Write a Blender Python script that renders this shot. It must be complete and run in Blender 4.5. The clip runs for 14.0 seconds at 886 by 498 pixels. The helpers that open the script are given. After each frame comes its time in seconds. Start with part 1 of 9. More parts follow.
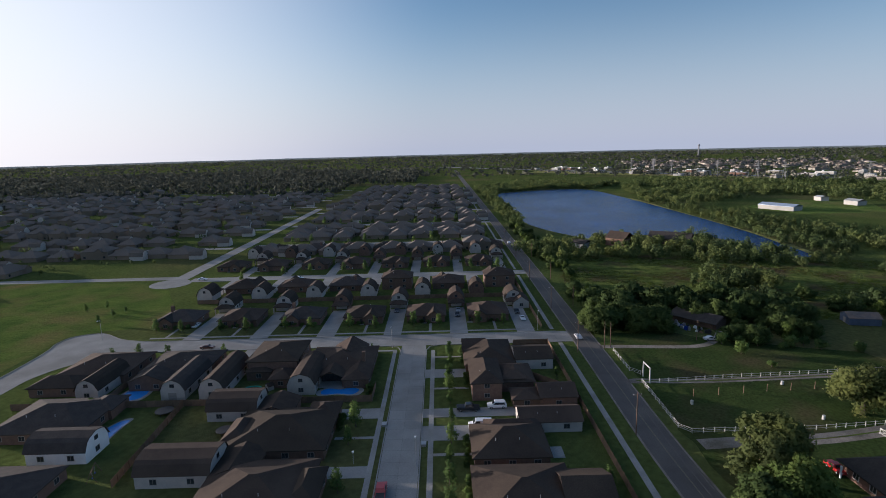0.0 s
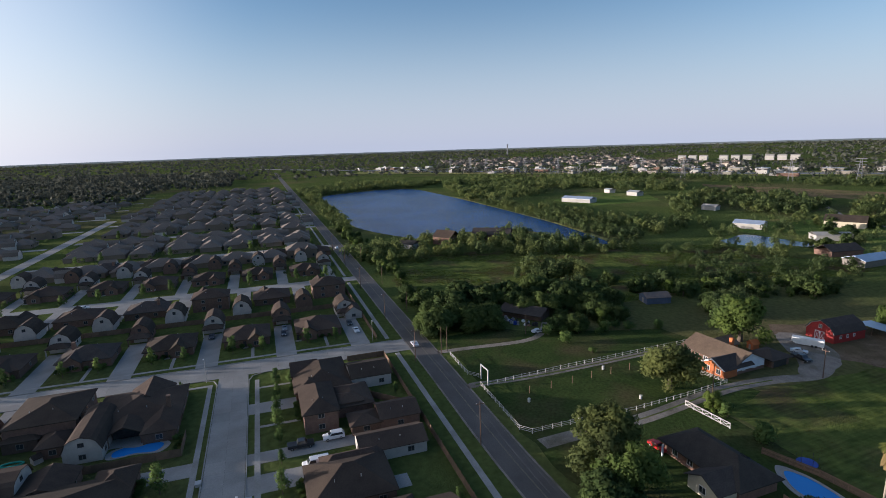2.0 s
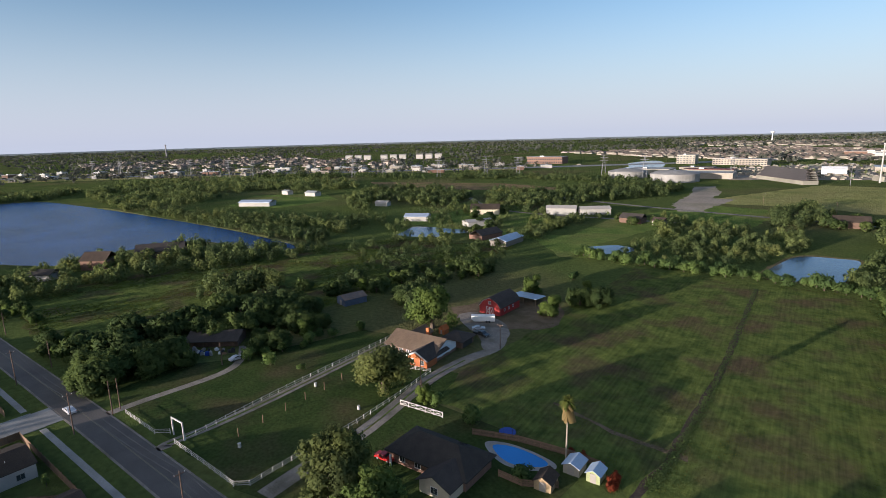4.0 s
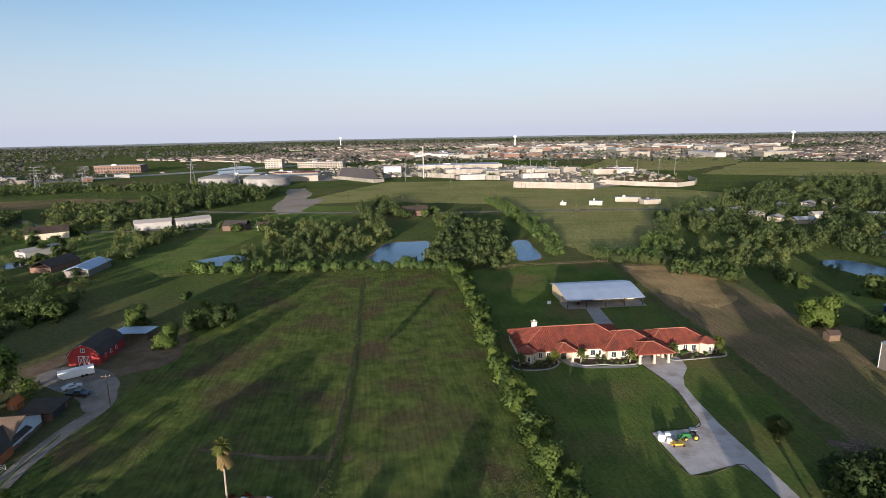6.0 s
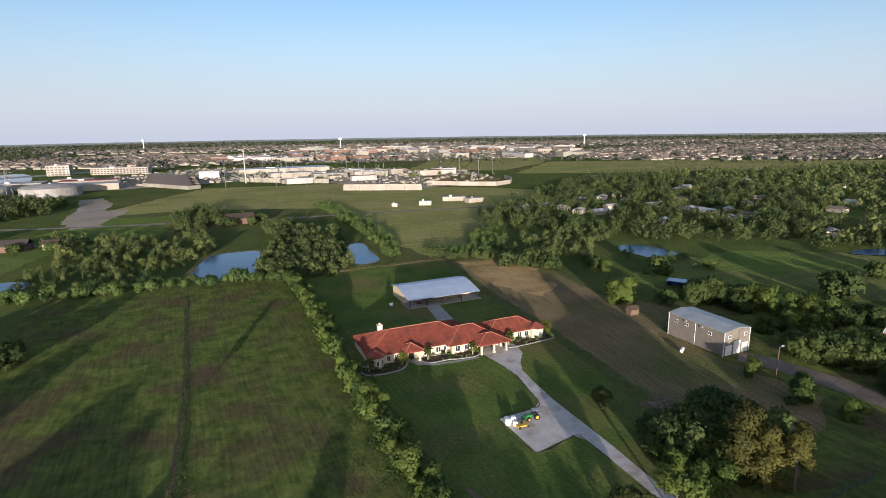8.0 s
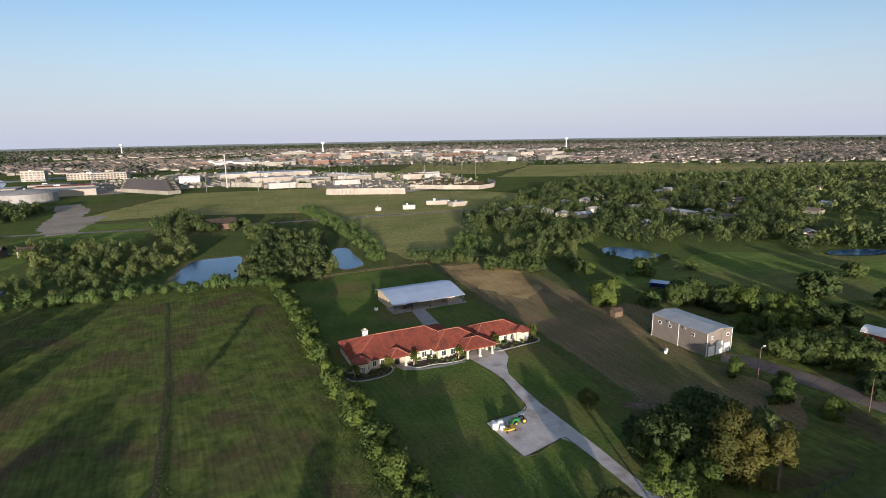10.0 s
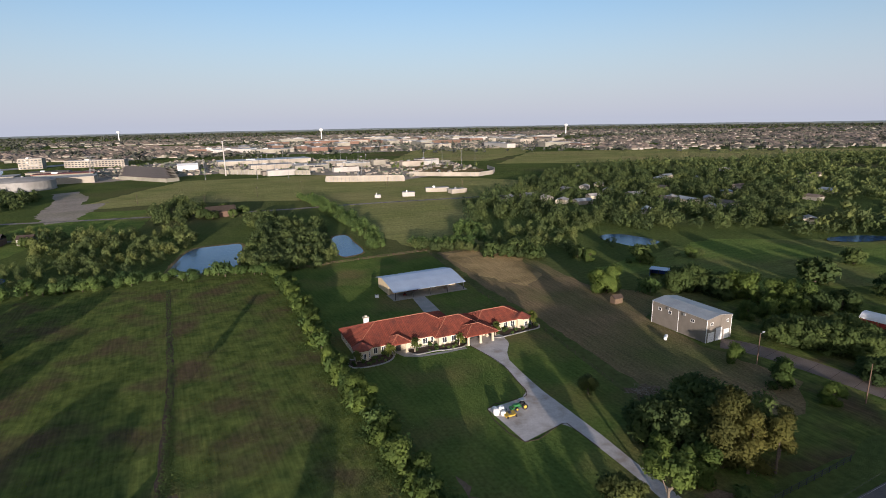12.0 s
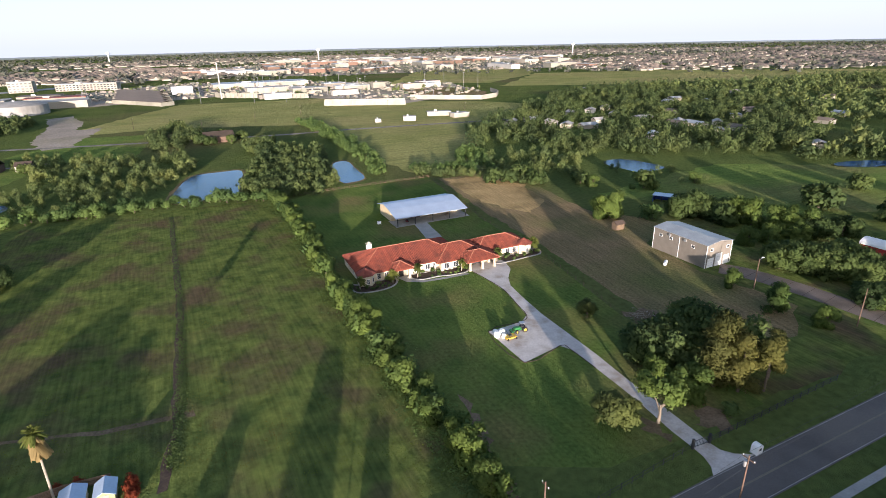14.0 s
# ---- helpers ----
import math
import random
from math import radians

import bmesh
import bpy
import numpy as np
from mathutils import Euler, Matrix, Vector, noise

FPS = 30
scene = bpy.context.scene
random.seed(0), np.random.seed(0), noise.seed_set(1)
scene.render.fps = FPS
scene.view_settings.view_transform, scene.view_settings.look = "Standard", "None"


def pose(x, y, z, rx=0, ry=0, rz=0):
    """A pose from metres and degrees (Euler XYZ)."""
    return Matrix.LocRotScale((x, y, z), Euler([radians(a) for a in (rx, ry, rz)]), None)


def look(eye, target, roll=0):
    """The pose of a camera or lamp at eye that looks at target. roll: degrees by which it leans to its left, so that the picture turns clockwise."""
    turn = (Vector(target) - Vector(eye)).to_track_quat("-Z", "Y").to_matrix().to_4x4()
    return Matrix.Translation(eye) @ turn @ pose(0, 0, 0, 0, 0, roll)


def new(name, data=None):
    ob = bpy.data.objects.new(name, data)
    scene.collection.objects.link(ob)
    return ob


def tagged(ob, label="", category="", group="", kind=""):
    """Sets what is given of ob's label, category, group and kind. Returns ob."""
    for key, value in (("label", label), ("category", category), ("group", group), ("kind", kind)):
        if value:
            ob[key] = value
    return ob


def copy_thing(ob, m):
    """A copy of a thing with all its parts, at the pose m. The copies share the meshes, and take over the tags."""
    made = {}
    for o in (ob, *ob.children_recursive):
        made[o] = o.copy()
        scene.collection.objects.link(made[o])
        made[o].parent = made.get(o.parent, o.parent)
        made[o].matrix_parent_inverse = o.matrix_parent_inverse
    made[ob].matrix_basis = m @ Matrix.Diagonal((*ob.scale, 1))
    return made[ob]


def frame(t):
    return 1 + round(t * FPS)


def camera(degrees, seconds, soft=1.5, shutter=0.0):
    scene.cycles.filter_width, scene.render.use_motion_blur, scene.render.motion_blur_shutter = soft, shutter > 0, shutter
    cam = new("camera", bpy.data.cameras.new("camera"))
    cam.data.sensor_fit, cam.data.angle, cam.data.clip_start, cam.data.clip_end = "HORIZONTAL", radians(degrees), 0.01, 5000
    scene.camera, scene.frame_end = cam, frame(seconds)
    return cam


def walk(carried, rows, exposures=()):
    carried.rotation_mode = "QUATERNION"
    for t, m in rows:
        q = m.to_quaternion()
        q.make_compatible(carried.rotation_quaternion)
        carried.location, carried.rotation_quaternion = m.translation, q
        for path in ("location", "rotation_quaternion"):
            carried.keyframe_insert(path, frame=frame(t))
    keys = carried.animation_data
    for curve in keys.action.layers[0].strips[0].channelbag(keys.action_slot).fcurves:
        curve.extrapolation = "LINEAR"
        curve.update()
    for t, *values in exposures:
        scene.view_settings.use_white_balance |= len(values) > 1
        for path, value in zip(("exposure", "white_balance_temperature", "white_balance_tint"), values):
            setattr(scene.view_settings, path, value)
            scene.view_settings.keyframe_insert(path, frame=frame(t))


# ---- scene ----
cam = camera(78.75, 14.0, soft=0.5)
PATH = [
    # seconds, x, y, z, yaw, pitch, roll
    (0, 38.40, 2.15, 65.41, 112.76, -10.54, 1.42),
    (0.5, 35.48, 1.57, 65.53, 111.05, -10.59, 1.47),
    (1, 32.59, 0.86, 65.62, 107.04, -10.68, 1.62),
    (1.5, 29.56, 0.23, 65.58, 101.75, -10.80, 1.73),
    (2, 26.43, -0.54, 65.58, 94.39, -11.00, 1.79),
    (2.2, 25.18, -0.81, 65.68, 91.14, -11.14, 1.90),
    (4.3, 11.34, -2.09, 66.16, 55.15, -11.94, 1.38),
    (4.5, 10.18, -1.89, 65.99, 51.18, -11.95, 1.36),
    (5, 7.55, -1.14, 65.61, 40.94, -12.05, 1.33),
    (5.5, 4.71, 0.36, 65.49, 30.27, -12.21, 1.12),
    (6, 2.51, 0.95, 65.44, 19.30, -12.28, 1.06),
    (6.5, 0.56, 1.96, 65.19, 8.59, -12.33, 0.83),
    (7, -0.24, 2.04, 65.43, 3.96, -12.34, 0.79),
    (7.5, -0.41, 2.04, 65.66, 2.42, -12.38, 0.78),
    (8, -0.57, 2.17, 65.75, 1.20, -12.35, 0.82),
    (8.5, -0.72, 2.33, 65.84, 0.34, -12.36, 0.83),
    (9, -0.80, 2.57, 65.72, -0.21, -12.32, 0.84),
    (11.5, -1.28, 2.65, 65.89, -0.69, -11.56, 0.98),
    (12, -1.39, 2.61, 65.80, -0.69, -13.35, 1.03),
    (12.5, -1.39, 2.61, 65.79, -0.67, -15.57, 1.03),
    (13, -1.38, 2.62, 65.81, -0.64, -17.65, 1.10),
    (13.5, -1.41, 2.59, 65.78, -0.58, -19.54, 1.13),
    (14, -1.45, 2.63, 65.90, -0.52, -21.17, 1.18),
]
walk(cam, [(r[0], pose(r[1], r[2], r[3], 90 + r[5], r[6], r[4])) for r in PATH],
     exposures=[(0, 0.48, 5800, 18), (2.2, 0.68, 5850, 18), (5, 0.8, 6050, 18), (9.2, 0.8, 6070, 18), (11.5, 0.54, 6080, 19), (12.5, 0.66, 6080, 19), (13.2, 0.9, 6070, 19), (14, 1.36, 6050, 19)])

# ---- daylight: low evening sun behind the fields, clear sky ----
SUN_ELEV, SUN_ROT = 5.8, 175.3      # degrees; rotation clockwise from +y
world = bpy.data.worlds.new("evening_sky")
scene.world = world
world.use_nodes = True
wn = world.node_tree.nodes
sky = wn.new("ShaderNodeTexSky")
sky.sky_type = "NISHITA"
sky.sun_disc = False
sky.sun_elevation, sky.sun_rotation = radians(SUN_ELEV), radians(SUN_ROT)
sky.altitude, sky.air_density, sky.dust_density, sky.ozone_density = 60, 1.0, 0.7, 2.4
# pale evening haze low over the plain, thin cloud streaks above it
wl = world.node_tree.links
way = wn.new("ShaderNodeTexCoord").outputs["Generated"]
split = wn.new("ShaderNodeSeparateXYZ")
wl.new(way, split.inputs[0])
low = wn.new("ShaderNodeMapRange")
low.interpolation_type = "SMOOTHERSTEP"
low.inputs[1].default_value, low.inputs[2].default_value, low.inputs[3].default_value, low.inputs[4].default_value = -0.05, 0.3, 0.85, 0.0
wl.new(split.outputs[2], low.inputs[0])
haze = wn.new("ShaderNodeMix")
haze.data_type = "RGBA"
haze.inputs[7].default_value = (2.58, 2.85, 3.28, 1)
wl.new(low.outputs[0], haze.inputs[0])
wl.new(sky.outputs[0], haze.inputs[6])
# bright hazy glow of the sky round the low sun
near_sun = wn.new("ShaderNodeVectorMath")
near_sun.operation = "DOT_PRODUCT"
near_sun.inputs[1].default_value = (math.sin(radians(SUN_ROT)) * 0.98, math.cos(radians(SUN_ROT)) * 0.99, 0.12)
wl.new(way, near_sun.inputs[0])
glow_range = wn.new("ShaderNodeMapRange")
glow_range.interpolation_type = "SMOOTHSTEP"
glow_range.inputs[1].default_value, glow_range.inputs[2].default_value, glow_range.inputs[4].default_value = 0.3, 1.05, 0.75
wl.new(near_sun.outputs["Value"], glow_range.inputs[0])
glow = wn.new("ShaderNodeMix")
glow.data_type = "RGBA"
glow.inputs[7].default_value = (6.2, 5.9, 5.2, 1)
wl.new(glow_range.outputs[0], glow.inputs[0])
wl.new(haze.outputs[2], glow.inputs[6])
wl.new(glow.outputs[2], wn["Background"].inputs[0])
wn["Background"].inputs[1].default_value = 0.14
sun = new("sun", bpy.data.lights.new("sun", "SUN"))
sun.data.energy, sun.data.angle, sun.data.color = 5.0, radians(0.6), (1.0, 0.87, 0.7)
ce = math.cos(radians(SUN_ELEV))
sun.matrix_world = look((0, 0, 300), (-ce * math.sin(radians(SUN_ROT)), -ce * math.cos(radians(SUN_ROT)), 300 - math.sin(radians(SUN_ELEV))))


# ---- materials ----
def shader(name):
    m = bpy.data.materials.new(name)
    m.use_nodes = True
    nt = m.node_tree
    return m, nt, nt.nodes["Principled BSDF"]


def mixrgb(nt, a, b, fac, blend="MIX"):
    n = nt.nodes.new("ShaderNodeMix")
    n.data_type, n.blend_type, n.clamp_factor = "RGBA", blend, True
    for sock, val in ((n.inputs[0], fac), (n.inputs[6], a), (n.inputs[7], b)):
        if isinstance(val, bpy.types.NodeSocket):
            nt.links.new(val, sock)
        elif isinstance(val, (int, float)):
            sock.default_value = val
        else:
            sock.default_value = (*val, 1)
    return n.outputs[2]


def noise_tex(nt, vec, scale, detail=4, lo=0.35, hi=0.65):
    n = nt.nodes.new("ShaderNodeTexNoise")
    n.inputs["Scale"].default_value, n.inputs["Detail"].default_value = scale, detail
    nt.links.new(vec, n.inputs["Vector"])
    r = nt.nodes.new("ShaderNodeMapRange")
    r.inputs[1].default_value, r.inputs[2].default_value = lo, hi
    nt.links.new(n.outputs[0], r.inputs[0])
    return r.outputs[0]


def mat(name, c1, c2=None, scale=1.0, c3=None, scale3=0.05, fine=8.0, grain=0.25, rough=0.9, bump=0.0,
        metal=0.0, rnd=0.0, island=0.0, world_space=False, spec=0.3, streak=None, blades=0.0):
    """Two colours mixed by a large noise, a third by a larger one, a fine grain, and a tint by object or by island."""
    m, nt, bsdf = shader(name)
    if world_space:
        vec = nt.nodes.new("ShaderNodeNewGeometry").outputs["Position"]
    else:
        vec = nt.nodes.new("ShaderNodeTexCoord").outputs["Object"]
    col = mixrgb(nt, c1, c2 or c1, noise_tex(nt, vec, scale))
    if c3:
        col = mixrgb(nt, col, c3, noise_tex(nt, vec, scale3, 3, 0.48, 0.68))
    g1 = noise_tex(nt, vec, fine, 3, 0.2, 0.8)
    if streak:      # direction in degrees, width in metres, strength
        mp = nt.nodes.new("ShaderNodeMapping")
        mp.vector_type = "TEXTURE"
        mp.inputs["Rotation"].default_value = (0, 0, radians(streak[0]))
        mp.inputs["Scale"].default_value = (streak[1] * 14, streak[1], 1)
        nt.links.new(vec, mp.inputs[0])
        s1 = noise_tex(nt, mp.outputs[0], 1.0, 3, 0.3, 0.7)
        q = streak[2]
        col = mixrgb(nt, col, mixrgb(nt, (1 - q, 1 - q * 0.9, 1 - q), (1 + q, 1 + q * 0.8, 1 + q * 0.5), s1), 1.0, "MULTIPLY")
    lo = tuple(1 - grain for _ in range(3))
    hi = tuple(1 + grain for _ in range(3))
    col = mixrgb(nt, col, mixrgb(nt, lo, hi, g1), 1.0, "MULTIPLY")
    for amount, node, out in ((rnd, "ShaderNodeObjectInfo", "Random"), (island, "ShaderNodeNewGeometry", "Random Per Island")):
        if amount:
            src = nt.nodes.new(node).outputs[out]
            col = mixrgb(nt, col, mixrgb(nt, (1 - amount, 1 - amount * 0.8, 1 - amount), (1 + amount, 1 + amount * 0.8, 1 + amount * 0.6), src), 1.0, "MULTIPLY")
    nt.links.new(col, bsdf.inputs["Base Color"])
    bsdf.inputs["Roughness"].default_value, bsdf.inputs["Metallic"].default_value = rough, metal
    bsdf.inputs["Specular IOR Level"].default_value = spec
    if blades:      # upright grass blades: the surface faces every way at a small scale
        bn = nt.nodes.new("ShaderNodeTexNoise")
        bn.inputs["Scale"].default_value, bn.inputs["Detail"].default_value = 9.0, 1
        nt.links.new(vec, bn.inputs["Vector"])
        sub_ = nt.nodes.new("ShaderNodeVectorMath")
        sub_.operation = "MULTIPLY_ADD"
        sub_.inputs[1].default_value, sub_.inputs[2].default_value = (blades, blades, 0), (-blades / 2, -blades / 2, 1)
        nt.links.new(bn.outputs[1], sub_.inputs[0])
        nz = nt.nodes.new("ShaderNodeVectorMath")
        nz.operation = "NORMALIZE"
        nt.links.new(sub_.outputs[0], nz.inputs[0])
        nt.links.new(nz.outputs[0], bsdf.inputs["Normal"])
    elif bump:
        b = nt.nodes.new("ShaderNodeBump")
        b.inputs["Strength"].default_value, b.inputs["Distance"].default_value = 1.0 if bump >= 0.08 else bump * 4, bump
        nt.links.new(g1, b.inputs["Height"])
        nt.links.new(b.outputs[0], bsdf.inputs["Normal"])
    return m


def leaf_mat(name, c1, c2, rnd=0.25, trans=0.42, c3=None):
    """Foliage: tinted clump by clump and tree by tree, letting some light through."""
    m, nt, bsdf = shader(name)
    c1, c2 = [tuple(p * 0.76 + q * 0.24 for p, q in zip(a, b)) for a, b in ((c1, c2), (c2, c1))]
    isl = nt.nodes.new("ShaderNodeNewGeometry").outputs["Random Per Island"]
    obr = nt.nodes.new("ShaderNodeObjectInfo").outputs["Random"]
    pos = nt.nodes.new("ShaderNodeNewGeometry").outputs["Position"]
    col = mixrgb(nt, c1, c2, isl)
    if c3:
        col = mixrgb(nt, col, c3, noise_tex(nt, pos, 0.03, 3, 0.45, 0.7))
    patch = noise_tex(nt, pos, 0.085, 2, 0.33, 0.67)
    col = mixrgb(nt, col, mixrgb(nt, (0.7, 0.74, 0.78), (1.26, 1.2, 1.0), patch), 1.0, "MULTIPLY")
    col = mixrgb(nt, col, mixrgb(nt, (1 - rnd, 1 - rnd * 0.8, 1 - rnd), (1 + rnd * 1.2, 1 + rnd, 1 + rnd * 0.4), obr), 1.0, "MULTIPLY")
    nt.links.new(col, bsdf.inputs["Base Color"])
    bsdf.inputs["Roughness"].default_value, bsdf.inputs["Specular IOR Level"].default_value = 0.8, 0.05
    tr = nt.nodes.new("ShaderNodeBsdfTranslucent")
    nt.links.new(col, tr.inputs[0])
    mx = nt.nodes.new("ShaderNodeMixShader")
    mx.inputs[0].default_value = trans
    nt.links.new(bsdf.outputs[0], mx.inputs[1])
    nt.links.new(tr.outputs[0], mx.inputs[2])
    nt.links.new(mx.outputs[0], nt.nodes["Material Output"].inputs[0])
    return m


GRASS = mat("grass_ground", (0.094, 0.128, 0.040), (0.128, 0.160, 0.048), 0.03, (0.157, 0.143, 0.068), 0.006, 0.6, 0.3, blades=11, world_space=True, spec=0.0)
LAWN = mat("mown_lawn", (0.084, 0.130, 0.034), (0.126, 0.168, 0.043), 0.08, (0.165, 0.146, 0.060), 0.035, 1.2, 0.3, blades=5.5, world_space=True, spec=0.0, streak=(-62, 0.7, 0.16))
LUSH = mat("lush_pasture", (0.125, 0.190, 0.050), (0.185, 0.245, 0.066), 0.06, (0.205, 0.205, 0.080), 0.02, 0.8, 0.3, blades=11, world_space=True, spec=0.0, streak=(20, 2.5, 0.15))
# paddock green darkened to hold the shade that falls there
PADDOCK = mat("shaded_paddock", (0.040, 0.064, 0.020), (0.058, 0.081, 0.025), 0.12, (0.082, 0.074, 0.036), 0.05, 1.2, 0.35, blades=4, world_space=True, spec=0.0)
FIELD = mat("meadow_grass", (0.078, 0.112, 0.034), (0.152, 0.186, 0.052), 0.2, (0.118, 0.092, 0.056), 0.06, 0.6, 0.24, blades=9, world_space=True, spec=0.0, streak=(-63, 0.8, 0.24))
PASTURE = mat("pasture_grass", (0.285, 0.300, 0.105), (0.385, 0.368, 0.145), 0.02, (0.400, 0.345, 0.155), 0.008, 0.5, 0.3, blades=14, world_space=True, spec=0.0, streak=(20, 4.0, 0.15))
DRYFIELD = mat("dry_brown_field", (0.262, 0.190, 0.108), (0.188, 0.150, 0.082), 0.05, (0.138, 0.148, 0.058), 0.022, 1.6, 0.4, blades=7, world_space=True, spec=0.0, streak=(109, 0.9, 0.2))
DIRT = mat("bare_dirt", (0.21, 0.155, 0.105), (0.15, 0.11, 0.072), 0.3, (0.11, 0.09, 0.05), 0.06, 2.0, 0.3, blades=3, world_space=True, spec=0.0)
GRAVEL = mat("pale_gravel", (0.30, 0.265, 0.225), (0.23, 0.20, 0.168), 0.4, (0.17, 0.15, 0.115), 0.15, 3.0, 0.3, blades=3, world_space=True, spec=0.03)
YARD = mat("sandy_yard", (0.40, 0.335, 0.27), (0.30, 0.255, 0.20), 0.03, (0.23, 0.21, 0.13), 0.012, 0.5, 0.3, blades=5, world_space=True, spec=0.03)
ASPHALT = mat("worn_asphalt", (0.128, 0.116, 0.106), (0.10, 0.092, 0.085), 0.15, (0.15, 0.134, 0.118), 0.05, 4.0, 0.15, rough=0.85, world_space=True, spec=0.12)
DRIVEWAY = mat("light_drive_concrete", (0.54, 0.50, 0.46), (0.46, 0.42, 0.385), 0.3, (0.34, 0.29, 0.24), 0.22, 3.0, 0.15, rough=0.9, world_space=True)
BROWNDRIVE = mat("brown_stained_concrete", (0.19, 0.155, 0.13), (0.15, 0.122, 0.104), 0.2, (0.12, 0.10, 0.08), 0.1, 3.0, 0.15, rough=0.9, world_space=True, spec=0.05)
CONCRETE = mat("street_concrete", (0.315, 0.305, 0.285), (0.27, 0.26, 0.245), 0.2, (0.225, 0.215, 0.20), 0.07, 3.0, 0.12, rough=0.85, rnd=0.06, world_space=True, spec=0.12)
WALKWAY = mat("walk_concrete", (0.35, 0.335, 0.31), (0.29, 0.28, 0.255), 0.3, (0.24, 0.23, 0.205), 0.1, 3.0, 0.15, rough=0.9, world_space=True, spec=0.12)
ROOF = mat("brown_shingle", (0.066, 0.05, 0.041), (0.052, 0.04, 0.034), 0.5, (0.08, 0.06, 0.048), 0.12, 5.0, 0.3, rough=0.95, bump=0.03, rnd=0.2, spec=0.1)
ROOF_TAN = mat("tan_shingle", (0.15, 0.108, 0.075), (0.12, 0.086, 0.062), 0.5, (0.17, 0.125, 0.09), 0.12, 5.0, 0.3, rough=0.95, bump=0.03, spec=0.1)
ROOF_GREY = mat("dark_shingle", (0.07, 0.06, 0.055), (0.055, 0.048, 0.045), 0.5, None, 0.1, 5.0, 0.3, rough=0.95, bump=0.03, rnd=0.2, spec=0.1)
TILE = mat("terracotta_tile", (0.225, 0.058, 0.036), (0.165, 0.045, 0.03), 0.8, (0.12, 0.038, 0.028), 0.25, 2.5, 0.3, rough=0.8, bump=0.06, island=0.25)
BRICK = mat("red_brown_brick", (0.19, 0.115, 0.085), (0.145, 0.09, 0.07), 1.2, None, 0.2, 9.0, 0.3, rough=0.9, bump=0.02, rnd=0.2)
SIDING = mat("white_siding", (0.47, 0.42, 0.38), (0.40, 0.36, 0.33), 0.6, None, 0.2, 6.0, 0.08, rough=0.7, rnd=0.1)
STUCCO = mat("cream_stucco", (0.56, 0.49, 0.36), (0.50, 0.43, 0.315), 0.4, None, 0.2, 5.0, 0.08, rough=0.9, bump=0.01)
TAN_METAL = mat("tan_metal_wall", (0.62, 0.50, 0.32), (0.56, 0.45, 0.29), 0.5, None, 0.2, 4.0, 0.08, rough=0.5)
GREY_METAL = mat("grey_metal_wall", (0.20, 0.175, 0.145), (0.17, 0.15, 0.125), 0.5, None, 0.2, 4.0, 0.08, rough=0.5)
ROOF_METAL = mat("pale_metal_roof", (0.42, 0.49, 0.58), (0.37, 0.43, 0.52), 0.25, None, 0.2, 3.0, 0.08, rough=0.45, metal=0.35)
MASTGREY = mat("dull_grey_steel", (0.22, 0.22, 0.22), (0.17, 0.17, 0.175), 1.0, None, 0.2, 5.0, 0.1, rough=0.7)
ROOF_STEEL = mat("weathered_steel_roof", (0.45, 0.45, 0.44), (0.36, 0.36, 0.36), 0.3, None, 0.2, 3.0, 0.12, rough=0.5, metal=0.3, rnd=0.15)
FENCEWHITE = mat("weathered_white_board", (0.52, 0.50, 0.46), (0.44, 0.42, 0.39), 0.8, None, 0.2, 6.0, 0.1, rough=0.8)
TRIM = mat("dull_window_trim", (0.30, 0.27, 0.24), (0.26, 0.235, 0.21), 0.8, None, 0.2, 6.0, 0.06, rough=0.6)
WHITE = mat("white_paint", (0.80, 0.79, 0.76), (0.72, 0.71, 0.68), 0.8, None, 0.2, 6.0, 0.06, rough=0.6)
# haze over the far suburbs is put in by greying wall and roof
PALE = mat("pale_commercial_wall", (0.32, 0.295, 0.265), (0.23, 0.21, 0.19), 0.05, None, 0.2, 1.0, 0.1, rough=0.8, rnd=0.25, island=0.3)
BROWNROOF = mat("far_brown_roofs", (0.17, 0.135, 0.115), (0.125, 0.105, 0.095), 0.05, None, 0.2, 1.0, 0.2, rough=0.9, rnd=0.15, island=0.35)
RED = mat("barn_red", (0.34, 0.035, 0.03), (0.28, 0.03, 0.028), 0.8, None, 0.2, 5.0, 0.12, rough=0.7)
ORANGE = mat("orange_brown_siding", (0.46, 0.15, 0.05), (0.38, 0.12, 0.045), 0.8, None, 0.2, 5.0, 0.12, rough=0.8)
DARK = mat("dark_trim", (0.03, 0.03, 0.032), (0.045, 0.045, 0.045), 0.8, None, 0.2, 5.0, 0.1, rough=0.5)
WOOD = mat("weathered_fence_wood", (0.20, 0.13, 0.085), (0.15, 0.10, 0.07), 0.7, None, 0.2, 6.0, 0.25, rough=0.95, bump=0.02, rnd=0.2)
POLE_WOOD = mat("pole_wood", (0.16, 0.10, 0.07), (0.11, 0.075, 0.055), 1.0, None, 0.2, 8.0, 0.2, rough=0.95)
BARK = mat("bark", (0.13, 0.10, 0.075), (0.09, 0.07, 0.055), 1.5, None, 0.2, 8.0, 0.3, rough=1.0, bump=0.03)
FORKBARK = mat("grey_brown_bark", (0.20, 0.165, 0.125), (0.15, 0.125, 0.095), 1.5, None, 0.2, 8.0, 0.25, rough=1.0, bump=0.02)
PALEBARK = mat("pale_bark", (0.32, 0.27, 0.21), (0.25, 0.21, 0.16), 1.5, None, 0.2, 8.0, 0.25, rough=1.0, bump=0.02)
GLASS = mat("dark_window_glass", (0.03, 0.035, 0.04), (0.05, 0.055, 0.06), 1.0, None, 0.2, 2.0, 0.05, rough=0.12, spec=0.6)
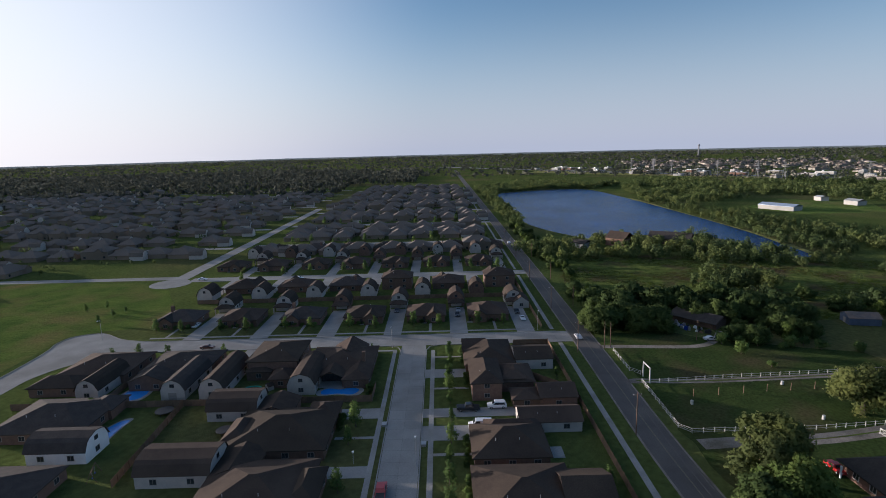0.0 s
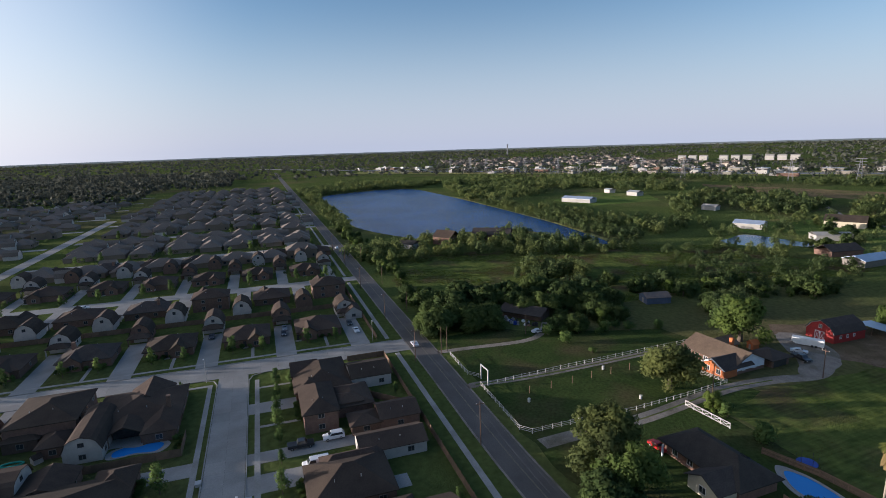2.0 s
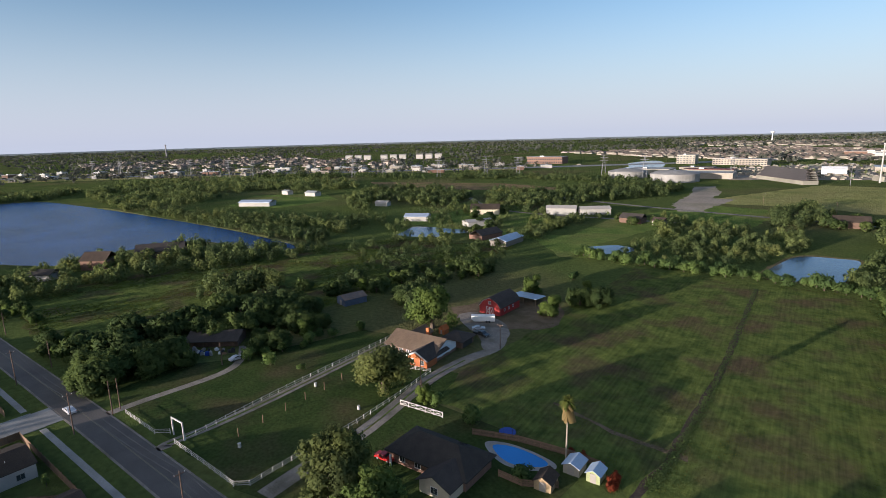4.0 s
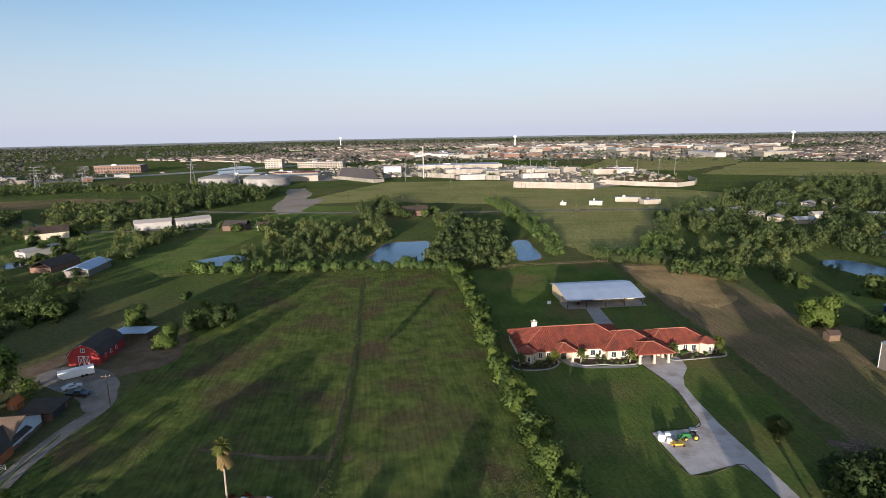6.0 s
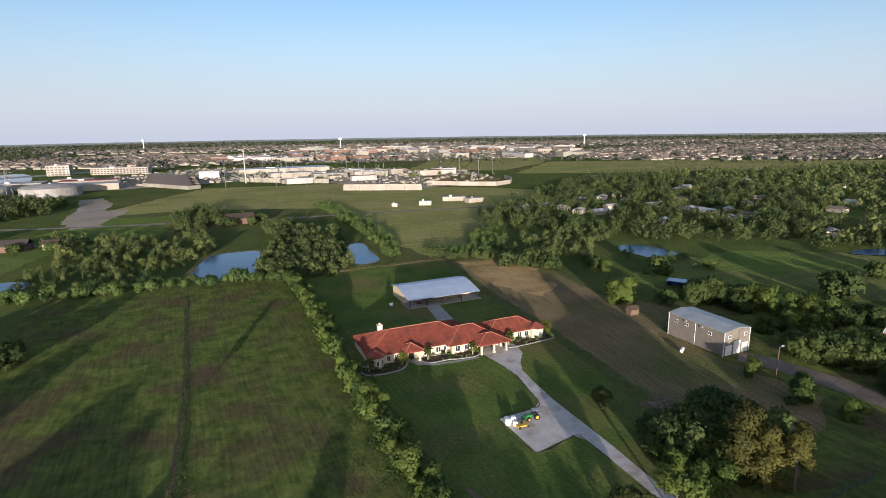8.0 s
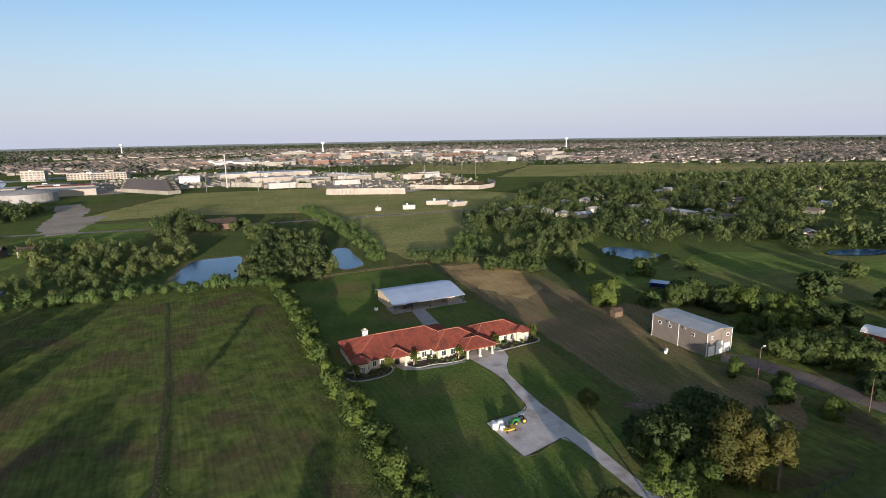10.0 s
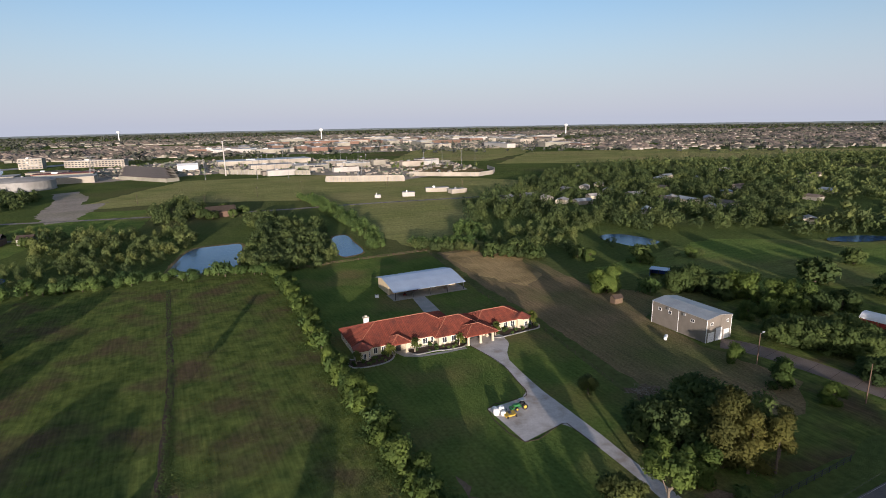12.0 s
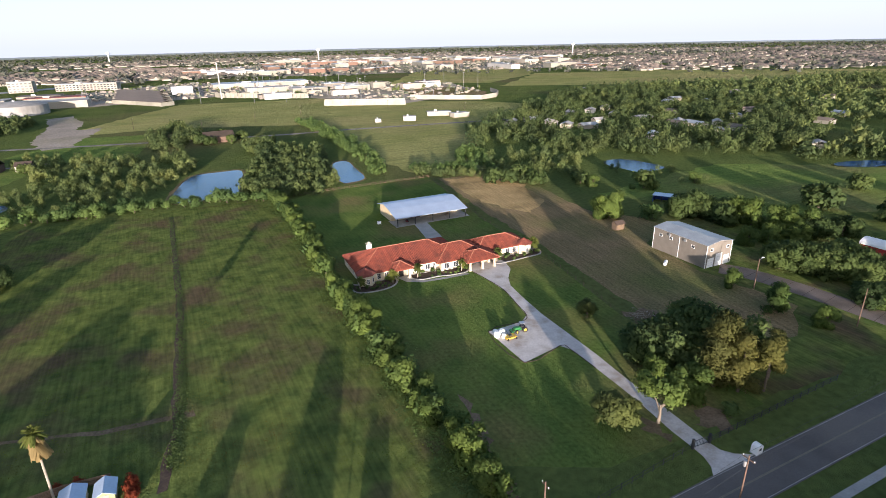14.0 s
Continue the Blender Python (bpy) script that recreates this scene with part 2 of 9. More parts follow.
TYRE = mat("tyre_rubber", (0.02, 0.02, 0.02), (0.03, 0.03, 0.03), 1.0, None, 0.2, 9.0, 0.1, rough=0.9)
STEEL = mat("galvanised_steel", (0.45, 0.45, 0.45), (0.38, 0.38, 0.38), 1.0, None, 0.2, 5.0, 0.1, rough=0.45, metal=0.6)
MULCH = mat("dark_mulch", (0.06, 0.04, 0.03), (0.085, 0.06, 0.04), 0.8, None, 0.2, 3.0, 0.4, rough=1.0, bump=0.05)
DULLBLUE = mat("dull_blue_metal", (0.10, 0.13, 0.19), (0.08, 0.10, 0.15), 0.8, None, 0.2, 5.0, 0.15, rough=0.6)
BLUE = mat("blue_paint", (0.02, 0.06, 0.32), (0.02, 0.05, 0.26), 0.8, None, 0.2, 5.0, 0.1, rough=0.5)
LEAF_OAK = leaf_mat("oak_leaves", (0.055, 0.088, 0.039), (0.114, 0.153, 0.057))
LEAF_ELM = leaf_mat("bright_leaves", (0.080, 0.125, 0.040), (0.142, 0.192, 0.058))
LEAF_PINE = leaf_mat("pine_needles", (0.074, 0.082, 0.031), (0.122, 0.122, 0.046))
LEAF_SHRUB = leaf_mat("shrub_leaves", (0.069, 0.124, 0.047), (0.143, 0.199, 0.072))
LEAF_WOODS = leaf_mat("woodland_leaves", (0.076, 0.108, 0.050), (0.128, 0.165, 0.070), trans=0.4, c3=(0.145, 0.170, 0.070))
# leaf green greyed and lightened to carry the haze of distance
LEAF_HAZED = leaf_mat("far_woodland_leaves", (0.082, 0.089, 0.078), (0.100, 0.107, 0.091), rnd=0.05, trans=0.25)
LEAF_ASH = leaf_mat("grey_green_leaves", (0.088, 0.112, 0.047), (0.150, 0.172, 0.068))
LEAF_PALM = leaf_mat("palm_fronds", (0.08, 0.11, 0.03), (0.14, 0.15, 0.05))
LEAF_DEAD = leaf_mat("dead_fronds", (0.165, 0.13, 0.07), (0.24, 0.185, 0.10))
LEAF_RED = leaf_mat("red_shrub_leaves", (0.16, 0.035, 0.025), (0.22, 0.06, 0.03))
WEEDS = leaf_mat("weed_leaves", (0.055, 0.09, 0.014), (0.10, 0.13, 0.022), c3=(0.10, 0.08, 0.032))


def water_mat(name, base, rough=0.06, ripple=0.02, scale=0.6):
    m, nt, bsdf = shader(name)
    pos = nt.nodes.new("ShaderNodeNewGeometry").outputs["Position"]
    nt.links.new(mixrgb(nt, base, tuple(c * 1.5 for c in base), noise_tex(nt, pos, 0.02, 3)), bsdf.inputs["Base Color"])
    bsdf.inputs["Roughness"].default_value, bsdf.inputs["IOR"].default_value = rough, 1.33
    bsdf.inputs["Specular IOR Level"].default_value = 0.5
    b = nt.nodes.new("ShaderNodeBump")
    b.inputs["Strength"].default_value, b.inputs["Distance"].default_value = 0.8, ripple
    nt.links.new(noise_tex(nt, pos, scale, 5, 0.2, 0.8), b.inputs["Height"])
    nt.links.new(b.outputs[0], bsdf.inputs["Normal"])
    return m


WATER = water_mat("lake_water", (0.008, 0.042, 0.13), 0.25, 0.8, 0.8)
POND = water_mat("pond_water", (0.016, 0.045, 0.10), 0.12, 0.06, 0.8)
POOL = water_mat("pool_water", (0.03, 0.20, 0.52), 0.2, 0.04, 2.0)


# ---- building helpers ----
class Geo:
    """Collects faces, then becomes one mesh object."""

    def __init__(self):
        self.v, self.f, self.mi = [], [], []

    def add(self, verts, faces, mi=0, m=None):
        n = len(self.v)
        self.v += [tuple(m @ Vector(p)) for p in verts] if m else [tuple(p) for p in verts]
        self.f += [tuple(i + n for i in f) for f in faces]
        self.mi += [mi] * len(faces)
        return self

    def box(self, x0, x1, y0, y1, z0, z1, mi=0, m=None):
        v = [(x, y, z) for z in (z0, z1) for x, y in ((x0, y0), (x1, y0), (x1, y1), (x0, y1))]
        return self.add(v, [(3, 2, 1, 0), (4, 5, 6, 7), (0, 1, 5, 4), (1, 2, 6, 5), (2, 3, 7, 6), (3, 0, 4, 7)], mi, m)

    def prism(self, pts, z0, z1, mi=0, m=None):
        n = len(pts)
        v = [(x, y, z0) for x, y in pts] + [(x, y, z1) for x, y in pts]
        f = [tuple(range(n - 1, -1, -1)), tuple(range(n, 2 * n))]
        f += [(i, (i + 1) % n, n + (i + 1) % n, n + i) for i in range(n)]
        return self.add(v, f, mi, m)

    def end_wall(self, prof, y0, y1, mi=0, m=None):
        """A wall whose outline (x, z) is swept from y0 to y1."""
        n = len(prof)
        v = [(x, y0, z) for x, z in prof] + [(x, y1, z) for x, z in prof]
        f = [tuple(range(n)), tuple(range(2 * n - 1, n - 1, -1))]
        f += [(i, n + i, n + (i + 1) % n, (i + 1) % n) for i in range(n)]
        return self.add(v, f, mi, m)

    def roof(self, prof, y0, y1, th=0.18, mi=0, m=None):
        """A roof skin over the line (x, z) of its cross-section, from y0 to y1."""
        n = len(prof)
        top = [(x, z + th) for x, z in prof]
        v = [(x, y, z) for y in (y0, y1) for x, z in list(prof) + top]
        f = []
        for i in range(n - 1):
            f += [(i, i + 1, 2 * n + i + 1, 2 * n + i), (n + i + 1, n + i, 3 * n + i, 3 * n + i + 1),
                  (i + 1, i, n + i, n + i + 1), (2 * n + i, 2 * n + i + 1, 3 * n + i + 1, 3 * n + i)]
        f += [(0, 2 * n, 3 * n, n), (2 * n + n - 1, n - 1, 2 * n - 1, 3 * n + n - 1)]
        return self.add(v, f, mi, m)

    def hip(self, x0, x1, y0, y1, z, rise, th=0.2, mi=0, m=None):
        w, d = x1 - x0, y1 - y0
        i = min(w, d) / 2
        cx, cy = (x0 + x1) / 2, (y0 + y1) / 2
        a, b = ((x0 + i, cy), (x1 - i, cy)) if w >= d else ((cx, y0 + i), (cx, y1 - i))
        v = [(x, y, zz) for zz in (z - th, z) for x, y in ((x0, y0), (x1, y0), (x1, y1), (x0, y1))]
        v += [(*a, z + rise), (*b, z + rise)]
        f = [(3, 2, 1, 0), (0, 1, 5, 4), (1, 2, 6, 5), (2, 3, 7, 6), (3, 0, 4, 7)]
        f += [(4, 5, 9, 8), (5, 6, 9), (6, 7, 8, 9), (7, 4, 8)] if w >= d else [(4, 5, 8), (5, 6, 9, 8), (6, 7, 9), (7, 4, 8, 9)]
        return self.add(v, f, mi, m)

    def tube(self, p0, p1, r0, r1=None, n=8, mi=0, caps=True):
        p0, p1 = Vector(p0), Vector(p1)
        q = (p1 - p0).to_track_quat("Z", "Y")
        r1 = r0 if r1 is None else r1
        v = []
        for p, r in ((p0, r0), (p1, r1)):
            v += [tuple(p + q @ Vector((r * math.cos(a * math.tau / n), r * math.sin(a * math.tau / n), 0))) for a in range(n)]
        f = [(i, (i + 1) % n, n + (i + 1) % n, n + i) for i in range(n)]
        if caps:
            f += [tuple(range(n - 1, -1, -1)), tuple(range(n, 2 * n))]
        return self.add(v, f, mi)

    def dome(self, r, z0, z1, zt, n=24, mi=0):
        """A round tank with a low domed top."""
        rings = [(r, z0), (r, z1), (r * 0.8, z1 + (zt - z1) * 0.4), (r * 0.5, z1 + (zt - z1) * 0.78), (r * 0.2, z1 + (zt - z1) * 0.96)]
        v = [(rr * math.cos(a * math.tau / n), rr * math.sin(a * math.tau / n), z) for rr, z in rings for a in range(n)] + [(0, 0, zt)]
        f = [(k * n + i, k * n + (i + 1) % n, (k + 1) * n + (i + 1) % n, (k + 1) * n + i) for k in range(len(rings) - 1) for i in range(n)]
        k = (len(rings) - 1) * n
        f += [(k + i, k + (i + 1) % n, len(v) - 1) for i in range(n)] + [tuple(range(n - 1, -1, -1))]
        return self.add(v, f, mi)

    def mesh(self, name, *mats):
        me = bpy.data.meshes.new(name)
        me.from_pydata(self.v, [], self.f)
        for m in mats:
            me.materials.append(m)
        if len(mats) > 1:
            me.polygons.foreach_set("material_index", self.mi)
        me.update()
        return me


def part(name, geo, material, parent=None, label="", m=None):
    ob = new(name, geo.mesh(name, material) if isinstance(geo, Geo) else geo)
    ob.parent = parent
    if m is not None:
        ob.matrix_basis = m
    return tagged(ob, label)


def thing(name, m, label, category, group="", kind=""):
    ob = new(name)
    ob.empty_display_size = 0.2
    ob.matrix_basis = m
    return tagged(ob, label, category, group, kind)


def setting(name, geo, material, label, category="ground"):
    return tagged(new(name, geo.mesh(name, material)), label, category, kind="structure")


def S(u, v):
    """Suburb plan: u along the main road (towards +x), v across it, to the world."""
    c, s = math.cos(radians(23.2)), math.sin(radians(23.2))
    return c * u - s * v, s * u + c * v


FACE = {"+u": 113.2, "-u": 293.2, "+v": 203.2, "-v": 23.2}


def sweep(pts, prof, closed=False):
    """A strip whose cross-section (offset to the left, z) follows a plan line."""
    g = Geo()
    P = [Vector((*p[:2], 0)) for p in pts]
    n, rings = len(P), []
    for i, p in enumerate(P):
        a = P[i - 1] if i else P[i] * 2 - P[i + 1]
        b = P[i + 1] if i < n - 1 else P[i] * 2 - P[i - 1]
        t = ((p - a).normalized() + (b - p).normalized()).normalized()
        nrm = Vector((-t.y, t.x, 0))
        k = 1 / max(0.5, nrm.dot(Vector((-(b - p).normalized().y, (b - p).normalized().x, 0))))
        rings.append([(p.x + nrm.x * o * k, p.y + nrm.y * o * k, z) for o, z in prof])
    k = len(prof)
    v = [q for r in rings for q in r]
    f = []
    for i in range(n - 1):
        for j in range(k if closed else k - 1):
            j2 = (j + 1) % k
            f.append((i * k + j, (i + 1) * k + j, (i + 1) * k + j2, i * k + j2)[::-1])
    return g.add(v, f)


def ribbon(pts, width, z=0.04):
    return sweep(pts, [(-width / 2, z), (width / 2, z)])


def ragged(pts, step=4.0, amp=0.8, seed=1):
    """A plan outline with uneven edges."""
    out, rng = [], random.Random(seed)
    for i, p in enumerate(pts):
        q = pts[(i + 1) % len(pts)]
        d = math.dist(p, q)
        k = max(1, int(d / step))
        for j in range(k):
            t = j / k
            out.append((p[0] + (q[0] - p[0]) * t + rng.uniform(-amp, amp), p[1] + (q[1] - p[1]) * t + rng.uniform(-amp, amp)))
    return out


def smooth_loop(pts, k=6):
    """A closed plan outline rounded through its points."""
    n, out = len(pts), []
    for i in range(n):
        a, b, c, d = (Vector(pts[(i + j) % n]) for j in (-1, 0, 1, 2))
        for j in range(k):
            t = j / k
            p = 0.5 * (2 * b + (c - a) * t + (2 * a - 5 * b + 4 * c - d) * t * t + (3 * b - 3 * c + d - a) * t ** 3)
            out.append((p.x, p.y))
    return out


def smooth_line(pts, k=6):
    e = [(2 * pts[0][0] - pts[1][0], 2 * pts[0][1] - pts[1][1]), *pts, (2 * pts[-1][0] - pts[-2][0], 2 * pts[-1][1] - pts[-2][1])]
    out = []
    for i in range(1, len(e) - 2):
        a, b, c, d = (Vector(e[i + j]) for j in (-1, 0, 1, 2))
        for j in range(k):
            t = j / k
            p = 0.5 * (2 * b + (c - a) * t + (2 * a - 5 * b + 4 * c - d) * t * t + (3 * b - 3 * c + d - a) * t ** 3)
            out.append((p.x, p.y))
    return out + [tuple(pts[-1])]


def sheet(name, pts, material, label, z=0.03, category="ground"):
    """A flat piece of ground with its own surface; triangulated by Blender from one outline."""
    bm = bmesh.new()
    f = bm.faces.new([bm.verts.new((x, y, z)) for x, y in pts])
    f.normal_update()
    if f.normal.z < 0:
        f.normal_flip()
    bmesh.ops.triangulate(bm, faces=[f])
    me = bpy.data.meshes.new(name)
    bm.to_mesh(me)
    bm.free()
    me.materials.append(material)
    return tagged(new(name, me), label, category, kind="structure")


def inside(pts, xy):
    """Which of the rows of xy lie within the outline."""
    x, y = xy[:, 0], xy[:, 1]
    r = np.zeros(len(xy), bool)
    for (x0, y0), (x1, y1) in zip(pts, pts[1:] + pts[:1]):
        c = ((y0 > y) != (y1 > y)) & (x < (x1 - x0) * (y - y0) / ((y1 - y0) or 1e-9) + x0)
        r ^= c
    return r


def scatter(pts, count, rng, gap=0.0):
    """Random places within an outline."""
    p = np.array(pts)
    lo, hi = p.min(0), p.max(0)
    got = []
    total = 0
    while total < count:
        xy = rng.uniform(lo, hi, (count * 3, 2))
        xy = xy[inside(list(pts), xy)]
        got.append(xy)
        total += len(xy)
    xy = np.concatenate(got)[:count]
    if gap:
        keep = []
        for q in xy:
            if all((q[0] - k[0]) ** 2 + (q[1] - k[1]) ** 2 > gap * gap for k in keep):
                keep.append(q)
        xy = np.array(keep)
    return xy


# ---- the ground, fields and water ----
g = Geo()
g.add([(4900 * math.cos(a * math.tau / 96), 4900 * math.sin(a * math.tau / 96), 0) for a in range(96)], [tuple(range(96))])
setting("ground", g, GRASS, "wide flat grassy plain reaching to the horizon")

# glowing backdrop ring closing the horizon, coloured as far woods in haze
g = Geo()
rng = random.Random(5)
tops = [15.5 + 0.8 * math.sin(i * 0.21) + rng.uniform(-0.7, 0.9) for i in range(900)]
v = []
for i in range(900):
    a = i * math.tau / 900
    v += [(4700 * math.cos(a), 4700 * math.sin(a), -2), (4700 * math.cos(a), 4700 * math.sin(a), tops[i])]
g.add(v, [(2 * i, 2 * i + 1, 2 * ((i + 1) % 900) + 1, 2 * ((i + 1) % 900)) for i in range(900)])
BACK, bnt, bbs = shader("hazed_glowing_woods")
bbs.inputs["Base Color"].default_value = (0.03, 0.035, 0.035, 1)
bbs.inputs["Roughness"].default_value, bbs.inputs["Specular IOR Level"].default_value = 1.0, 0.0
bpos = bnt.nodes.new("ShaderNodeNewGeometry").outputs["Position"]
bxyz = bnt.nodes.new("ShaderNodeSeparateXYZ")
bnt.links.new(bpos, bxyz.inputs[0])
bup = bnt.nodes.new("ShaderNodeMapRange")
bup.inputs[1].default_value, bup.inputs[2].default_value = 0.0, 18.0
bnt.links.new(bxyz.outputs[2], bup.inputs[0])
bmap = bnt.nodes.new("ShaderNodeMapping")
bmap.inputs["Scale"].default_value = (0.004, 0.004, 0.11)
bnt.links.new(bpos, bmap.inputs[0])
# haze is put into the colour: olive below, blue-grey above, with pale streaks
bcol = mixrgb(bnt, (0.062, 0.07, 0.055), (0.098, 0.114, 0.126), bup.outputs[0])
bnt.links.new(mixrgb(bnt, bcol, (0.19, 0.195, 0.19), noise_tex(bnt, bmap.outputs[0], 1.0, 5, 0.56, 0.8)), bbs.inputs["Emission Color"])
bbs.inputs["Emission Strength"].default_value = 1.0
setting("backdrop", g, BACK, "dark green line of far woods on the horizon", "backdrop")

MEADOW = [(-55.2, 72.1), (-98.3, 56.7), (-110, 70.3), (-119.4, 95.6), (-128.9, 114.9), (-139.2, 141.9), (-166.2, 203), (-116.9, 225.5), (-90.7, 236.7), (-75.4, 232.3),
          (-35.6, 148.6), (-14.4, 106.2), (3.1, 71.1), (-20, 58)]
sheet("meadow_field", ragged(MEADOW, 5, 0.7), FIELD, "rough olive green meadow with brown patches", 0.024)
sheet("house_lawn", [(-71.5, 234.3), (-33.6, 150.5), (-12.4, 106.2), (4.1, 73), (25, 71.9), (43.1, 79.6), (59.1, 87.3), (43.3, 123.6), (30.7, 167.3), (15.1, 202), (-7.8, 275.5), (-57.7, 255.6)],
      LAWN, "mown green lawn round the tiled house", 0.03)
sheet("brown_field", ragged([(-3, 271.7), (21.7, 282.3), (46.1, 252.8), (57.7, 211.5), (75.5, 201.8), (83.4, 187.3), (67.5, 173.9), (76.3, 148.6), (89.2, 127.1), (81.2, 111.6), (65.2, 111.7), (49.3, 121.6), (32.7, 170.2), (17.1, 206.8)], 5, 1.2), DRYFIELD,
      "dry brown mown field", 0.024)
sheet("paddock_grass", ragged([(-150, -16), (-134, -11), (-112, -2), (-89, 7), (-70, 15), (-58, 25), (-54, 58), (-60, 70), (-97, 56), (-109, 70), (-122, 60), (-146, 68), (-158, 60), (-156, 20), (-160, 0)], 6, 0.8), PADDOCK, "dark green paddock grass darkened for shade", 0.018)
sheet("barn_yard", ragged([(-161.9, 96.8), (-146.5, 93.2), (-131, 101.2), (-123.1, 115), (-130.7, 128.5), (-146, 137.9), (-163.5, 123.9)], 4, 1.0), DIRT, "bare brown earth round a red barn", 0.028)
sheet("green_lot", ragged([S(-246, -255), S(-238, -168), S(-226, -158), S(-222, -147), S(-188, -128), S(-166, -126), S(-161, -142), S(-156, -153), S(-142, -153), S(-124, -151), S(-120, -260)], 6, 0.8), LAWN, "open mown green lot", 0.02)
sheet("far_pasture", ragged([(-581, 73), (-527, 108), (-554, 183), (-643, 190), (-670, 114)], 8, 2), LUSH, "green pasture round a white barn", 0.05)
sheet("east_pasture", ragged([(69.7, 235.5), (94.4, 256.4), (148.7, 292.2), (227.5, 282), (330, 270), (300, 200), (190, 205), (129, 196.6)], 8, 2), LUSH, "green pasture behind the sheds", 0.04)
sheet("north_pasture", ragged([(-310, 433), (-312, 666), (-146, 711), (-53, 661), (62, 627), (110, 591), (57, 517), (32, 452), (21.2, 343.9), (26.7, 292.8), (-14.6, 284.9), (-47.2, 329.7), (-117, 477), (-225, 473)], 10, 2), PASTURE, "open olive pasture", 0.05)
sheet("pond_lawn", ragged([(-263.4, 215.5), (-205.4, 190.4), (-183.2, 214), (-218.9, 231.1), (-232.8, 300.8), (-264, 326), (-285, 313), (-271.4, 283.3), (-249.8, 240.6)], 6, 1), LUSH, "green pasture beside a small pond", 0.045)
sheet("lane_pasture", ragged([(-284, 352), (-264, 346), (-227, 333), (-202.1, 329.2), (-197, 350), (-230, 441), (-282, 429)], 6, 1), LUSH, "bright green paddock beside a lane", 0.045)
sheet("barn_pasture", ragged([(-321.7, 189.2), (-255.1, 209.1), (-285.9, 256.4), (-342, 283), (-413, 317), (-450, 279), (-415, 243), (-398, 187), (-362, 169.2)], 6, 1), LUSH, "open pasture round white barns", 0.045)
sheet("west_meadow", ragged([(-285.9, -62.1), (-206, -39.9), (-187.9, 46.6), (-222.3, 143.9), (-240.5, 186.6), (-306.8, 141.9), (-320.1, 63.8)], 6, 1.5), FIELD, "overgrown olive meadow", 0.03)
sheet("ploughed_field", ragged([(-753, 297), (-586, 428), (-463, 443), (-519, 368), (-648, 273)], 12, 3), DRYFIELD, "brown ploughed field beyond the woods", 0.06)
sheet("grass_prairie", ragged([(91, 842), (194, 1143), (471, 1140), (846, 1034), (1500, 1180), (1500, 1000), (665, 888), (290, 822)], 20, 4), PASTURE, "wide pale green prairie", 0.08)
sheet("grass_prairie", ragged([(-86, 925), (-44, 1348), (221, 1335), (176, 1101), (82, 912)], 20, 4), PASTURE, "wide pale green prairie", 0.08)
sheet("highway_verge", ragged([(-1633, -310), (-1313, -339), (-1039, 215), (-798, 617), (-877, 662), (-1203, 255)], 25, 5), PASTURE, "pale grass beside a far highway", 0.07)

LAKE = smooth_loop([(-698, -224), (-600, -186), (-502, -146), (-409, -108), (-352, -54), (-364, -46), (-378, -8), (-384, 22), (-352, 46), (-325, 55), (-320, 78), (-378, 64),
                    (-433, 46), (-551, -1), (-687, -60), (-775, -104), (-792, -140), (-764, -183)])
sheet("lake_water", LAKE, WATER, "rippled blue lake reflecting the sky", 0.06, "water")
sheet("lake_bank", smooth_loop([(-315.5, 85.2), (-409, 58), (-488, 26), (-599, -17), (-653, -39), (-652, -50), (-599, -34), (-488, 9), (-409, 41), (-319.2, 71.6)]), PASTURE, "pale grassy lake bank", 0.045)
PONDS = {
    "A": [(-123.4, 238.7), (-131.7, 263.2), (-135.1, 289.7), (-122.5, 299.4), (-112.9, 300.6), (-103.7, 273.4), (-98.3, 248.9), (-109.9, 241)],
    "B": [(-63.8, 315.1), (-56.9, 320), (-49.4, 301.3), (-41, 277.8), (-46.9, 268.2), (-51.7, 270), (-59.3, 287.8)],
    "C": [(-215.4, 217.8), (-210.3, 237), (-198, 238.4), (-192.5, 229), (-198.4, 213.5)],
    "D": [(-317.9, 145.4), (-329.9, 155.7), (-343.5, 171.6), (-324.6, 185.4), (-305.9, 193.4), (-298.6, 186), (-308.2, 172.5), (-297.1, 165.1)],
    "E": [(89.6, 297.4), (93.6, 306.9), (105.4, 307.7), (118.1, 289.6), (113.2, 281.1), (101.4, 277.3), (94.5, 286.9)],
    "F": [(-668, 738), (-625, 768), (-672, 849), (-758, 950), (-805, 969), (-778, 873), (-707, 795)],
    "H": [(207, 281), (213, 289), (232, 292), (246, 287), (236, 280), (220, 277)],
}
for k, pts in PONDS.items():
    sheet("pond_water", smooth_loop(pts), POND, "still pond reflecting the sky and trees", 0.06, "water")
    c = np.mean(pts, 0)
    sheet("pond_bank", ragged(smooth_loop([tuple(c + (np.array(p) - c) * 1.12) for p in pts], 3), 4, 0.6), DRYFIELD if k in "AB" else LAWN, "bare sloping pond bank", 0.04)

# ---- roads ----
ROADLINE = smooth_line([S(-1600, 34.9), S(-900, 34.9), S(-400, 34.9), S(-150, 34.9), S(-55, 34.7), (-10, 40), (37.8, 64.1), (83, 85.6), (200, 141), (700, 379), (1400, 712)], 5)
setting("main_road", ribbon(ROADLINE, 7.2, 0.06), ASPHALT, "worn grey asphalt country road", "road")
setting("road_shoulder", ribbon([p for p in ROADLINE if p[0] < -30], 8.2, 0.035), GRAVEL, "thin gravel shoulder beside the road", "road")


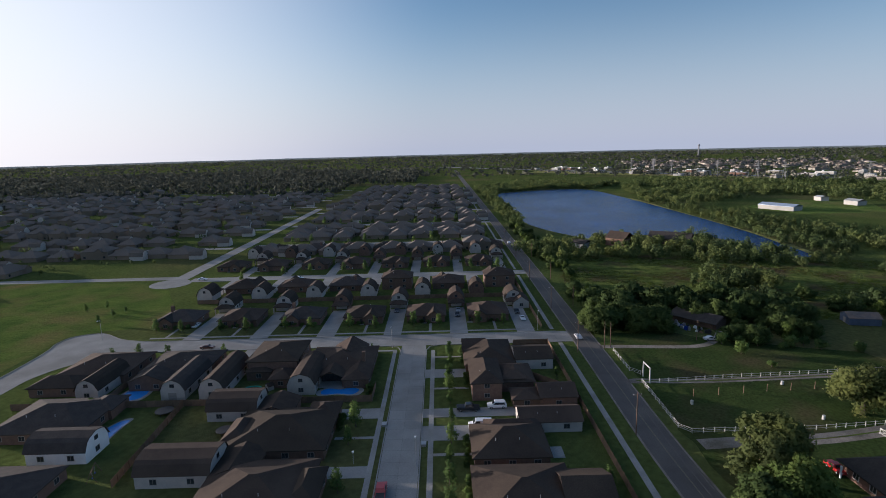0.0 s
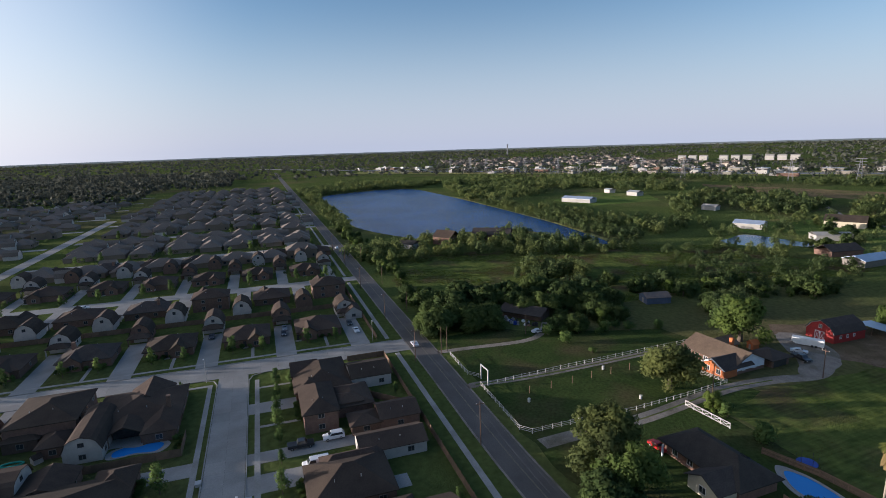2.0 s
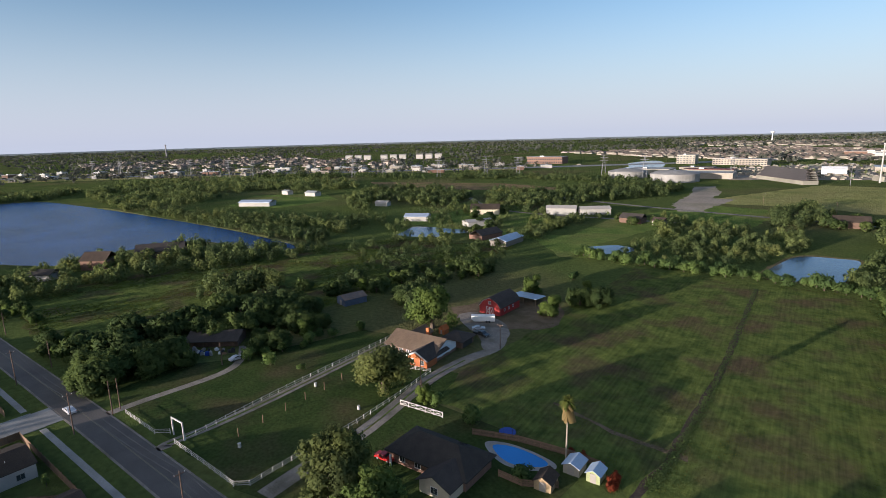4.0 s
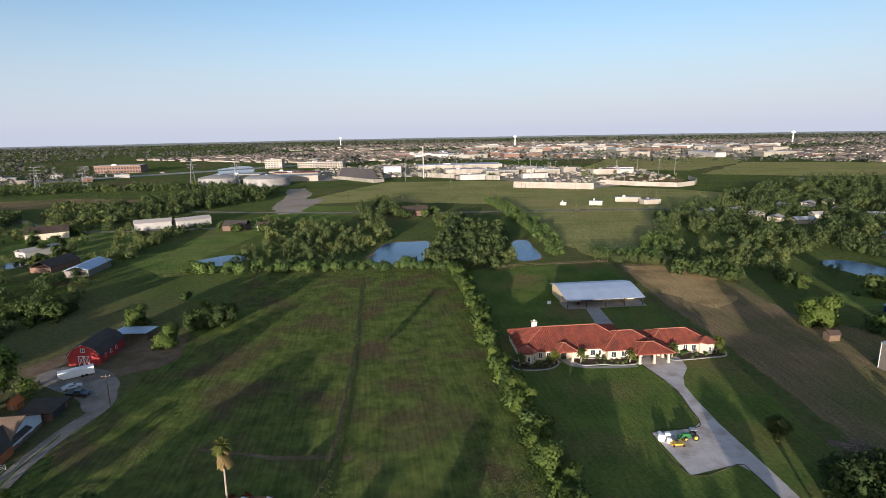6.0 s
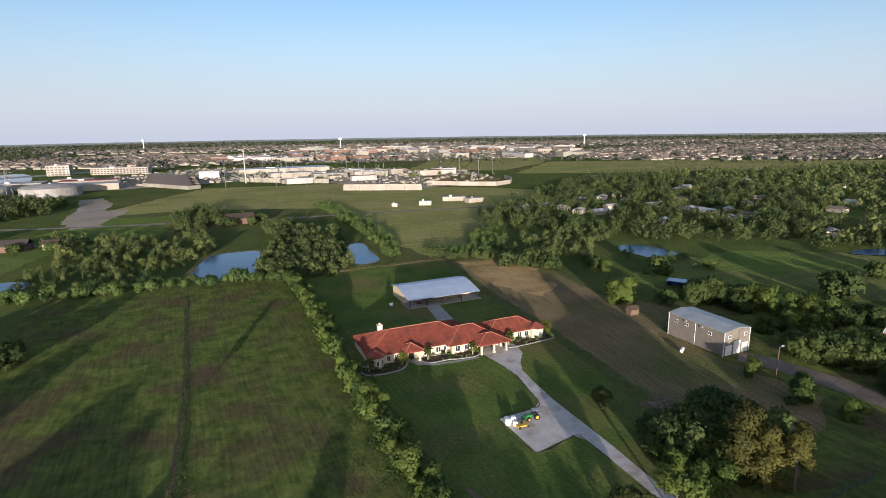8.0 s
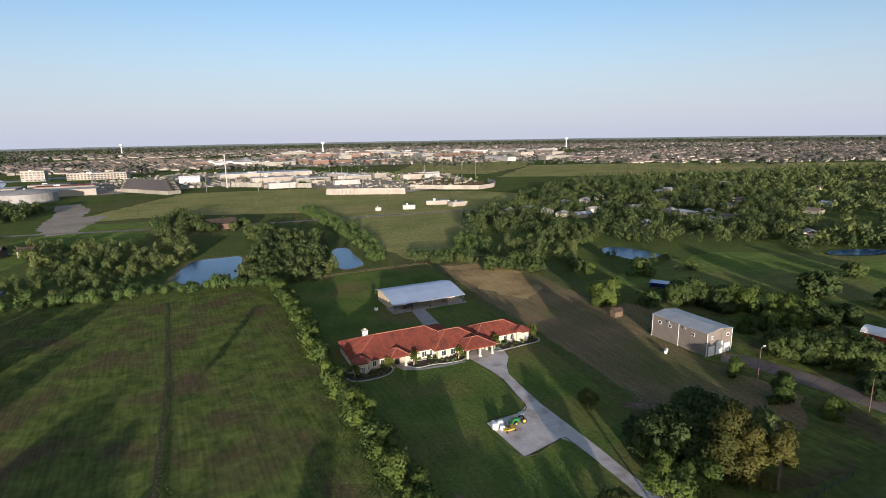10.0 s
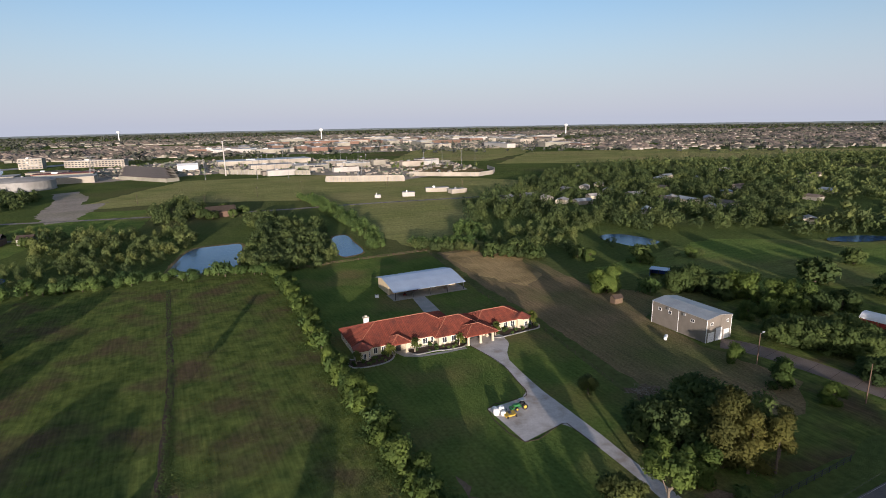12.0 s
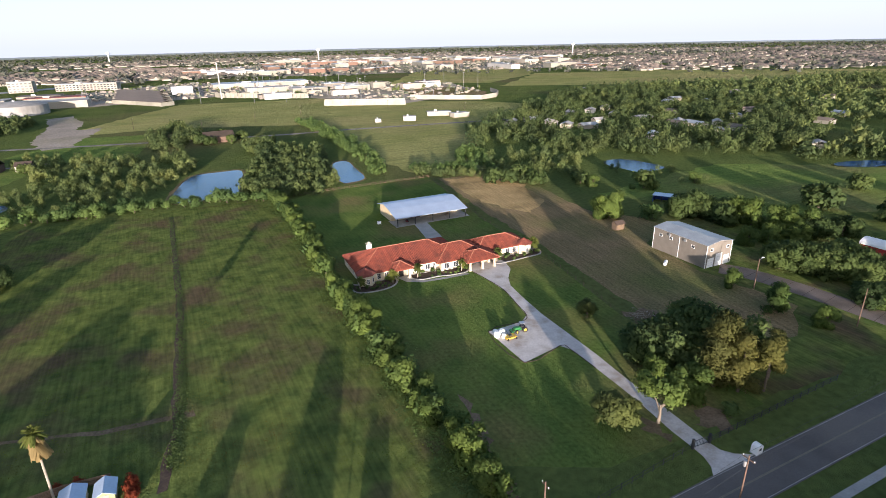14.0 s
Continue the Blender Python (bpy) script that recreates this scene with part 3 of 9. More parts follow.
# ---- suburb streets ----
def block(name, u0, u1, v0, v1, material, label, z=0.05, category="pavement"):
    return setting(name, Geo().prism([S(u0, v0), S(u1, v0), S(u1, v1), S(u0, v1)], -0.05, z), material, label, category)


def slab_street(name, u0, u1, v0, v1, nu, nv, label):
    """A concrete street of cast slabs with open joints."""
    base = block(name, u0, u1, v0, v1, ASPHALT, label, 0.03, "road")
    du, dv = (u1 - u0) / nu, (v1 - v0) / nv
    me = Geo().box(-du / 2 + 0.015, du / 2 - 0.015, -dv / 2 + 0.015, dv / 2 - 0.015, 0, 0.035).mesh("slab", CONCRETE)
    for i in range(nu):
        for j in range(nv):
            x, y = S(u0 + du * (i + 0.5), v0 + dv * (j + 0.5))
            part("slab", me, None, base, m=pose(x, y, 0.03, 0, 0, 23.2))


def kerb(pts, label="low concrete kerb beside the street"):
    setting("kerb", sweep(pts, [(-0.12, 0), (-0.12, 0.17), (0.12, 0.17), (0.12, 0)]), WALKWAY, label, "kerb")


# ---- windows and doors ----
def window(parent, w, h, m, frame_mat):
    """A window of frame, sill and pane set proud of its wall; m: its middle, facing -y."""
    g = Geo()
    t = 0.09
    g.box(-w / 2, -w / 2 + t, -0.06, 0.02, -h / 2, h / 2).box(w / 2 - t, w / 2, -0.06, 0.02, -h / 2, h / 2)
    g.box(-w / 2 + t, w / 2 - t, -0.06, 0.02, h / 2 - t, h / 2).box(-w / 2 - 0.05, w / 2 + 0.05, -0.1, 0.02, -h / 2 - 0.08, -h / 2)
    g.box(-0.03, 0.03, -0.05, 0.02, -h / 2, h / 2 - t)
    win = part("window", g, frame_mat, parent, m=m)
    part("pane", Geo().box(-w / 2 + t, w / 2 - t, -0.03, 0.01, -h / 2, h / 2 - t), GLASS, win)
    return win


def ranch_house(m, w, d, h, rise, wall, roof, label, gable=0.25, storeys=1, chimney=False, group="suburban houses"):
    """A brick house under a hip roof with a projecting front gable; it faces -y."""
    ob = thing("house", m, label, "house", group)
    hh = h * storeys
    part("wall", Geo().box(-w / 2, w / 2, -d / 2, d / 2, -0.1, hh), wall, ob)
    part("roof", Geo().hip(-w / 2 - 0.5, w / 2 + 0.5, -d / 2 - 0.5, d / 2 + 0.5, hh, rise), roof, ob)
    gw, gx = w * 0.34, w * gable
    pr = d / 2 + 1.4
    part("front_wall", Geo().end_wall([(gx - gw / 2, -0.1), (gx + gw / 2, -0.1), (gx + gw / 2, hh), (gx, hh + gw * 0.36), (gx - gw / 2, hh)], -pr, -d / 2 + 0.3), wall, ob)
    part("front_roof", Geo().roof([(gx - gw / 2 - 0.4, hh - 0.25), (gx, hh + gw * 0.40), (gx + gw / 2 + 0.4, hh - 0.25)], -pr - 0.4, -d * 0.05), roof, ob)
    door = part("door", Geo().box(-0.5, 0.5, -0.06, 0.02, 0, 2.1), DARK, ob, m=pose(gx - gw / 2 - 1.2, -d / 2, 0.0))
    part("porch_step", Geo().box(-1.0, 1.0, -1.3, 0, -0.1, 0.12), WALKWAY, ob, m=pose(gx - gw / 2 - 1.2, -d / 2, 0.0))
    for s in range(storeys):
        z = 1.5 + s * h
        window(ob, 1.6, 1.4, pose(gx, -pr, z), TRIM)
        window(ob, 1.5, 1.4, pose(-w * 0.32, -d / 2, z), TRIM)
        window(ob, 1.4, 1.3, pose(-w * 0.25, d / 2, z, 0, 0, 180), TRIM)
        window(ob, 1.4, 1.3, pose(w * 0.2, d / 2, z, 0, 0, 180), TRIM)
        window(ob, 1.2, 1.2, pose(w / 2, 0.1 * d, z, 0, 0, 90), TRIM)
    if chimney:
        part("chimney", Geo().box(-0.6, 0.6, -0.5, 0.5, hh * 0.5, hh + rise + 0.7), wall, ob, m=pose(-w * 0.3, d * 0.15, 0))
    part("vent_pipe", Geo().tube((0, 0, 0), (0, 0, 0.7), 0.08), STEEL, ob, m=pose(w * 0.12, d * 0.22, hh + rise * 0.45))
    return ob


def barn_garage(m, w, d, h, wall, roof, label, carport=True, group="gambrel garages"):
    """A tall garage under a gambrel roof, with its doors and a low porch roof towards -y."""
    ob = thing("garage", m, label, "garage", group)
    line = [(-w / 2 - 0.35, h - 0.3), (-w / 2 + 0.75, h + 2.1), (-w / 2 + 1.7, h + 2.9), (0, h + 3.7), (w / 2 - 1.7, h + 2.9), (w / 2 - 0.75, h + 2.1), (w / 2 + 0.35, h - 0.3)]
    out = [(-w / 2, -0.1), (w / 2, -0.1), (w / 2, h - 0.2)] + [(x * 0.985, z) for x, z in line[-2:0:-1]] + [(-w / 2, h - 0.2)]
    part("wall", Geo().end_wall(out, -d / 2, d / 2), wall, ob)
    part("roof", Geo().roof(line, -d / 2 - 0.35, d / 2 + 0.35), roof, ob)
    window(ob, 1.1, 1.0, pose(0, -d / 2, h + 1.6), DARK)
    window(ob, 1.1, 1.0, pose(0, d / 2, h + 1.6, 0, 0, 180), DARK)
    window(ob, 1.0, 0.8, pose(w / 2, -d * 0.2, h * 0.6, 0, 0, 90), DARK)
    window(ob, 1.0, 0.8, pose(w / 2, d * 0.1, h * 0.6, 0, 0, 90), DARK)
    part("garage_door", Geo().box(-w * 0.33, w * 0.33, -0.07, 0.02, 0.0, 2.2), SIDING, ob, m=pose(0, -d / 2 if carport else d / 2 + 0.05, 0))
    if not carport:
        window(ob, 1.0, 0.8, pose(-w / 2, -d * 0.15, h * 0.6, 0, 0, -90), DARK)
        window(ob, 1.0, 0.8, pose(-w / 2, d * 0.15, h * 0.6, 0, 0, -90), DARK)
    if carport:
        part("porch_roof", Geo().hip(-w / 2 - 0.2, w / 2 + 0.2, -d / 2 - 4.2, -d / 2 + 0.6, h - 0.3, 1.3), roof, ob)
        for x in (-w / 2 + 0.2, w / 2 - 0.2):
            part("porch_post", Geo().box(x - 0.18, x + 0.18, -d / 2 - 4.0, -d / 2 - 3.64, -0.1, h - 0.5), wall, ob)
    return ob


# ---- vehicles ----
PAINTS = {}


def paint(colour):
    if colour not in PAINTS:
        m, nt, bsdf = shader("car_paint")
        bsdf.inputs["Base Color"].default_value = (*colour, 1)
        bsdf.inputs["Roughness"].default_value, bsdf.inputs["Coat Weight"].default_value = 0.35, 0.6
        PAINTS[colour] = m
    return PAINTS[colour]


def vehicle(kind, colour, x, y, rz, label, z=0.07):
    """A parked car, pickup or van, nose towards +x."""
    ob = thing({"van": "van", "pickup": "pickup_truck"}.get(kind, "car"), pose(x, y, z, 0, 0, rz), label, {"van": "van", "pickup": "pickup"}.get(kind, "car"))
    L, W, H = {"car": (4.6, 1.8, 1.45), "suv": (4.9, 1.95, 1.8), "van": (5.6, 2.0, 2.1), "pickup": (5.8, 2.0, 1.85)}[kind]
    h = L / 2
    side = {"car": [(-h, .35), (h, .35), (h, .7), (h - .2, .8), (h - 1.3, .92), (-h + .9, .98), (-h, .9)],
            "suv": [(-h, .4), (h, .4), (h, .8), (h - .2, .95), (h - 1.2, 1.08), (-h, 1.1)],
            "van": [(-h, .4), (h, .4), (h, .8), (h - .2, 1.0), (h - 1.0, 1.15), (-h, 1.2)],
            "pickup": [(-h, .5), (h, .5), (h, .9), (h - .2, 1.05), (h - 1.4, 1.15), (-h, 1.15)]}[kind]
    top = {"car": [(-h + .7, .97), (h - 1.3, .91), (h - 2.0, H), (-h + 1.5, H)],
           "suv": [(-h + .05, 1.09), (h - 1.2, 1.07), (h - 1.9, H), (-h + .5, H)],
           "van": [(-h + .02, 1.19), (h - 1.0, 1.14), (h - 1.7, H), (-h + .1, H)],
           "pickup": [(-h + 2.0, 1.14), (h - 1.4, 1.14), (h - 2.0, H), (-h + 2.3, H)]}[kind]
    sideways = Matrix(((1, 0, 0, 0), (0, 1, 0, 0), (0, 0, 1, 0), (0, 0, 0, 1)))
    g = Geo()
    g.end_wall(side, -W / 2, W / 2, 0, sideways)
    part("body", g, paint(colour), ob)
    g = Geo()
    n = len(top)
    v = [(px, yy * (1 if i < 2 else 0.84), pz) for yy in (-W / 2 + .04, W / 2 - .04) for i, (px, pz) in enumerate(top)]
    g.add(v, [tuple(range(n)), tuple(range(2 * n - 1, n - 1, -1))] + [(i, n + i, n + (i + 1) % n, (i + 1) % n) for i in range(n)])
    cab = part("cabin", g, paint(colour), ob)
    zc, zt = top[0][1] + 0.08, H - 0.14
    part("windscreen", Geo().add([(top[1][0] - .12, s * (W / 2 - .2), zc + .02) for s in (-1, 1)] + [(top[2][0] + .1, s * (W / 2 - .32), zt + .02) for s in (1, -1)], [(0, 1, 2, 3)]), GLASS, cab,
         m=pose(0.05, 0, 0.03))
    for s in (-1, 1):
        a, b = top[0][0] + .35, top[1][0] - .3
        if kind == "van":
            a = top[2][0] - 1.2
        g = Geo()
        g.add([(a, s * (W / 2 - .045), zc), (b, s * (W / 2 - .045), zc), (top[2][0] - .1, s * (W / 2 - .15), zt), (max(a, top[3][0]) + .15, s * (W / 2 - .15), zt)], [(0, 1, 2, 3)])
        part("side_window", g, GLASS, cab, m=pose(0, s * 0.02, 0))
    if kind == "pickup":
        part("cargo_bed", Geo().box(-h + .15, -h + 1.9, -W / 2 + .15, W / 2 - .15, 1.151, 1.17), DARK, ob)
    wheel = Geo().tube((0, -.12, 0), (0, .12, 0), .34, n=14).mesh("wheel", TYRE)
    rim = Geo().tube((0, -.13, 0), (0, .13, 0), .19, n=10).mesh("rim", STEEL)
    for px in (-h + .95, h - .95):
        for s in (-1, 1):
            wob = part("wheel", wheel, None, ob, m=pose(px, s * (W / 2 - .1), .34))
            part("rim", rim, None, wob)
    for s in (-1, 1):
        part("headlight", Geo().box(h - .06, h + .02, s * (W / 2 - .3) - .18, s * (W / 2 - .3) + .18, .62, .76), WHITE, ob)
        part("tail_light", Geo().box(-h - .02, -h + .06, s * (W / 2 - .2) - .12, s * (W / 2 - .2) + .12, .7, .88), RED, ob)
    return ob


# ---- trees ----
def leaf_cards(rng, centres, radii, n, leaf):
    """n leaf clumps over round lobes, as loose triangles; returns their corners and the way each clump faces."""
    k = rng.choice(len(centres), n, p=radii[:, 0] * radii[:, 1] / (radii[:, 0] * radii[:, 1]).sum())
    d = rng.normal(size=(n, 3))
    d[:, 2] += 0.25
    d /= np.linalg.norm(d, axis=1)[:, None]
    p = centres[k] + d * radii[k] * rng.uniform(0.35, 1.0, (n, 1)) ** 0.7 * rng.uniform(0.8, 1.5, (n, 1))
    nrm = d + rng.normal(scale=0.6, size=(n, 3))
    nrm /= np.linalg.norm(nrm, axis=1)[:, None]
    a = np.cross(nrm, rng.normal(size=(n, 3)))
    a /= np.linalg.norm(a, axis=1)[:, None]
    b = np.cross(nrm, a)
    s = leaf * rng.uniform(0.6, 1.4, (n, 1))
    q = s * rng.uniform(0.7, 1.2, (n, 1))
    mid = centres.mean(0)
    out = p - (mid - [0, 0, 0.8])
    out /= np.linalg.norm(out, axis=1)[:, None]
    face = d * 0.5 + out * 0.7 + nrm * 0.35
    face /= np.linalg.norm(face, axis=1)[:, None]
    v = np.stack([p - a * s, p - b * q + a * s * 0.2, p + a * s * 0.8 + b * q * 0.5], 1)
    turned = (np.cross(v[:, 1] - v[:, 0], v[:, 2] - v[:, 0]) * face).sum(1) < 0
    v[turned] = v[turned][:, ::-1]
    return v.reshape(-1, 3), np.repeat(face, 3, 0)


def cards_mesh(name, verts, material, faces=None, k=4):
    n = len(verts) // k
    me = bpy.data.meshes.new(name)
    me.vertices.add(len(verts))
    me.vertices.foreach_set("co", np.asarray(verts, np.float32).ravel())
    me.loops.add(len(verts))
    me.loops.foreach_set("vertex_index", np.arange(len(verts), dtype=np.int32))
    me.polygons.add(n)
    me.polygons.foreach_set("loop_start", np.arange(0, k * n, k, dtype=np.int32))
    me.polygons.foreach_set("loop_total", np.full(n, k, np.int32))
    me.materials.append(material)
    me.update()
    me.validate()
    if faces is not None:       # clumps are shaded as rounded masses
        at = me.attributes.new("custom_normal", "FLOAT_VECTOR", "POINT")
        at.data.foreach_set("vector", np.asarray(faces, np.float32).ravel())
        me.update()
    return me


def lobes(rng, kind):
    """Middles and radii of the masses of foliage of a tree."""
    if kind == "oak":
        n = 46
        a = rng.uniform(0, math.tau, n)
        r = rng.uniform(0.1, 1.0, n) ** 0.6 * 4.7
        top = 7.6 * np.sqrt(np.clip(1 - (r / 6.2) ** 2, 0.1, 1))
        c = np.stack([r * np.cos(a), r * np.sin(a), 2.0 + rng.uniform(0, 1, n) ** 0.7 * (top - 1.6)], 1)
        return c, np.stack([rng.uniform(0.8, 1.8, n)] * 3, 1) * [1, 1, 0.85]
    if kind == "elm":
        n = 17
        a = rng.uniform(0, math.tau, n)
        r = rng.uniform(0.2, 1.0, n) ** 0.7 * 2.3
        c = np.stack([r * np.cos(a), r * np.sin(a), rng.uniform(1.6, 7.2, n) - r * 0.1], 1)
        return c, np.stack([rng.uniform(0.8, 1.5, n)] * 3, 1) * [1, 1, 0.9]
    if kind == "pine":
        n = 18
        z = np.linspace(2.2, 13.6, n) + rng.uniform(-0.4, 0.4, n)
        a = rng.uniform(0, math.tau, n)
        r = np.clip(3.3 * (1 - (z - 5.5) ** 2 / 72), 0.3, 3.3) * rng.uniform(0.5, 1, n)
        return np.stack([r * np.cos(a), r * np.sin(a), z], 1), np.stack([rng.uniform(1.3, 2.2, n)] * 3, 1) * [1, 1, 0.7]
    if kind == "tallpine":
        n = 13
        z = np.linspace(5.4, 12.6, n) + rng.uniform(-0.4, 0.4, n)
        a = rng.uniform(0, math.tau, n)
        r = np.clip(2.9 * (1 - (z - 7.5) ** 2 / 45), 0.3, 2.9) * rng.uniform(0.5, 1, n)
        return np.stack([r * np.cos(a), r * np.sin(a), z], 1), np.stack([rng.uniform(1.0, 1.7, n)] * 3, 1) * [1, 1, 0.7]
    if kind == "shrub":
        n = 8
        a = rng.uniform(0, math.tau, n)
        r = rng.uniform(0, 1.5, n)
        return np.stack([r * np.cos(a), r * np.sin(a), rng.uniform(0.8, 2.5, n)], 1), np.stack([rng.uniform(0.8, 1.3, n)] * 3, 1) * [1, 1, 0.85]
    if kind == "bare":      # open crown on a visible pale fork
        n = 12
        a = rng.uniform(0, math.tau, n)
        r = rng.uniform(0.5, 1.0, n) * 3.1
        return np.stack([r * np.cos(a), r * np.sin(a), rng.uniform(4.2, 8.6, n)], 1), np.stack([rng.uniform(0.8, 1.5, n)] * 3, 1) * [1, 1, 0.8]
    n = 6                   # young street tree
    a = rng.uniform(0, math.tau, n)
    r = rng.uniform(0, 0.6, n)
    return np.stack([r * np.cos(a), r * np.sin(a), np.linspace(1.5, 4.4, n)], 1), np.stack([np.linspace(1.05, 0.55, n)] * 3, 1)


TREES = {  # leaves, clump size, foliage, bark, trunk radius, trunk top, label
    "elmfar": (800, 0.5, LEAF_ELM, BARK, 0.24, 4.5, "bright green leafy tree with an uneven crown"),
    "oakfar": (1300, 0.62, LEAF_OAK, BARK, 0.42, 4.6, "broad dark green oak tree with a dense crown"),
    "oak": (7600, 0.33, LEAF_OAK, BARK, 0.42, 4.6, "broad dark green oak tree with a dense crown"),
    "maple": (8000, 0.3, LEAF_ELM, BARK, 0.42, 4.6, "large bright green tree with a full crown"),
    "ash": (7500, 0.28, LEAF_ASH, BARK, 0.4, 5.0, "broad grey-green tree with an airy crown"),
    "elm": (5200, 0.26, LEAF_ELM, BARK, 0.24, 4.5, "bright green leafy tree with an uneven crown"),
    "pine": (8000, 0.27, LEAF_PINE, BARK, 0.32, 13.0, "tall yellow-green pine with clumped needles"),
    "shrub": (600, 0.3, LEAF_SHRUB, BARK, 0.12, 1.6, "rounded green bush"),
    "tallpine": (5200, 0.27, LEAF_PINE, BARK, 0.24, 12.0, "tall yellow-green pine on a bare lower trunk"),
    "bare": (3600, 0.26, LEAF_ELM, FORKBARK, 0.24, 3.4, "light green tree on a pale forked trunk"),
    "young": (600, 0.2, LEAF_SHRUB, BARK, 0.09, 3.6, "young green yard tree"),
}
STOCK = {}


def crown_of(rng, c, rad, n, leaf, lm):
    v, f = leaf_cards(rng, c, rad, n, leaf)
    return v, lm, f, 3


def grow(kind, seed, m):
    n, leaf, lm, bark, r, zt, label = TREES[kind]
    rng = np.random.default_rng(seed * 31 + 7)
    c, rad = lobes(rng, {"ash": "oak", "maple": "oak"}.get(kind, kind.replace("far", "")))
    ob = thing("bush" if kind == "shrub" else "tree", m, label, "bush" if kind == "shrub" else "tree")
    g = Geo().tube((0, 0, -0.2), (0.1, 0.05, zt * 0.5), r * 1.25, r * 0.85).tube((0.1, 0.05, zt * 0.5), (0, 0, zt), r * 0.85, r * 0.5)
    for i in rng.choice(len(c), min(len(c), 6), replace=False):
        z0 = min(zt * rng.uniform(0.55, 1.0), c[i][2] - 0.2)
        g.tube((0.03, 0.02, z0), tuple(c[i] * [0.8, 0.8, 1]), r * 0.42, r * 0.12, 6)
    part("trunk", g, bark, ob)
    part("crown", cards_mesh("crown", *crown_of(rng, c, rad, n, leaf, lm)), None, ob)
    return ob


def plant(kind, x, y, size=1.0, seed=None, label="", group="", tall=1.0):
    """Puts a tree of a kind at a place; the first of each variety is grown, the rest are copies."""
    if kind in ("oak", "elm") and (x * x + (y - 60) ** 2 > 190 ** 2):
        kind += "far"
    seed = (int(abs(x) * 7 + abs(y) * 13) % {"oak": 5, "oakfar": 5, "elmfar": 4, "elm": 5, "shrub": 4, "pine": 3}.get(kind, 3)) if seed is None else seed
    turn = (x * 37.7 + y * 91.3) % 360
    m = pose(x, y, -1.3 * size if kind in ("oak", "oakfar", "elm", "elmfar") else 0, 0, 0, turn)
    if (kind, seed) not in STOCK:
        ob = STOCK[kind, seed] = grow(kind, seed, m)
    else:
        ob = copy_thing(STOCK[kind, seed], m)
    ob.scale = (size, size, size * tall)
    tagged(ob, label, group=group)
    return ob


def woods(name, places, material, label, rng, height=(6, 11), cards=70, leaf=0.9, wide=0.5):
    """Many crowns in one mesh: far woods that nobody could count."""
    temp = []
    for i in range(8):
        q = np.random.default_rng(50 + i)
        n = 7
        a, r = q.uniform(0, math.tau, n), q.uniform(0.5, 1.0, n) * 2.9
        c = np.stack([r * np.cos(a), r * np.sin(a), q.uniform(2.4, 5.6, n)], 1)
        c[0] = (0, 0, 6.2 if i % 3 else 7.0)
        rad = np.stack([q.uniform(1.5, 2.5, n)] * 3, 1) * [1, 1, 0.9]
        k = q.choice(n, cards, p=rad[:, 0] ** 2 / (rad[:, 0] ** 2).sum())
        d = q.normal(size=(cards, 3)) + [0, 0, 0.3]
        d /= np.linalg.norm(d, axis=1)[:, None]
        p = c[k] + d * rad[k] * q.uniform(0.72, 1.12, (cards, 1))
        nrm = d + q.normal(scale=0.45, size=(cards, 3))
        nrm /= np.linalg.norm(nrm, axis=1)[:, None]
        e = np.cross(nrm, q.normal(size=(cards, 3)))
        e /= np.linalg.norm(e, axis=1)[:, None]
        b = np.cross(nrm, e)
        w = leaf * 1.15 * q.uniform(0.6, 1.4, (cards, 1))
        face = d * 0.9 + nrm * 0.3
        face /= np.linalg.norm(face, axis=1)[:, None]
        t = np.stack([p - e * w, p - b * w + e * w * 0.2, p + e * w * 0.8 + b * w * 0.5], 1)
        turned = (np.cross(t[:, 1] - t[:, 0], t[:, 2] - t[:, 0]) * face).sum(1) < 0
        t[turned] = t[turned][:, ::-1]
        t = t.reshape(-1, 3)
        t[:, 2] -= 0.9
        temp.append((t / 8.6, np.repeat(face, 3, 0)))
    out, way = [], []
    for x, y in places:
        h = height[0] + (height[1] - height[0]) * rng.uniform(0, 1) ** 1.4
        w = h * rng.uniform(0.55, 1.05) * wide * 2
        a = rng.uniform(0, math.tau)
        t, f = temp[rng.integers(8)]
        ca, sa = math.cos(a), math.sin(a)
        out.append(np.stack([(t[:, 0] * ca - t[:, 1] * sa) * w + x, (t[:, 0] * sa + t[:, 1] * ca) * w + y, t[:, 2] * h], 1))
        way.append(np.stack([f[:, 0] * ca - f[:, 1] * sa, f[:, 0] * sa + f[:, 1] * ca, f[:, 2]], 1))
    ob = new(name, cards_mesh(name, np.concatenate(out), material, np.concatenate(way), 3))
    return tagged(ob, label, "trees", kind="stuff")


# ---- suburb: streets, walks, fence ----
slab_street("street", -138, -36, -27.3, -19.1, 22, 2, "pale concrete residential street")
slab_street("cross_street", -148.4, -138, -124, 30.9, 2, 30, "pale concrete street with open joints")
sheet("cul_de_sac", [S(u, v) for u, v in smooth_loop([(-148.4, -121), (-151.5, -130), (-158.4, -141), (-156, -149.5), (-149, -151.4), (-142, -149.8), (-130, -148.6), (-105, -148), (-50, -147.6), (-50, -139), (-105, -138.8), (-120, -137.6), (-131, -130.5), (-138, -121)], 5)],
      CONCRETE, "pale concrete turning circle", 0.05, "road")
block("walk", -133, -36, -29.9, -28.7, WALKWAY, "pale concrete sidewalk", 0.07)
block("walk", -133, -36, -17.3, -16.1, WALKWAY, "pale concrete sidewalk", 0.07)
block("walk", -152.4, -151.2, -120, 20, WALKWAY, "pale concrete sidewalk", 0.07)
block("corner_walk", -134.2, -133, -36, -28.7, WALKWAY, "short concrete sidewalk round a corner", 0.07)
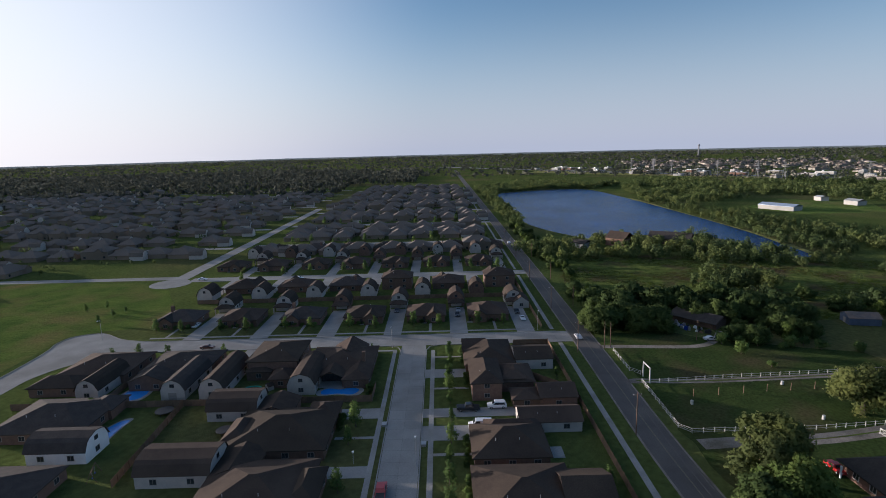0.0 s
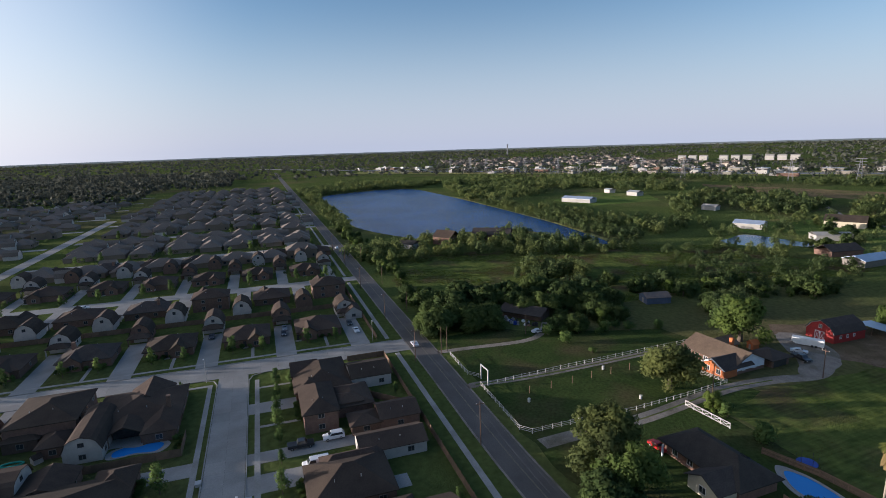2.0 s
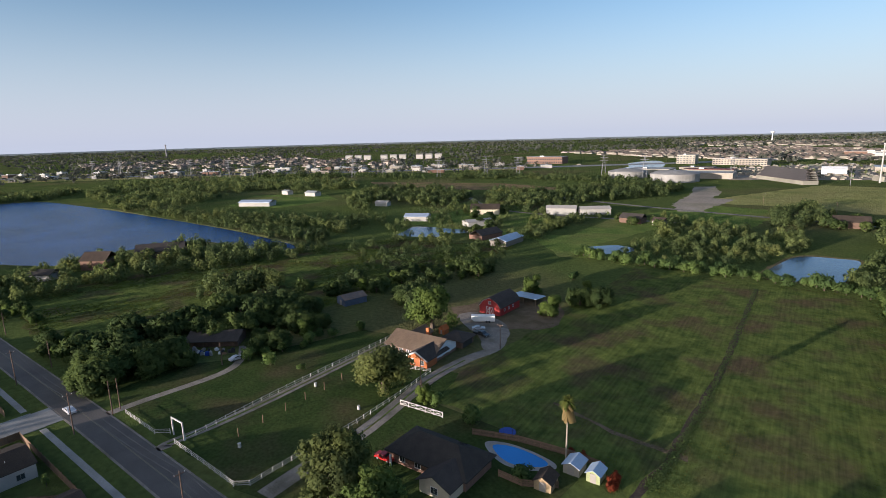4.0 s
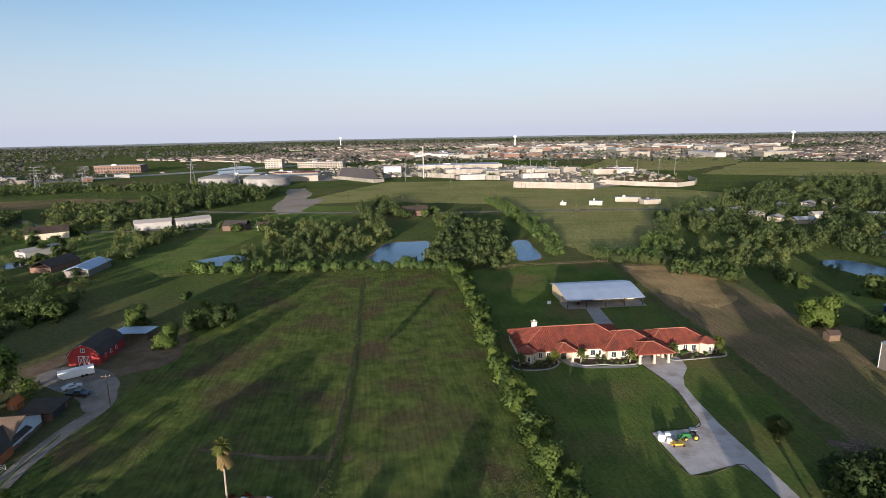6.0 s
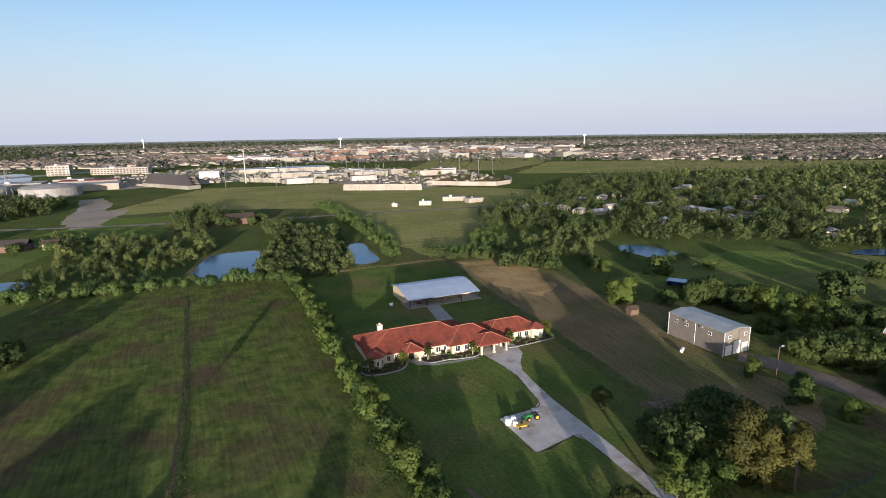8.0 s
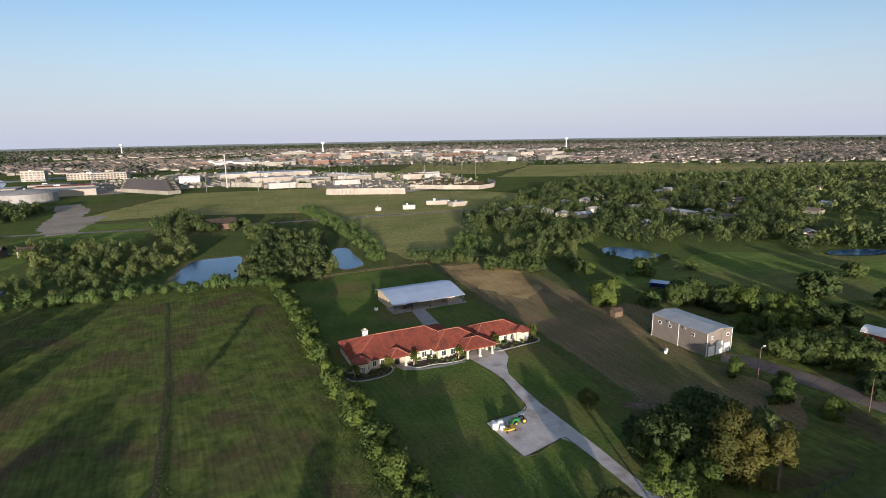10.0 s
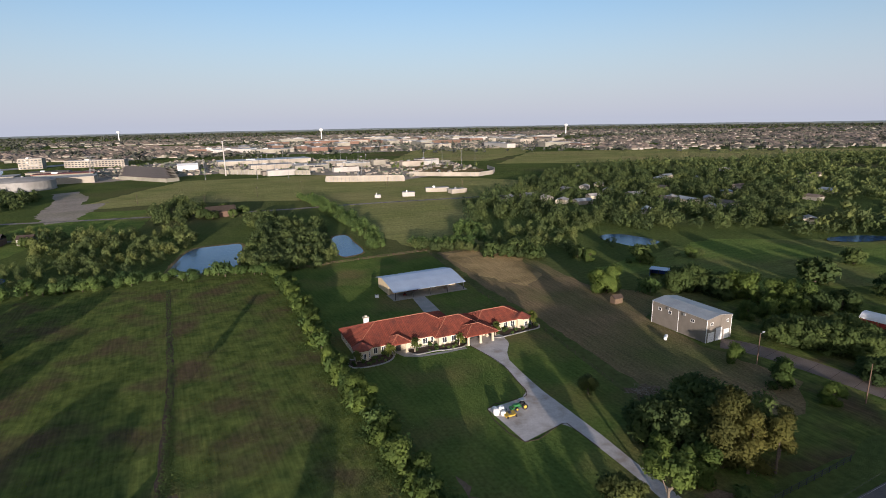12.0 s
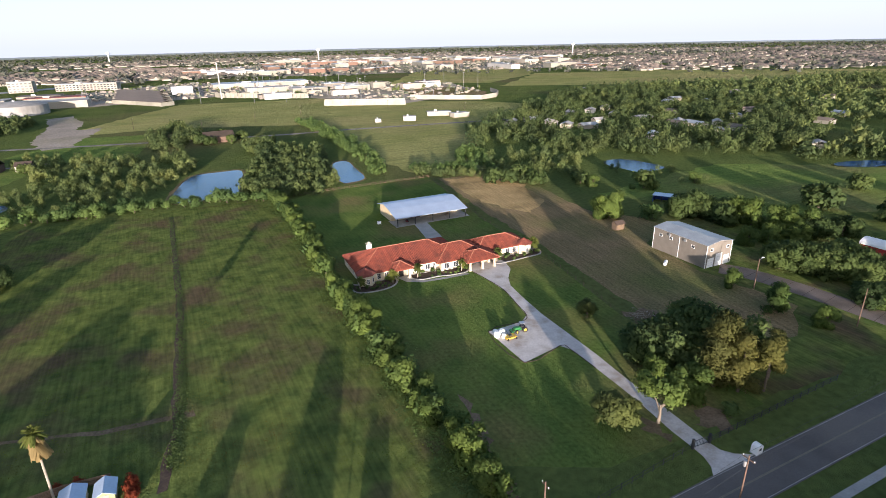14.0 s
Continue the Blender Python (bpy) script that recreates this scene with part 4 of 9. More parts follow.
block("road_walk", -137, -36, 25.5, 26.9, WALKWAY, "long concrete sidewalk beside the road", 0.07)
block("road_walk", -236, -151, 25.5, 26.9, WALKWAY, "long concrete sidewalk beside the road", 0.07)
block("road_walk", -880, -250, 25.9, 27.2, WALKWAY, "long concrete sidewalk beside the road", 0.07)
kerb([S(-36, -27.5), S(-133.5, -27.5), S(-136.6, -28.6), S(-137.9, -32), S(-137.9, -120)])
kerb([S(-36, -18.9), S(-133.5, -18.9), S(-136.6, -17.8), S(-137.9, -14.5), S(-137.9, 27)])
kerb([S(-148.6, -120), S(-148.6, 27)])
kerb([S(u, v) for u, v in smooth_line([(-148.6, -120), (-151.7, -130), (-158.7, -141), (-156.2, -149.9), (-149, -151.8), (-142, -150.1), (-130, -148.9), (-105, -148.3), (-50, -147.9)], 5)], "low concrete kerb round the turning circle")
STREETS = [-243.5 - 100 * k for k in range(7)]
for u in STREETS:
    block("far_street", u - 4.4, u + 4.4, -146, 30.9, CONCRETE, "pale concrete residential street", 0.045, "road")
block("collector_street", -590, -234, -157, -149, CONCRETE, "pale concrete street between rows of houses", 0.055, "road")
sheet("collector_bulb", [S(-236 + 10 * math.cos(a * math.tau / 20), -153.5 + 10 * math.sin(a * math.tau / 20)) for a in range(20)], CONCRETE, "round end of a concrete street", 0.06, "road")


def board_fence(u0, v0, u1, v1, label, height=1.9, step=2.4, mt=WOOD):
    a, b = Vector(S(u0, v0)), Vector(S(u1, v1))
    n = max(1, round((b - a).length / step))
    ang = math.degrees(math.atan2(b.y - a.y, b.x - a.x))
    ob = thing("wooden_fence", pose(a.x, a.y, 0, 0, 0, ang), label, "fence")
    L = (b - a).length / n
    g = Geo()
    g.box(0.01, L - 0.01, -0.02, 0.012, 0.05, height)
    g.box(0, L, 0.012, 0.05, 0.5, 0.6).box(0, L, 0.012, 0.05, 1.4, 1.5)
    me = g.mesh("panel", mt)
    po = Geo().box(-0.06, 0.06, 0.05, 0.17, -0.2, height + 0.05).mesh("post", mt)
    for i in range(n):
        part("panel", me, None, ob, m=pose(L * i, 0, 0))
        part("post", po, None, ob, m=pose(L * i, 0, 0))
    return ob


board_fence(-136, 21.6, -36, 21.6, "long weathered wooden board fence beside the sidewalk")
board_fence(-234, 22.6, -152, 22.6, "weathered wooden board fence behind the corner house")
board_fence(-136, 21.6, -136, 10, "wooden board fence at the street corner")
for u0, v0, u1, v1 in ((-97, -82.5, -62, -80.5), (-97.2, -128, -97.2, -73), (-97.2, -59.6, -97.2, -32.5), (-97.2, -32.5, -106, -32.5), (-196, -122, -196, 22), (-97.2, -104.5, -120, -105), (-113, 8.5, -100, 20.5)):
    board_fence(u0, v0, u1, v1, "brown wooden back yard fence")


def house_at(kind, u, v, face, label=""):
    """Rows repeat a few house shapes; each shape is built once and copied."""
    x, y = S(u, v)
    m = pose(x, y, 0, 0, 0, FACE[face])
    if kind not in STOCK:
        w, d, rise, gable, st, wall, roof, ch, txt = HOUSES[kind]
        STOCK[kind] = ranch_house(m, w, d, 2.8, rise, wall, roof, txt, gable, st, ch)
        ob = STOCK[kind]
    else:
        ob = copy_thing(STOCK[kind], m)
    return tagged(ob, label)


HOUSES = {
    "a": (14.6, 14, 2.9, 0.2, 1, BRICK, ROOF, False, "brick ranch house with a brown shingle hip roof"),
    "b": (15, 13.5, 3.0, -0.2, 1, BRICK, ROOF_GREY, True, "brick ranch house with a dark shingle roof and chimney"),
    "c": (14, 12, 2.7, 0.24, 2, BRICK, ROOF, False, "two-storey brick house with a brown shingle roof"),
    "e": (15, 15, 3.2, -0.24, 1, BRICK, ROOF, False, "square brick house with a steep brown hip roof"),
}
GARAGES = {
    "g": (6.8, 9.5, 3.0, SIDING, ROOF, True, "white-sided gambrel garage with a low porch roof"),
    "k": (6.6, 9.2, 2.9, BRICK, ROOF, True, "brick gambrel garage with a low porch roof"),
}


def garage_at(kind, u, v, face, label=""):
    x, y = S(u, v)
    m = pose(x, y, 0, 0, 0, FACE[face])
    if kind not in STOCK:
        w, d, h, wall, roof, cp, txt = GARAGES[kind]
        STOCK[kind] = barn_garage(m, w, d, h, wall, roof, txt, cp)
        ob = STOCK[kind]
    else:
        ob = copy_thing(STOCK[kind], m)
    return tagged(ob, label)


def at(u, v, rz=0.0, z=0.0):
    x, y = S(u, v)
    return pose(x, y, z, 0, 0, 23.2 + rz)


ACROSS = pose(0, 0, 0, 0, 0, 90)


def lot_house(name, blocks, label, wall=BRICK, roof=ROOF, group="suburban houses", chimney=None, doors=()):
    """A house of several wings. Each wing: u0, u1, v0, v1, eave, rise, kind of roof (hip, gu, gv, mu, mv: ridge along u or v), wall."""
    cu, cv = (blocks[0][0] + blocks[0][1]) / 2, (blocks[0][2] + blocks[0][3]) / 2
    ob = thing(name, at(cu, cv), label, "garage" if name == "garage" else "house", group)
    local = [(b[0] - cu, b[1] - cu, b[2] - cv, b[3] - cv, *b[4:]) for b in blocks]
    over = 0.5
    for i, b in enumerate(local):
        x0, x1, y0, y1, eave, rise, kind = b[:7]
        wm = b[7] if len(b) > 7 else wall
        rise *= 0.72 if kind == "hip" else 0.85
        if kind == "hip":
            part("wall", Geo().box(x0, x1, y0, y1, -0.1, eave), wm, ob)
            part("roof", Geo().hip(x0 - over, x1 + over, y0 - over, y1 + over, eave, rise), roof, ob)
        else:
            along_u = kind[1] == "u"
            c, hw = ((y0 + y1) / 2, (y1 - y0) / 2) if along_u else ((x0 + x1) / 2, (x1 - x0) / 2)
            m = pose(0, c, 0) @ ACROSS if along_u else pose(c, 0, 0)
            r0, r1 = (-x1, -x0) if along_u else (y0, y1)
            if kind[0] == "g":
                k = rise / hw
                line = [(-hw - 0.4, eave - 0.4 * k + 0.03), (0, eave + rise + 0.03), (hw + 0.4, eave - 0.4 * k + 0.03)]
                out = [(-hw, -0.1), (hw, -0.1), (hw, eave), (0, eave + rise), (-hw, eave)]
            else:       # barn-shaped
                line = [(-hw - 0.3, eave - 0.3), (-hw + 0.8, eave + rise * 0.58), (-hw + 1.7, eave + rise * 0.8), (0, eave + rise), (hw - 1.7, eave + rise * 0.8), (hw - 0.8, eave + rise * 0.58), (hw + 0.3, eave - 0.3)]
                out = [(-hw, -0.1), (hw, -0.1), (hw, eave - 0.2)] + [(px * 0.985, pz - 0.03) for px, pz in line[-2:0:-1]] + [(-hw, eave - 0.2)]
            part("wall", Geo().end_wall(out, r0, r1, 0, m), wm, ob)
            part("roof", Geo().roof(line, r0 - 0.3, r1 + 0.3, 0.14, 0, m), roof, ob)
            if kind[0] == "m":
                window(ob, 1.2, 0.9, m @ pose(0, r0, eave + rise * 0.42), DARK)
                window(ob, 1.2, 0.9, m @ pose(0, r1, eave + rise * 0.42, 0, 0, 180), DARK)
        # windows on the free stretches of wall
        for (ax, ay), (bx, by), rz in (((x0, y0), (x1, y0), 0), ((x1, y0), (x1, y1), 90), ((x1, y1), (x0, y1), 180), ((x0, y1), (x0, y0), 270)):
            L = math.hypot(bx - ax, by - ay)
            n = int(L / 5.2)
            for j in range(n):
                t = (j + 0.5) / n
                px, py = ax + (bx - ax) * t, ay + (by - ay) * t
                if any(q[0] - 1 < px < q[1] + 1 and q[2] - 1 < py < q[3] + 1 for h, q in enumerate(local) if h != i):
                    continue
                for z in ((1.5, 4.2) if eave > 4.4 else (1.5,)):
                    window(ob, 1.5, 1.2, pose(px, py, z, 0, 0, rz), TRIM)
    for u, v, rz, w, h in doors:
        part("door", Geo().box(-w / 2, w / 2, -0.07, 0.02, 0, h), TRIM if w > 2 else DARK, ob, m=pose(u - cu, v - cv, 0, 0, 0, rz))
    if chimney:
        part("chimney", Geo().box(-0.6, 0.6, -0.5, 0.5, 2, chimney[2]), wall, ob, m=pose(chimney[0] - cu, chimney[1] - cv, 0))
    x0, x1, y0, y1, eave, rise = local[0][:6]
    for k in (0.3, 0.62):
        part("vent_pipe", Geo().tube((0, 0, 0), (0, 0, 0.6), 0.07), STEEL, ob, m=pose(x1 - (x1 - x0) * 0.25, y0 + (y1 - y0) * k, eave + rise * 0.4))
    return ob


rng = random.Random(11)
# the row beyond the cross street, and the row behind it, back to back
for k in range(6):
    v = 4.4 - 24.1 * k
    house_at("eaabab"[k], -169.6, v, "+u")
    garage_at("gkgkgg"[k], -187.6, v + 12.2, "+u")
    block("driveway", -181, -148.6, v + 9.0, v + 15.4, CONCRETE, "pale concrete driveway", 0.06)
    block("front_path", -163, -152.4, v + 1.2, v + 2.2, WALKWAY, "narrow concrete front path", 0.06)
    w = 2.3 - 24.5 * k
    garage_at("kggggg"[k], -204.3, w, "-u", "pale gambrel garage seen from a back yard")
    house_at("cacbae"[k], -219.4, w + 12, "-u")
    block("driveway", -239.1, -211, w - 3.1, w + 2.9, CONCRETE, "pale concrete driveway", 0.06)
lot_house("garage", [(-189, -178, 16, 22.4, 2.6, 2.6, "gu")], "low garage behind the corner house", SIDING)
for s, u in enumerate(STREETS[:1]):
    far_kerb = u - 4.4
    for k in range(7):
        v = 8 - 23.4 * k + rng.uniform(-1, 1)
        house_at(rng.choice("abcea"), far_kerb - 21 + rng.uniform(-1, 1), v, "+u")
        garage_at(rng.choice("ggk"), far_kerb - 39, v + 11.8, "+u")
        block("driveway", far_kerb - 33, far_kerb, v + 9.2, v + 14.4, CONCRETE, "pale concrete driveway", 0.05)
        garage_at(rng.choice("ggk"), far_kerb - 56, v + 0.5, "-u", "pale gambrel garage seen from a back yard")
        house_at(rng.choice("abcea"), far_kerb - 71 + rng.uniform(-1, 1), v + 12, "-u")
        block("driveway", far_kerb - 91, far_kerb - 62, v - 2, v + 3, CONCRETE, "pale concrete driveway", 0.05)

# lots west of the near street
lot_house("house", [(-131, -111, -54, -34.6, 2.8, 4.2, "hip"), (-119, -105.6, -41.5, -34.6, 2.8, 2.2, "hip"), (-133, -121, -48, -38, 2.8, 3.4, "gu")], "brick corner house with a covered patio and pool", chimney=(-116, -37, 6.8))
lot_house("garage", [(-119.5, -102.3, -56.3, -48.8, 3.0, 3.6, "mu")], "cream gambrel garage beside a pool", SIDING)
lot_house("house", [(-131, -114, -71, -56.5, 5.4, 3.1, "hip"), (-114, -107, -62.5, -56.5, 2.8, 2.4, "hip"), (-116.5, -112.6, -71, -64, 2.8, 1.3, "hip")], "two-storey brick house with a brown shingle roof")
lot_house("garage", [(-121.5, -101.2, -80, -73.2, 3.0, 3.6, "mu")], "long gambrel garage with white gable boards", SIDING)
lot_house("house", [(-131, -114, -103, -84, 2.8, 4.1, "hip"), (-114, -107.2, -102.4, -92, 2.8, 2.6, "gu"), (-126, -110, -92, -84, 2.8, 2.8, "hip")], "brick ranch house with wide dark hip roofs", roof=ROOF_GREY)
lot_house("garage", [(-119, -101, -90.2, -83.7, 3.0, 3.4, "mu")], "long gambrel garage beside a back fence", SIDING, ROOF_GREY, doors=((-101, -87, 90, 2.2, 2.2),))
lot_house("house", [(-131, -113, -127, -107, 2.8, 4.2, "hip"), (-113, -105, -129, -116, 2.8, 2.8, "hip")], "brick ranch house beside the turning circle")
lot_house("garage", [(-118, -102.4, -114.2, -108, 3.0, 3.4, "mu")], "pale gambrel garage behind the end house", SIDING)
lot_house("garage", [(-97.8, -88.4, -72.4, -60.2, 3.0, 3.2, "mv")], "long white-walled garage under a dark shingle roof", SIDING, doors=((-88.4, -60.9, 90, 1.0, 2.1),))
lot_house("house", [(-89, -70, -61.6, -39.6, 2.8, 4.6, "hip"), (-96, -87, -60.2, -51, 2.6, 2.0, "gu"), (-84, -74, -63, -58, 2.8, 2.6, "hip"), (-92, -84, -46.5, -39.6, 2.8, 2.4, "hip")], "large brick house with a sunlit brown hip roof")
lot_house("garage", [(-71.4, -61.6, -75.6, -60.6, 3.0, 3.2, "mv")], "long grey garage under a dark shingle roof", SIDING)
lot_house("house", [(-66, -47, -60, -39.6, 2.8, 4.4, "hip"), (-71, -61, -60.4, -52, 2.6, 1.9, "gu"), (-63, -52, -43, -37.5, 2.8, 2.4, "hip")], "large brick house at the kerbside driveway")
lot_house("garage", [(-79.4, -71.1, -104.4, -91.3, 3.0, 3.2, "mv")], "white gambrel garage beside a pool", mat("bright_white_siding", (.80, .79, .77), (.74, .73, .71), .6, None, .2, 6.0, .06, rough=.7), ROOF_GREY)
lot_house("house", [(-97.5, -80, -120, -98.5, 2.8, 4.4, "hip"), (-99, -91, -104, -97.6, 2.8, 2.3, "hip")], "wide brick house with a dark roof and covered porch", roof=ROOF_GREY)
lot_house("house", [(-66, -48, -112, -92, 2.8, 4.2, "hip")], "brick house with a dark hip roof", roof=ROOF_GREY)
block("driveway", -93.2, -87.9, -41, -28.7, CONCRETE, "pale concrete driveway", 0.06)
block("driveway", -67.4, -63.3, -42, -28.7, CONCRETE, "pale concrete driveway", 0.06)
block("driveway", -88, -83.5, -62, -52, CONCRETE, "pale concrete driveway", 0.06)
for v in (-46, -77, -97, -117):
    block("driveway", -138, -130, v - 2.6, v + 2.6, CONCRETE, "pale concrete driveway", 0.06)
block("front_path", -79.4, -78.4, -39, -29.9, WALKWAY, "narrow concrete front path", 0.06)
# lots east of the near street
lot_house("house", [(-134, -113.4, -6.4, 7.6, 2.8, 3.9, "hip"), (-122, -113.2, -6.8, 0.5, 2.8, 2.6, "hip"), (-133, -125, -7.2, 0, 2.8, 2.8, "gv")], "brick corner house with sunlit brown hip roofs")
lot_house("garage", [(-127.2, -115.6, 8.2, 19.2, 3.2, 2.0, "gv")], "low pale-walled garage behind the corner house", SIDING)
lot_house("house", [(-112.4, -96, -6, 1.8, 5.0, 2.8, "hip"), (-113, -101, 1.8, 11, 2.9, 2.6, "hip"), (-107, -101.6, 2.2, 8.5, 3.6, 1.6, "hip")], "tall brick house with a hipped brown roof")
lot_house("garage", [(-99.6, -91, 11, 20.3, 3.0, 2.0, "gv"), (-97.6, -91.2, 4.2, 11, 2.6, 1.6, "hip")], "brown-roofed garage with an open carport", BRICK)
lot_house("garage", [(-87.2, -79.2, 4.1, 18.5, 2.7, 2.0, "gv")], "long low pale garage beside a driveway", SIDING)
lot_house("house", [(-78.5, -65, -7.4, 8.2, 2.8, 4.5, "hip"), (-80.5, -76, -4, 8, 2.8, 2.0, "hip")], "square brick house with a steep sunlit hip roof")
lot_house("house", [(-62, -45, -8, 10, 2.8, 4.2, "hip"), (-60, -48, 8, 17, 2.8, 3.0, "gv")], "wide brick house with sunlit brown roofs")
for u0, u1, v1 in ((-117.2, -111.2, -6.8), (-92.2, -87.6, 4.6), (-83.4, -76.8, 4.1)):
    block("driveway", u0, u1, -19, v1, CONCRETE, "pale concrete driveway", 0.06)
for u in (-127, -104, -71):
    block("front_path", u - .5, u + .5, -16.1, -6.6, WALKWAY, "narrow concrete front path", 0.06)
for u, v, lab in ((-70.8, 9.6, "grey concrete patio slab behind a house"), (-104.5, -44, "pale concrete patio beside the pool")):
    block("patio_slab", u - 2.2, u + 2.2, v - 1.8, v + 2.6, WALKWAY, lab, 0.08)

# cars of the suburb
for kind, col, u, v, rz, lab in (("van", (0.75, 0.75, 0.74), -82.2, -5, 293.2, "white panel van parked on a concrete driveway"), ("suv", (0.72, 0.73, 0.74), -92, 0, 293.2, "white sport utility car parked on a driveway"),
                                 ("pickup", (0.02, 0.022, 0.025), -91, -7.4, 113.2, "black pickup truck parked on a driveway"), ("pickup", (0.45, 0.03, 0.03), -57.6, -26, 203.2, "red pickup truck parked at the kerb")):
    x, y = S(u, v)
    vehicle(kind, col, x, y, rz, lab)
for u, v, c, r in ((-163, 17.4, (0.7, 0.7, 0.7), 23), (-172, 16.4, (0.03, 0.03, 0.03), 23), (-170, -7.5, (0.05, 0.05, 0.06), 23), (-176, -6.9, (0.3, 0.32, 0.34), 23), (-164.5, -108.6, (0.7, 0.7, 0.7), 23), (-243, -140, (0.7, 0.7, 0.72), 113),
                   (-140, -94, (0.10, 0.03, 0.02), 113), (-240, -88, (0.6, 0.6, 0.6), 113), (-177, -32, (0.06, 0.06, 0.07), 23), (-262, -64, (0.7, 0.7, 0.7), 23), (-330, 33.5, (0.7, 0.7, 0.7), 203), (-520, 33.5, (0.7, 0.7, 0.7), 203)):
    x, y = S(u, v)
    vehicle("car", c, x, y, r, "parked car on pale concrete" if v < 30 else "pale car on the asphalt road")
x, y = S(-141, 33.2)
vehicle("car", (0.5, 0.5, 0.52), x, y, 203, "silver car on the asphalt road")


def pool(name, pts, label, deck=1.25, dm=WALKWAY):
    c = np.mean(pts, 0)
    ob = thing(name, pose(c[0], c[1], 0.05), label, "pool")
    loop = smooth_loop([(p[0] - c[0], p[1] - c[1]) for p in pts])
    part("pool_deck", Geo().prism([(x * deck, y * deck) for x, y in loop], -0.05, 0.05), dm, ob)
    part("pool_water", Geo().prism(loop, -0.04, 0.075), POOL, ob)
    n = len(loop)
    g = Geo()
    o = [(x * 1.06, y * 1.06) for x, y in loop]
    v = [(*p, 0.11) for p in loop] + [(*p, 0.11) for p in o] + [(*p, 0.05) for p in o]
    g.add(v, [(i, (i + 1) % n, n + (i + 1) % n, n + i)[::-1] for i in range(n)] + [(n + i, n + (i + 1) % n, 2 * n + (i + 1) % n, 2 * n + i)[::-1] for i in range(n)])
    part("coping", g, WALKWAY, ob)
    return ob


pool("swimming_pool", [S(-101.9, -46.6), S(-102.2, -42.6), S(-101.6, -38.4), S(-104.4, -37), S(-106, -39.4), S(-104.9, -42.4), S(-105.6, -45.6), S(-104, -47.4)], "kidney-shaped blue swimming pool with a pale deck")
pool("swimming_pool", [S(-101.6, -102), S(-102, -97.4), S(-106, -96.4), S(-109.6, -98), S(-109, -101.6), S(-105, -103)], "blue swimming pool with a raised spa")
pool("swimming_pool", [S(-80.6, -93), S(-82, -95.6), S(-86, -96), S(-89.6, -94.6), S(-90, -92.6), S(-86, -92.8)], "grey-blue swimming pool with a rock waterfall")


# ---- back yards and front beds ----
pc = thing("covered_patio", at(-110.6, -45.4, 90), "open gabled patio cover on brick posts beside the pool", "patio")
part("roof", Geo().roof([(-4.2, 2.5), (0, 4.5), (4.2, 2.5)], -4.0, 3.0, 0.2), ROOF, pc)
part("gable_board", Geo().end_wall([(-3.9, 2.5), (3.9, 2.5), (0, 4.4)], -0.3, -0.2), BRICK, pc)
part("slab", Geo().box(-4.2, 4.2, -4.2, 0, -0.05, 0.1), WALKWAY, pc)
for px_ in (-3.6, 3.6):
    part("post", Geo().box(px_ - 0.3, px_ + 0.3, -3.9, -3.3, 0.1, 2.6), BRICK, pc)
# flat dark panel drawn for the shade inside the patio
part("back_opening", Geo().box(-3.2, 3.2, -0.06, 0, 0.1, 2.4), GLASS, pc)
for u, v, r, lab in ((-93.7, -85.6, 2.3, "round dark trampoline on the back lawn"), (-83, -66, 2.0, "round dark trampoline beside a garage")):
    tr_ = thing("trampoline", at(u, v), lab, "trampoline", "yard trampolines")
    part("frame_ring", Geo().tube((0, 0, 0.75), (0, 0, 0.85), r, n=24), DARK, tr_)
    part("jump_mat", Geo().tube((0, 0, 0.85), (0, 0, 0.88), r * 0.9, n=24), DARK, tr_)
    for k in range(6):
        a = k * math.tau / 6
        part("leg", Geo().tube((r * 0.95 * math.cos(a), r * 0.95 * math.sin(a), -0.02), (r * 0.95 * math.cos(a), r * 0.95 * math.sin(a), 0.76), 0.04, n=6), DARK, tr_)
TURQ = mat("turquoise_plastic", (0.03, 0.42, 0.30), (0.03, 0.36, 0.26), 1.0, rough=0.4)
kx = thing("paddling_pool", at(-105.6, -67.2), "turquoise inflatable paddling pool on a lawn", "paddling pool")
for cx_, rx_, ry_ in ((-1.5, 0.9, 2.2), (1.2, 0.9, 2.6)):
    for k in range(12):
        a, b = k * math.tau / 12, (k + 1) * math.tau / 12
        part("tube_ring", Geo().tube((cx_ + rx_ * math.cos(a), ry_ * math.sin(a), 0.25), (cx_ + rx_ * math.cos(b), ry_ * math.sin(b), 0.25), 0.2, n=6), TURQ, kx)
pl_ = thing("play_house", at(-106.4, -62.4, 40), "small pale play house with a brown roof", "play house")
part("wall", Geo().end_wall([(-0.9, 0), (0.9, 0), (0.9, 1.3), (0, 1.9), (-0.9, 1.3)], -0.9, 0.9), SIDING, pl_)
part("roof", Geo().roof([(-1.1, 1.2), (0, 1.98), (1.1, 1.2)], -1.0, 1.0, 0.08), ROOF, pl_)
sw = thing("swing_set", at(-66, -86.5, 20), "wooden swing set in a back yard", "swing set")
part("beam", Geo().box(-2.2, 2.2, -0.08, 0.08, 2.1, 2.3), WOOD, sw)
for x in (-2.1, 2.1):
    for s_ in (-1, 1):
        part("leg", Geo().tube((x, s_ * 1.0, -0.05), (x, 0, 2.2), 0.07, n=6), WOOD, sw)
for x in (-1, 1):
    part("swing_seat", Geo().box(x - 0.25, x + 0.25, -0.12, 0.12, 0.5, 0.55), BLUE, sw)
    part("chain", Geo().tube((x - 0.2, 0, 0.55), (x - 0.2, 0, 2.1), 0.02, n=4).tube((x + 0.2, 0, 0.55), (x + 0.2, 0, 2.1), 0.02, n=4), STEEL, sw)
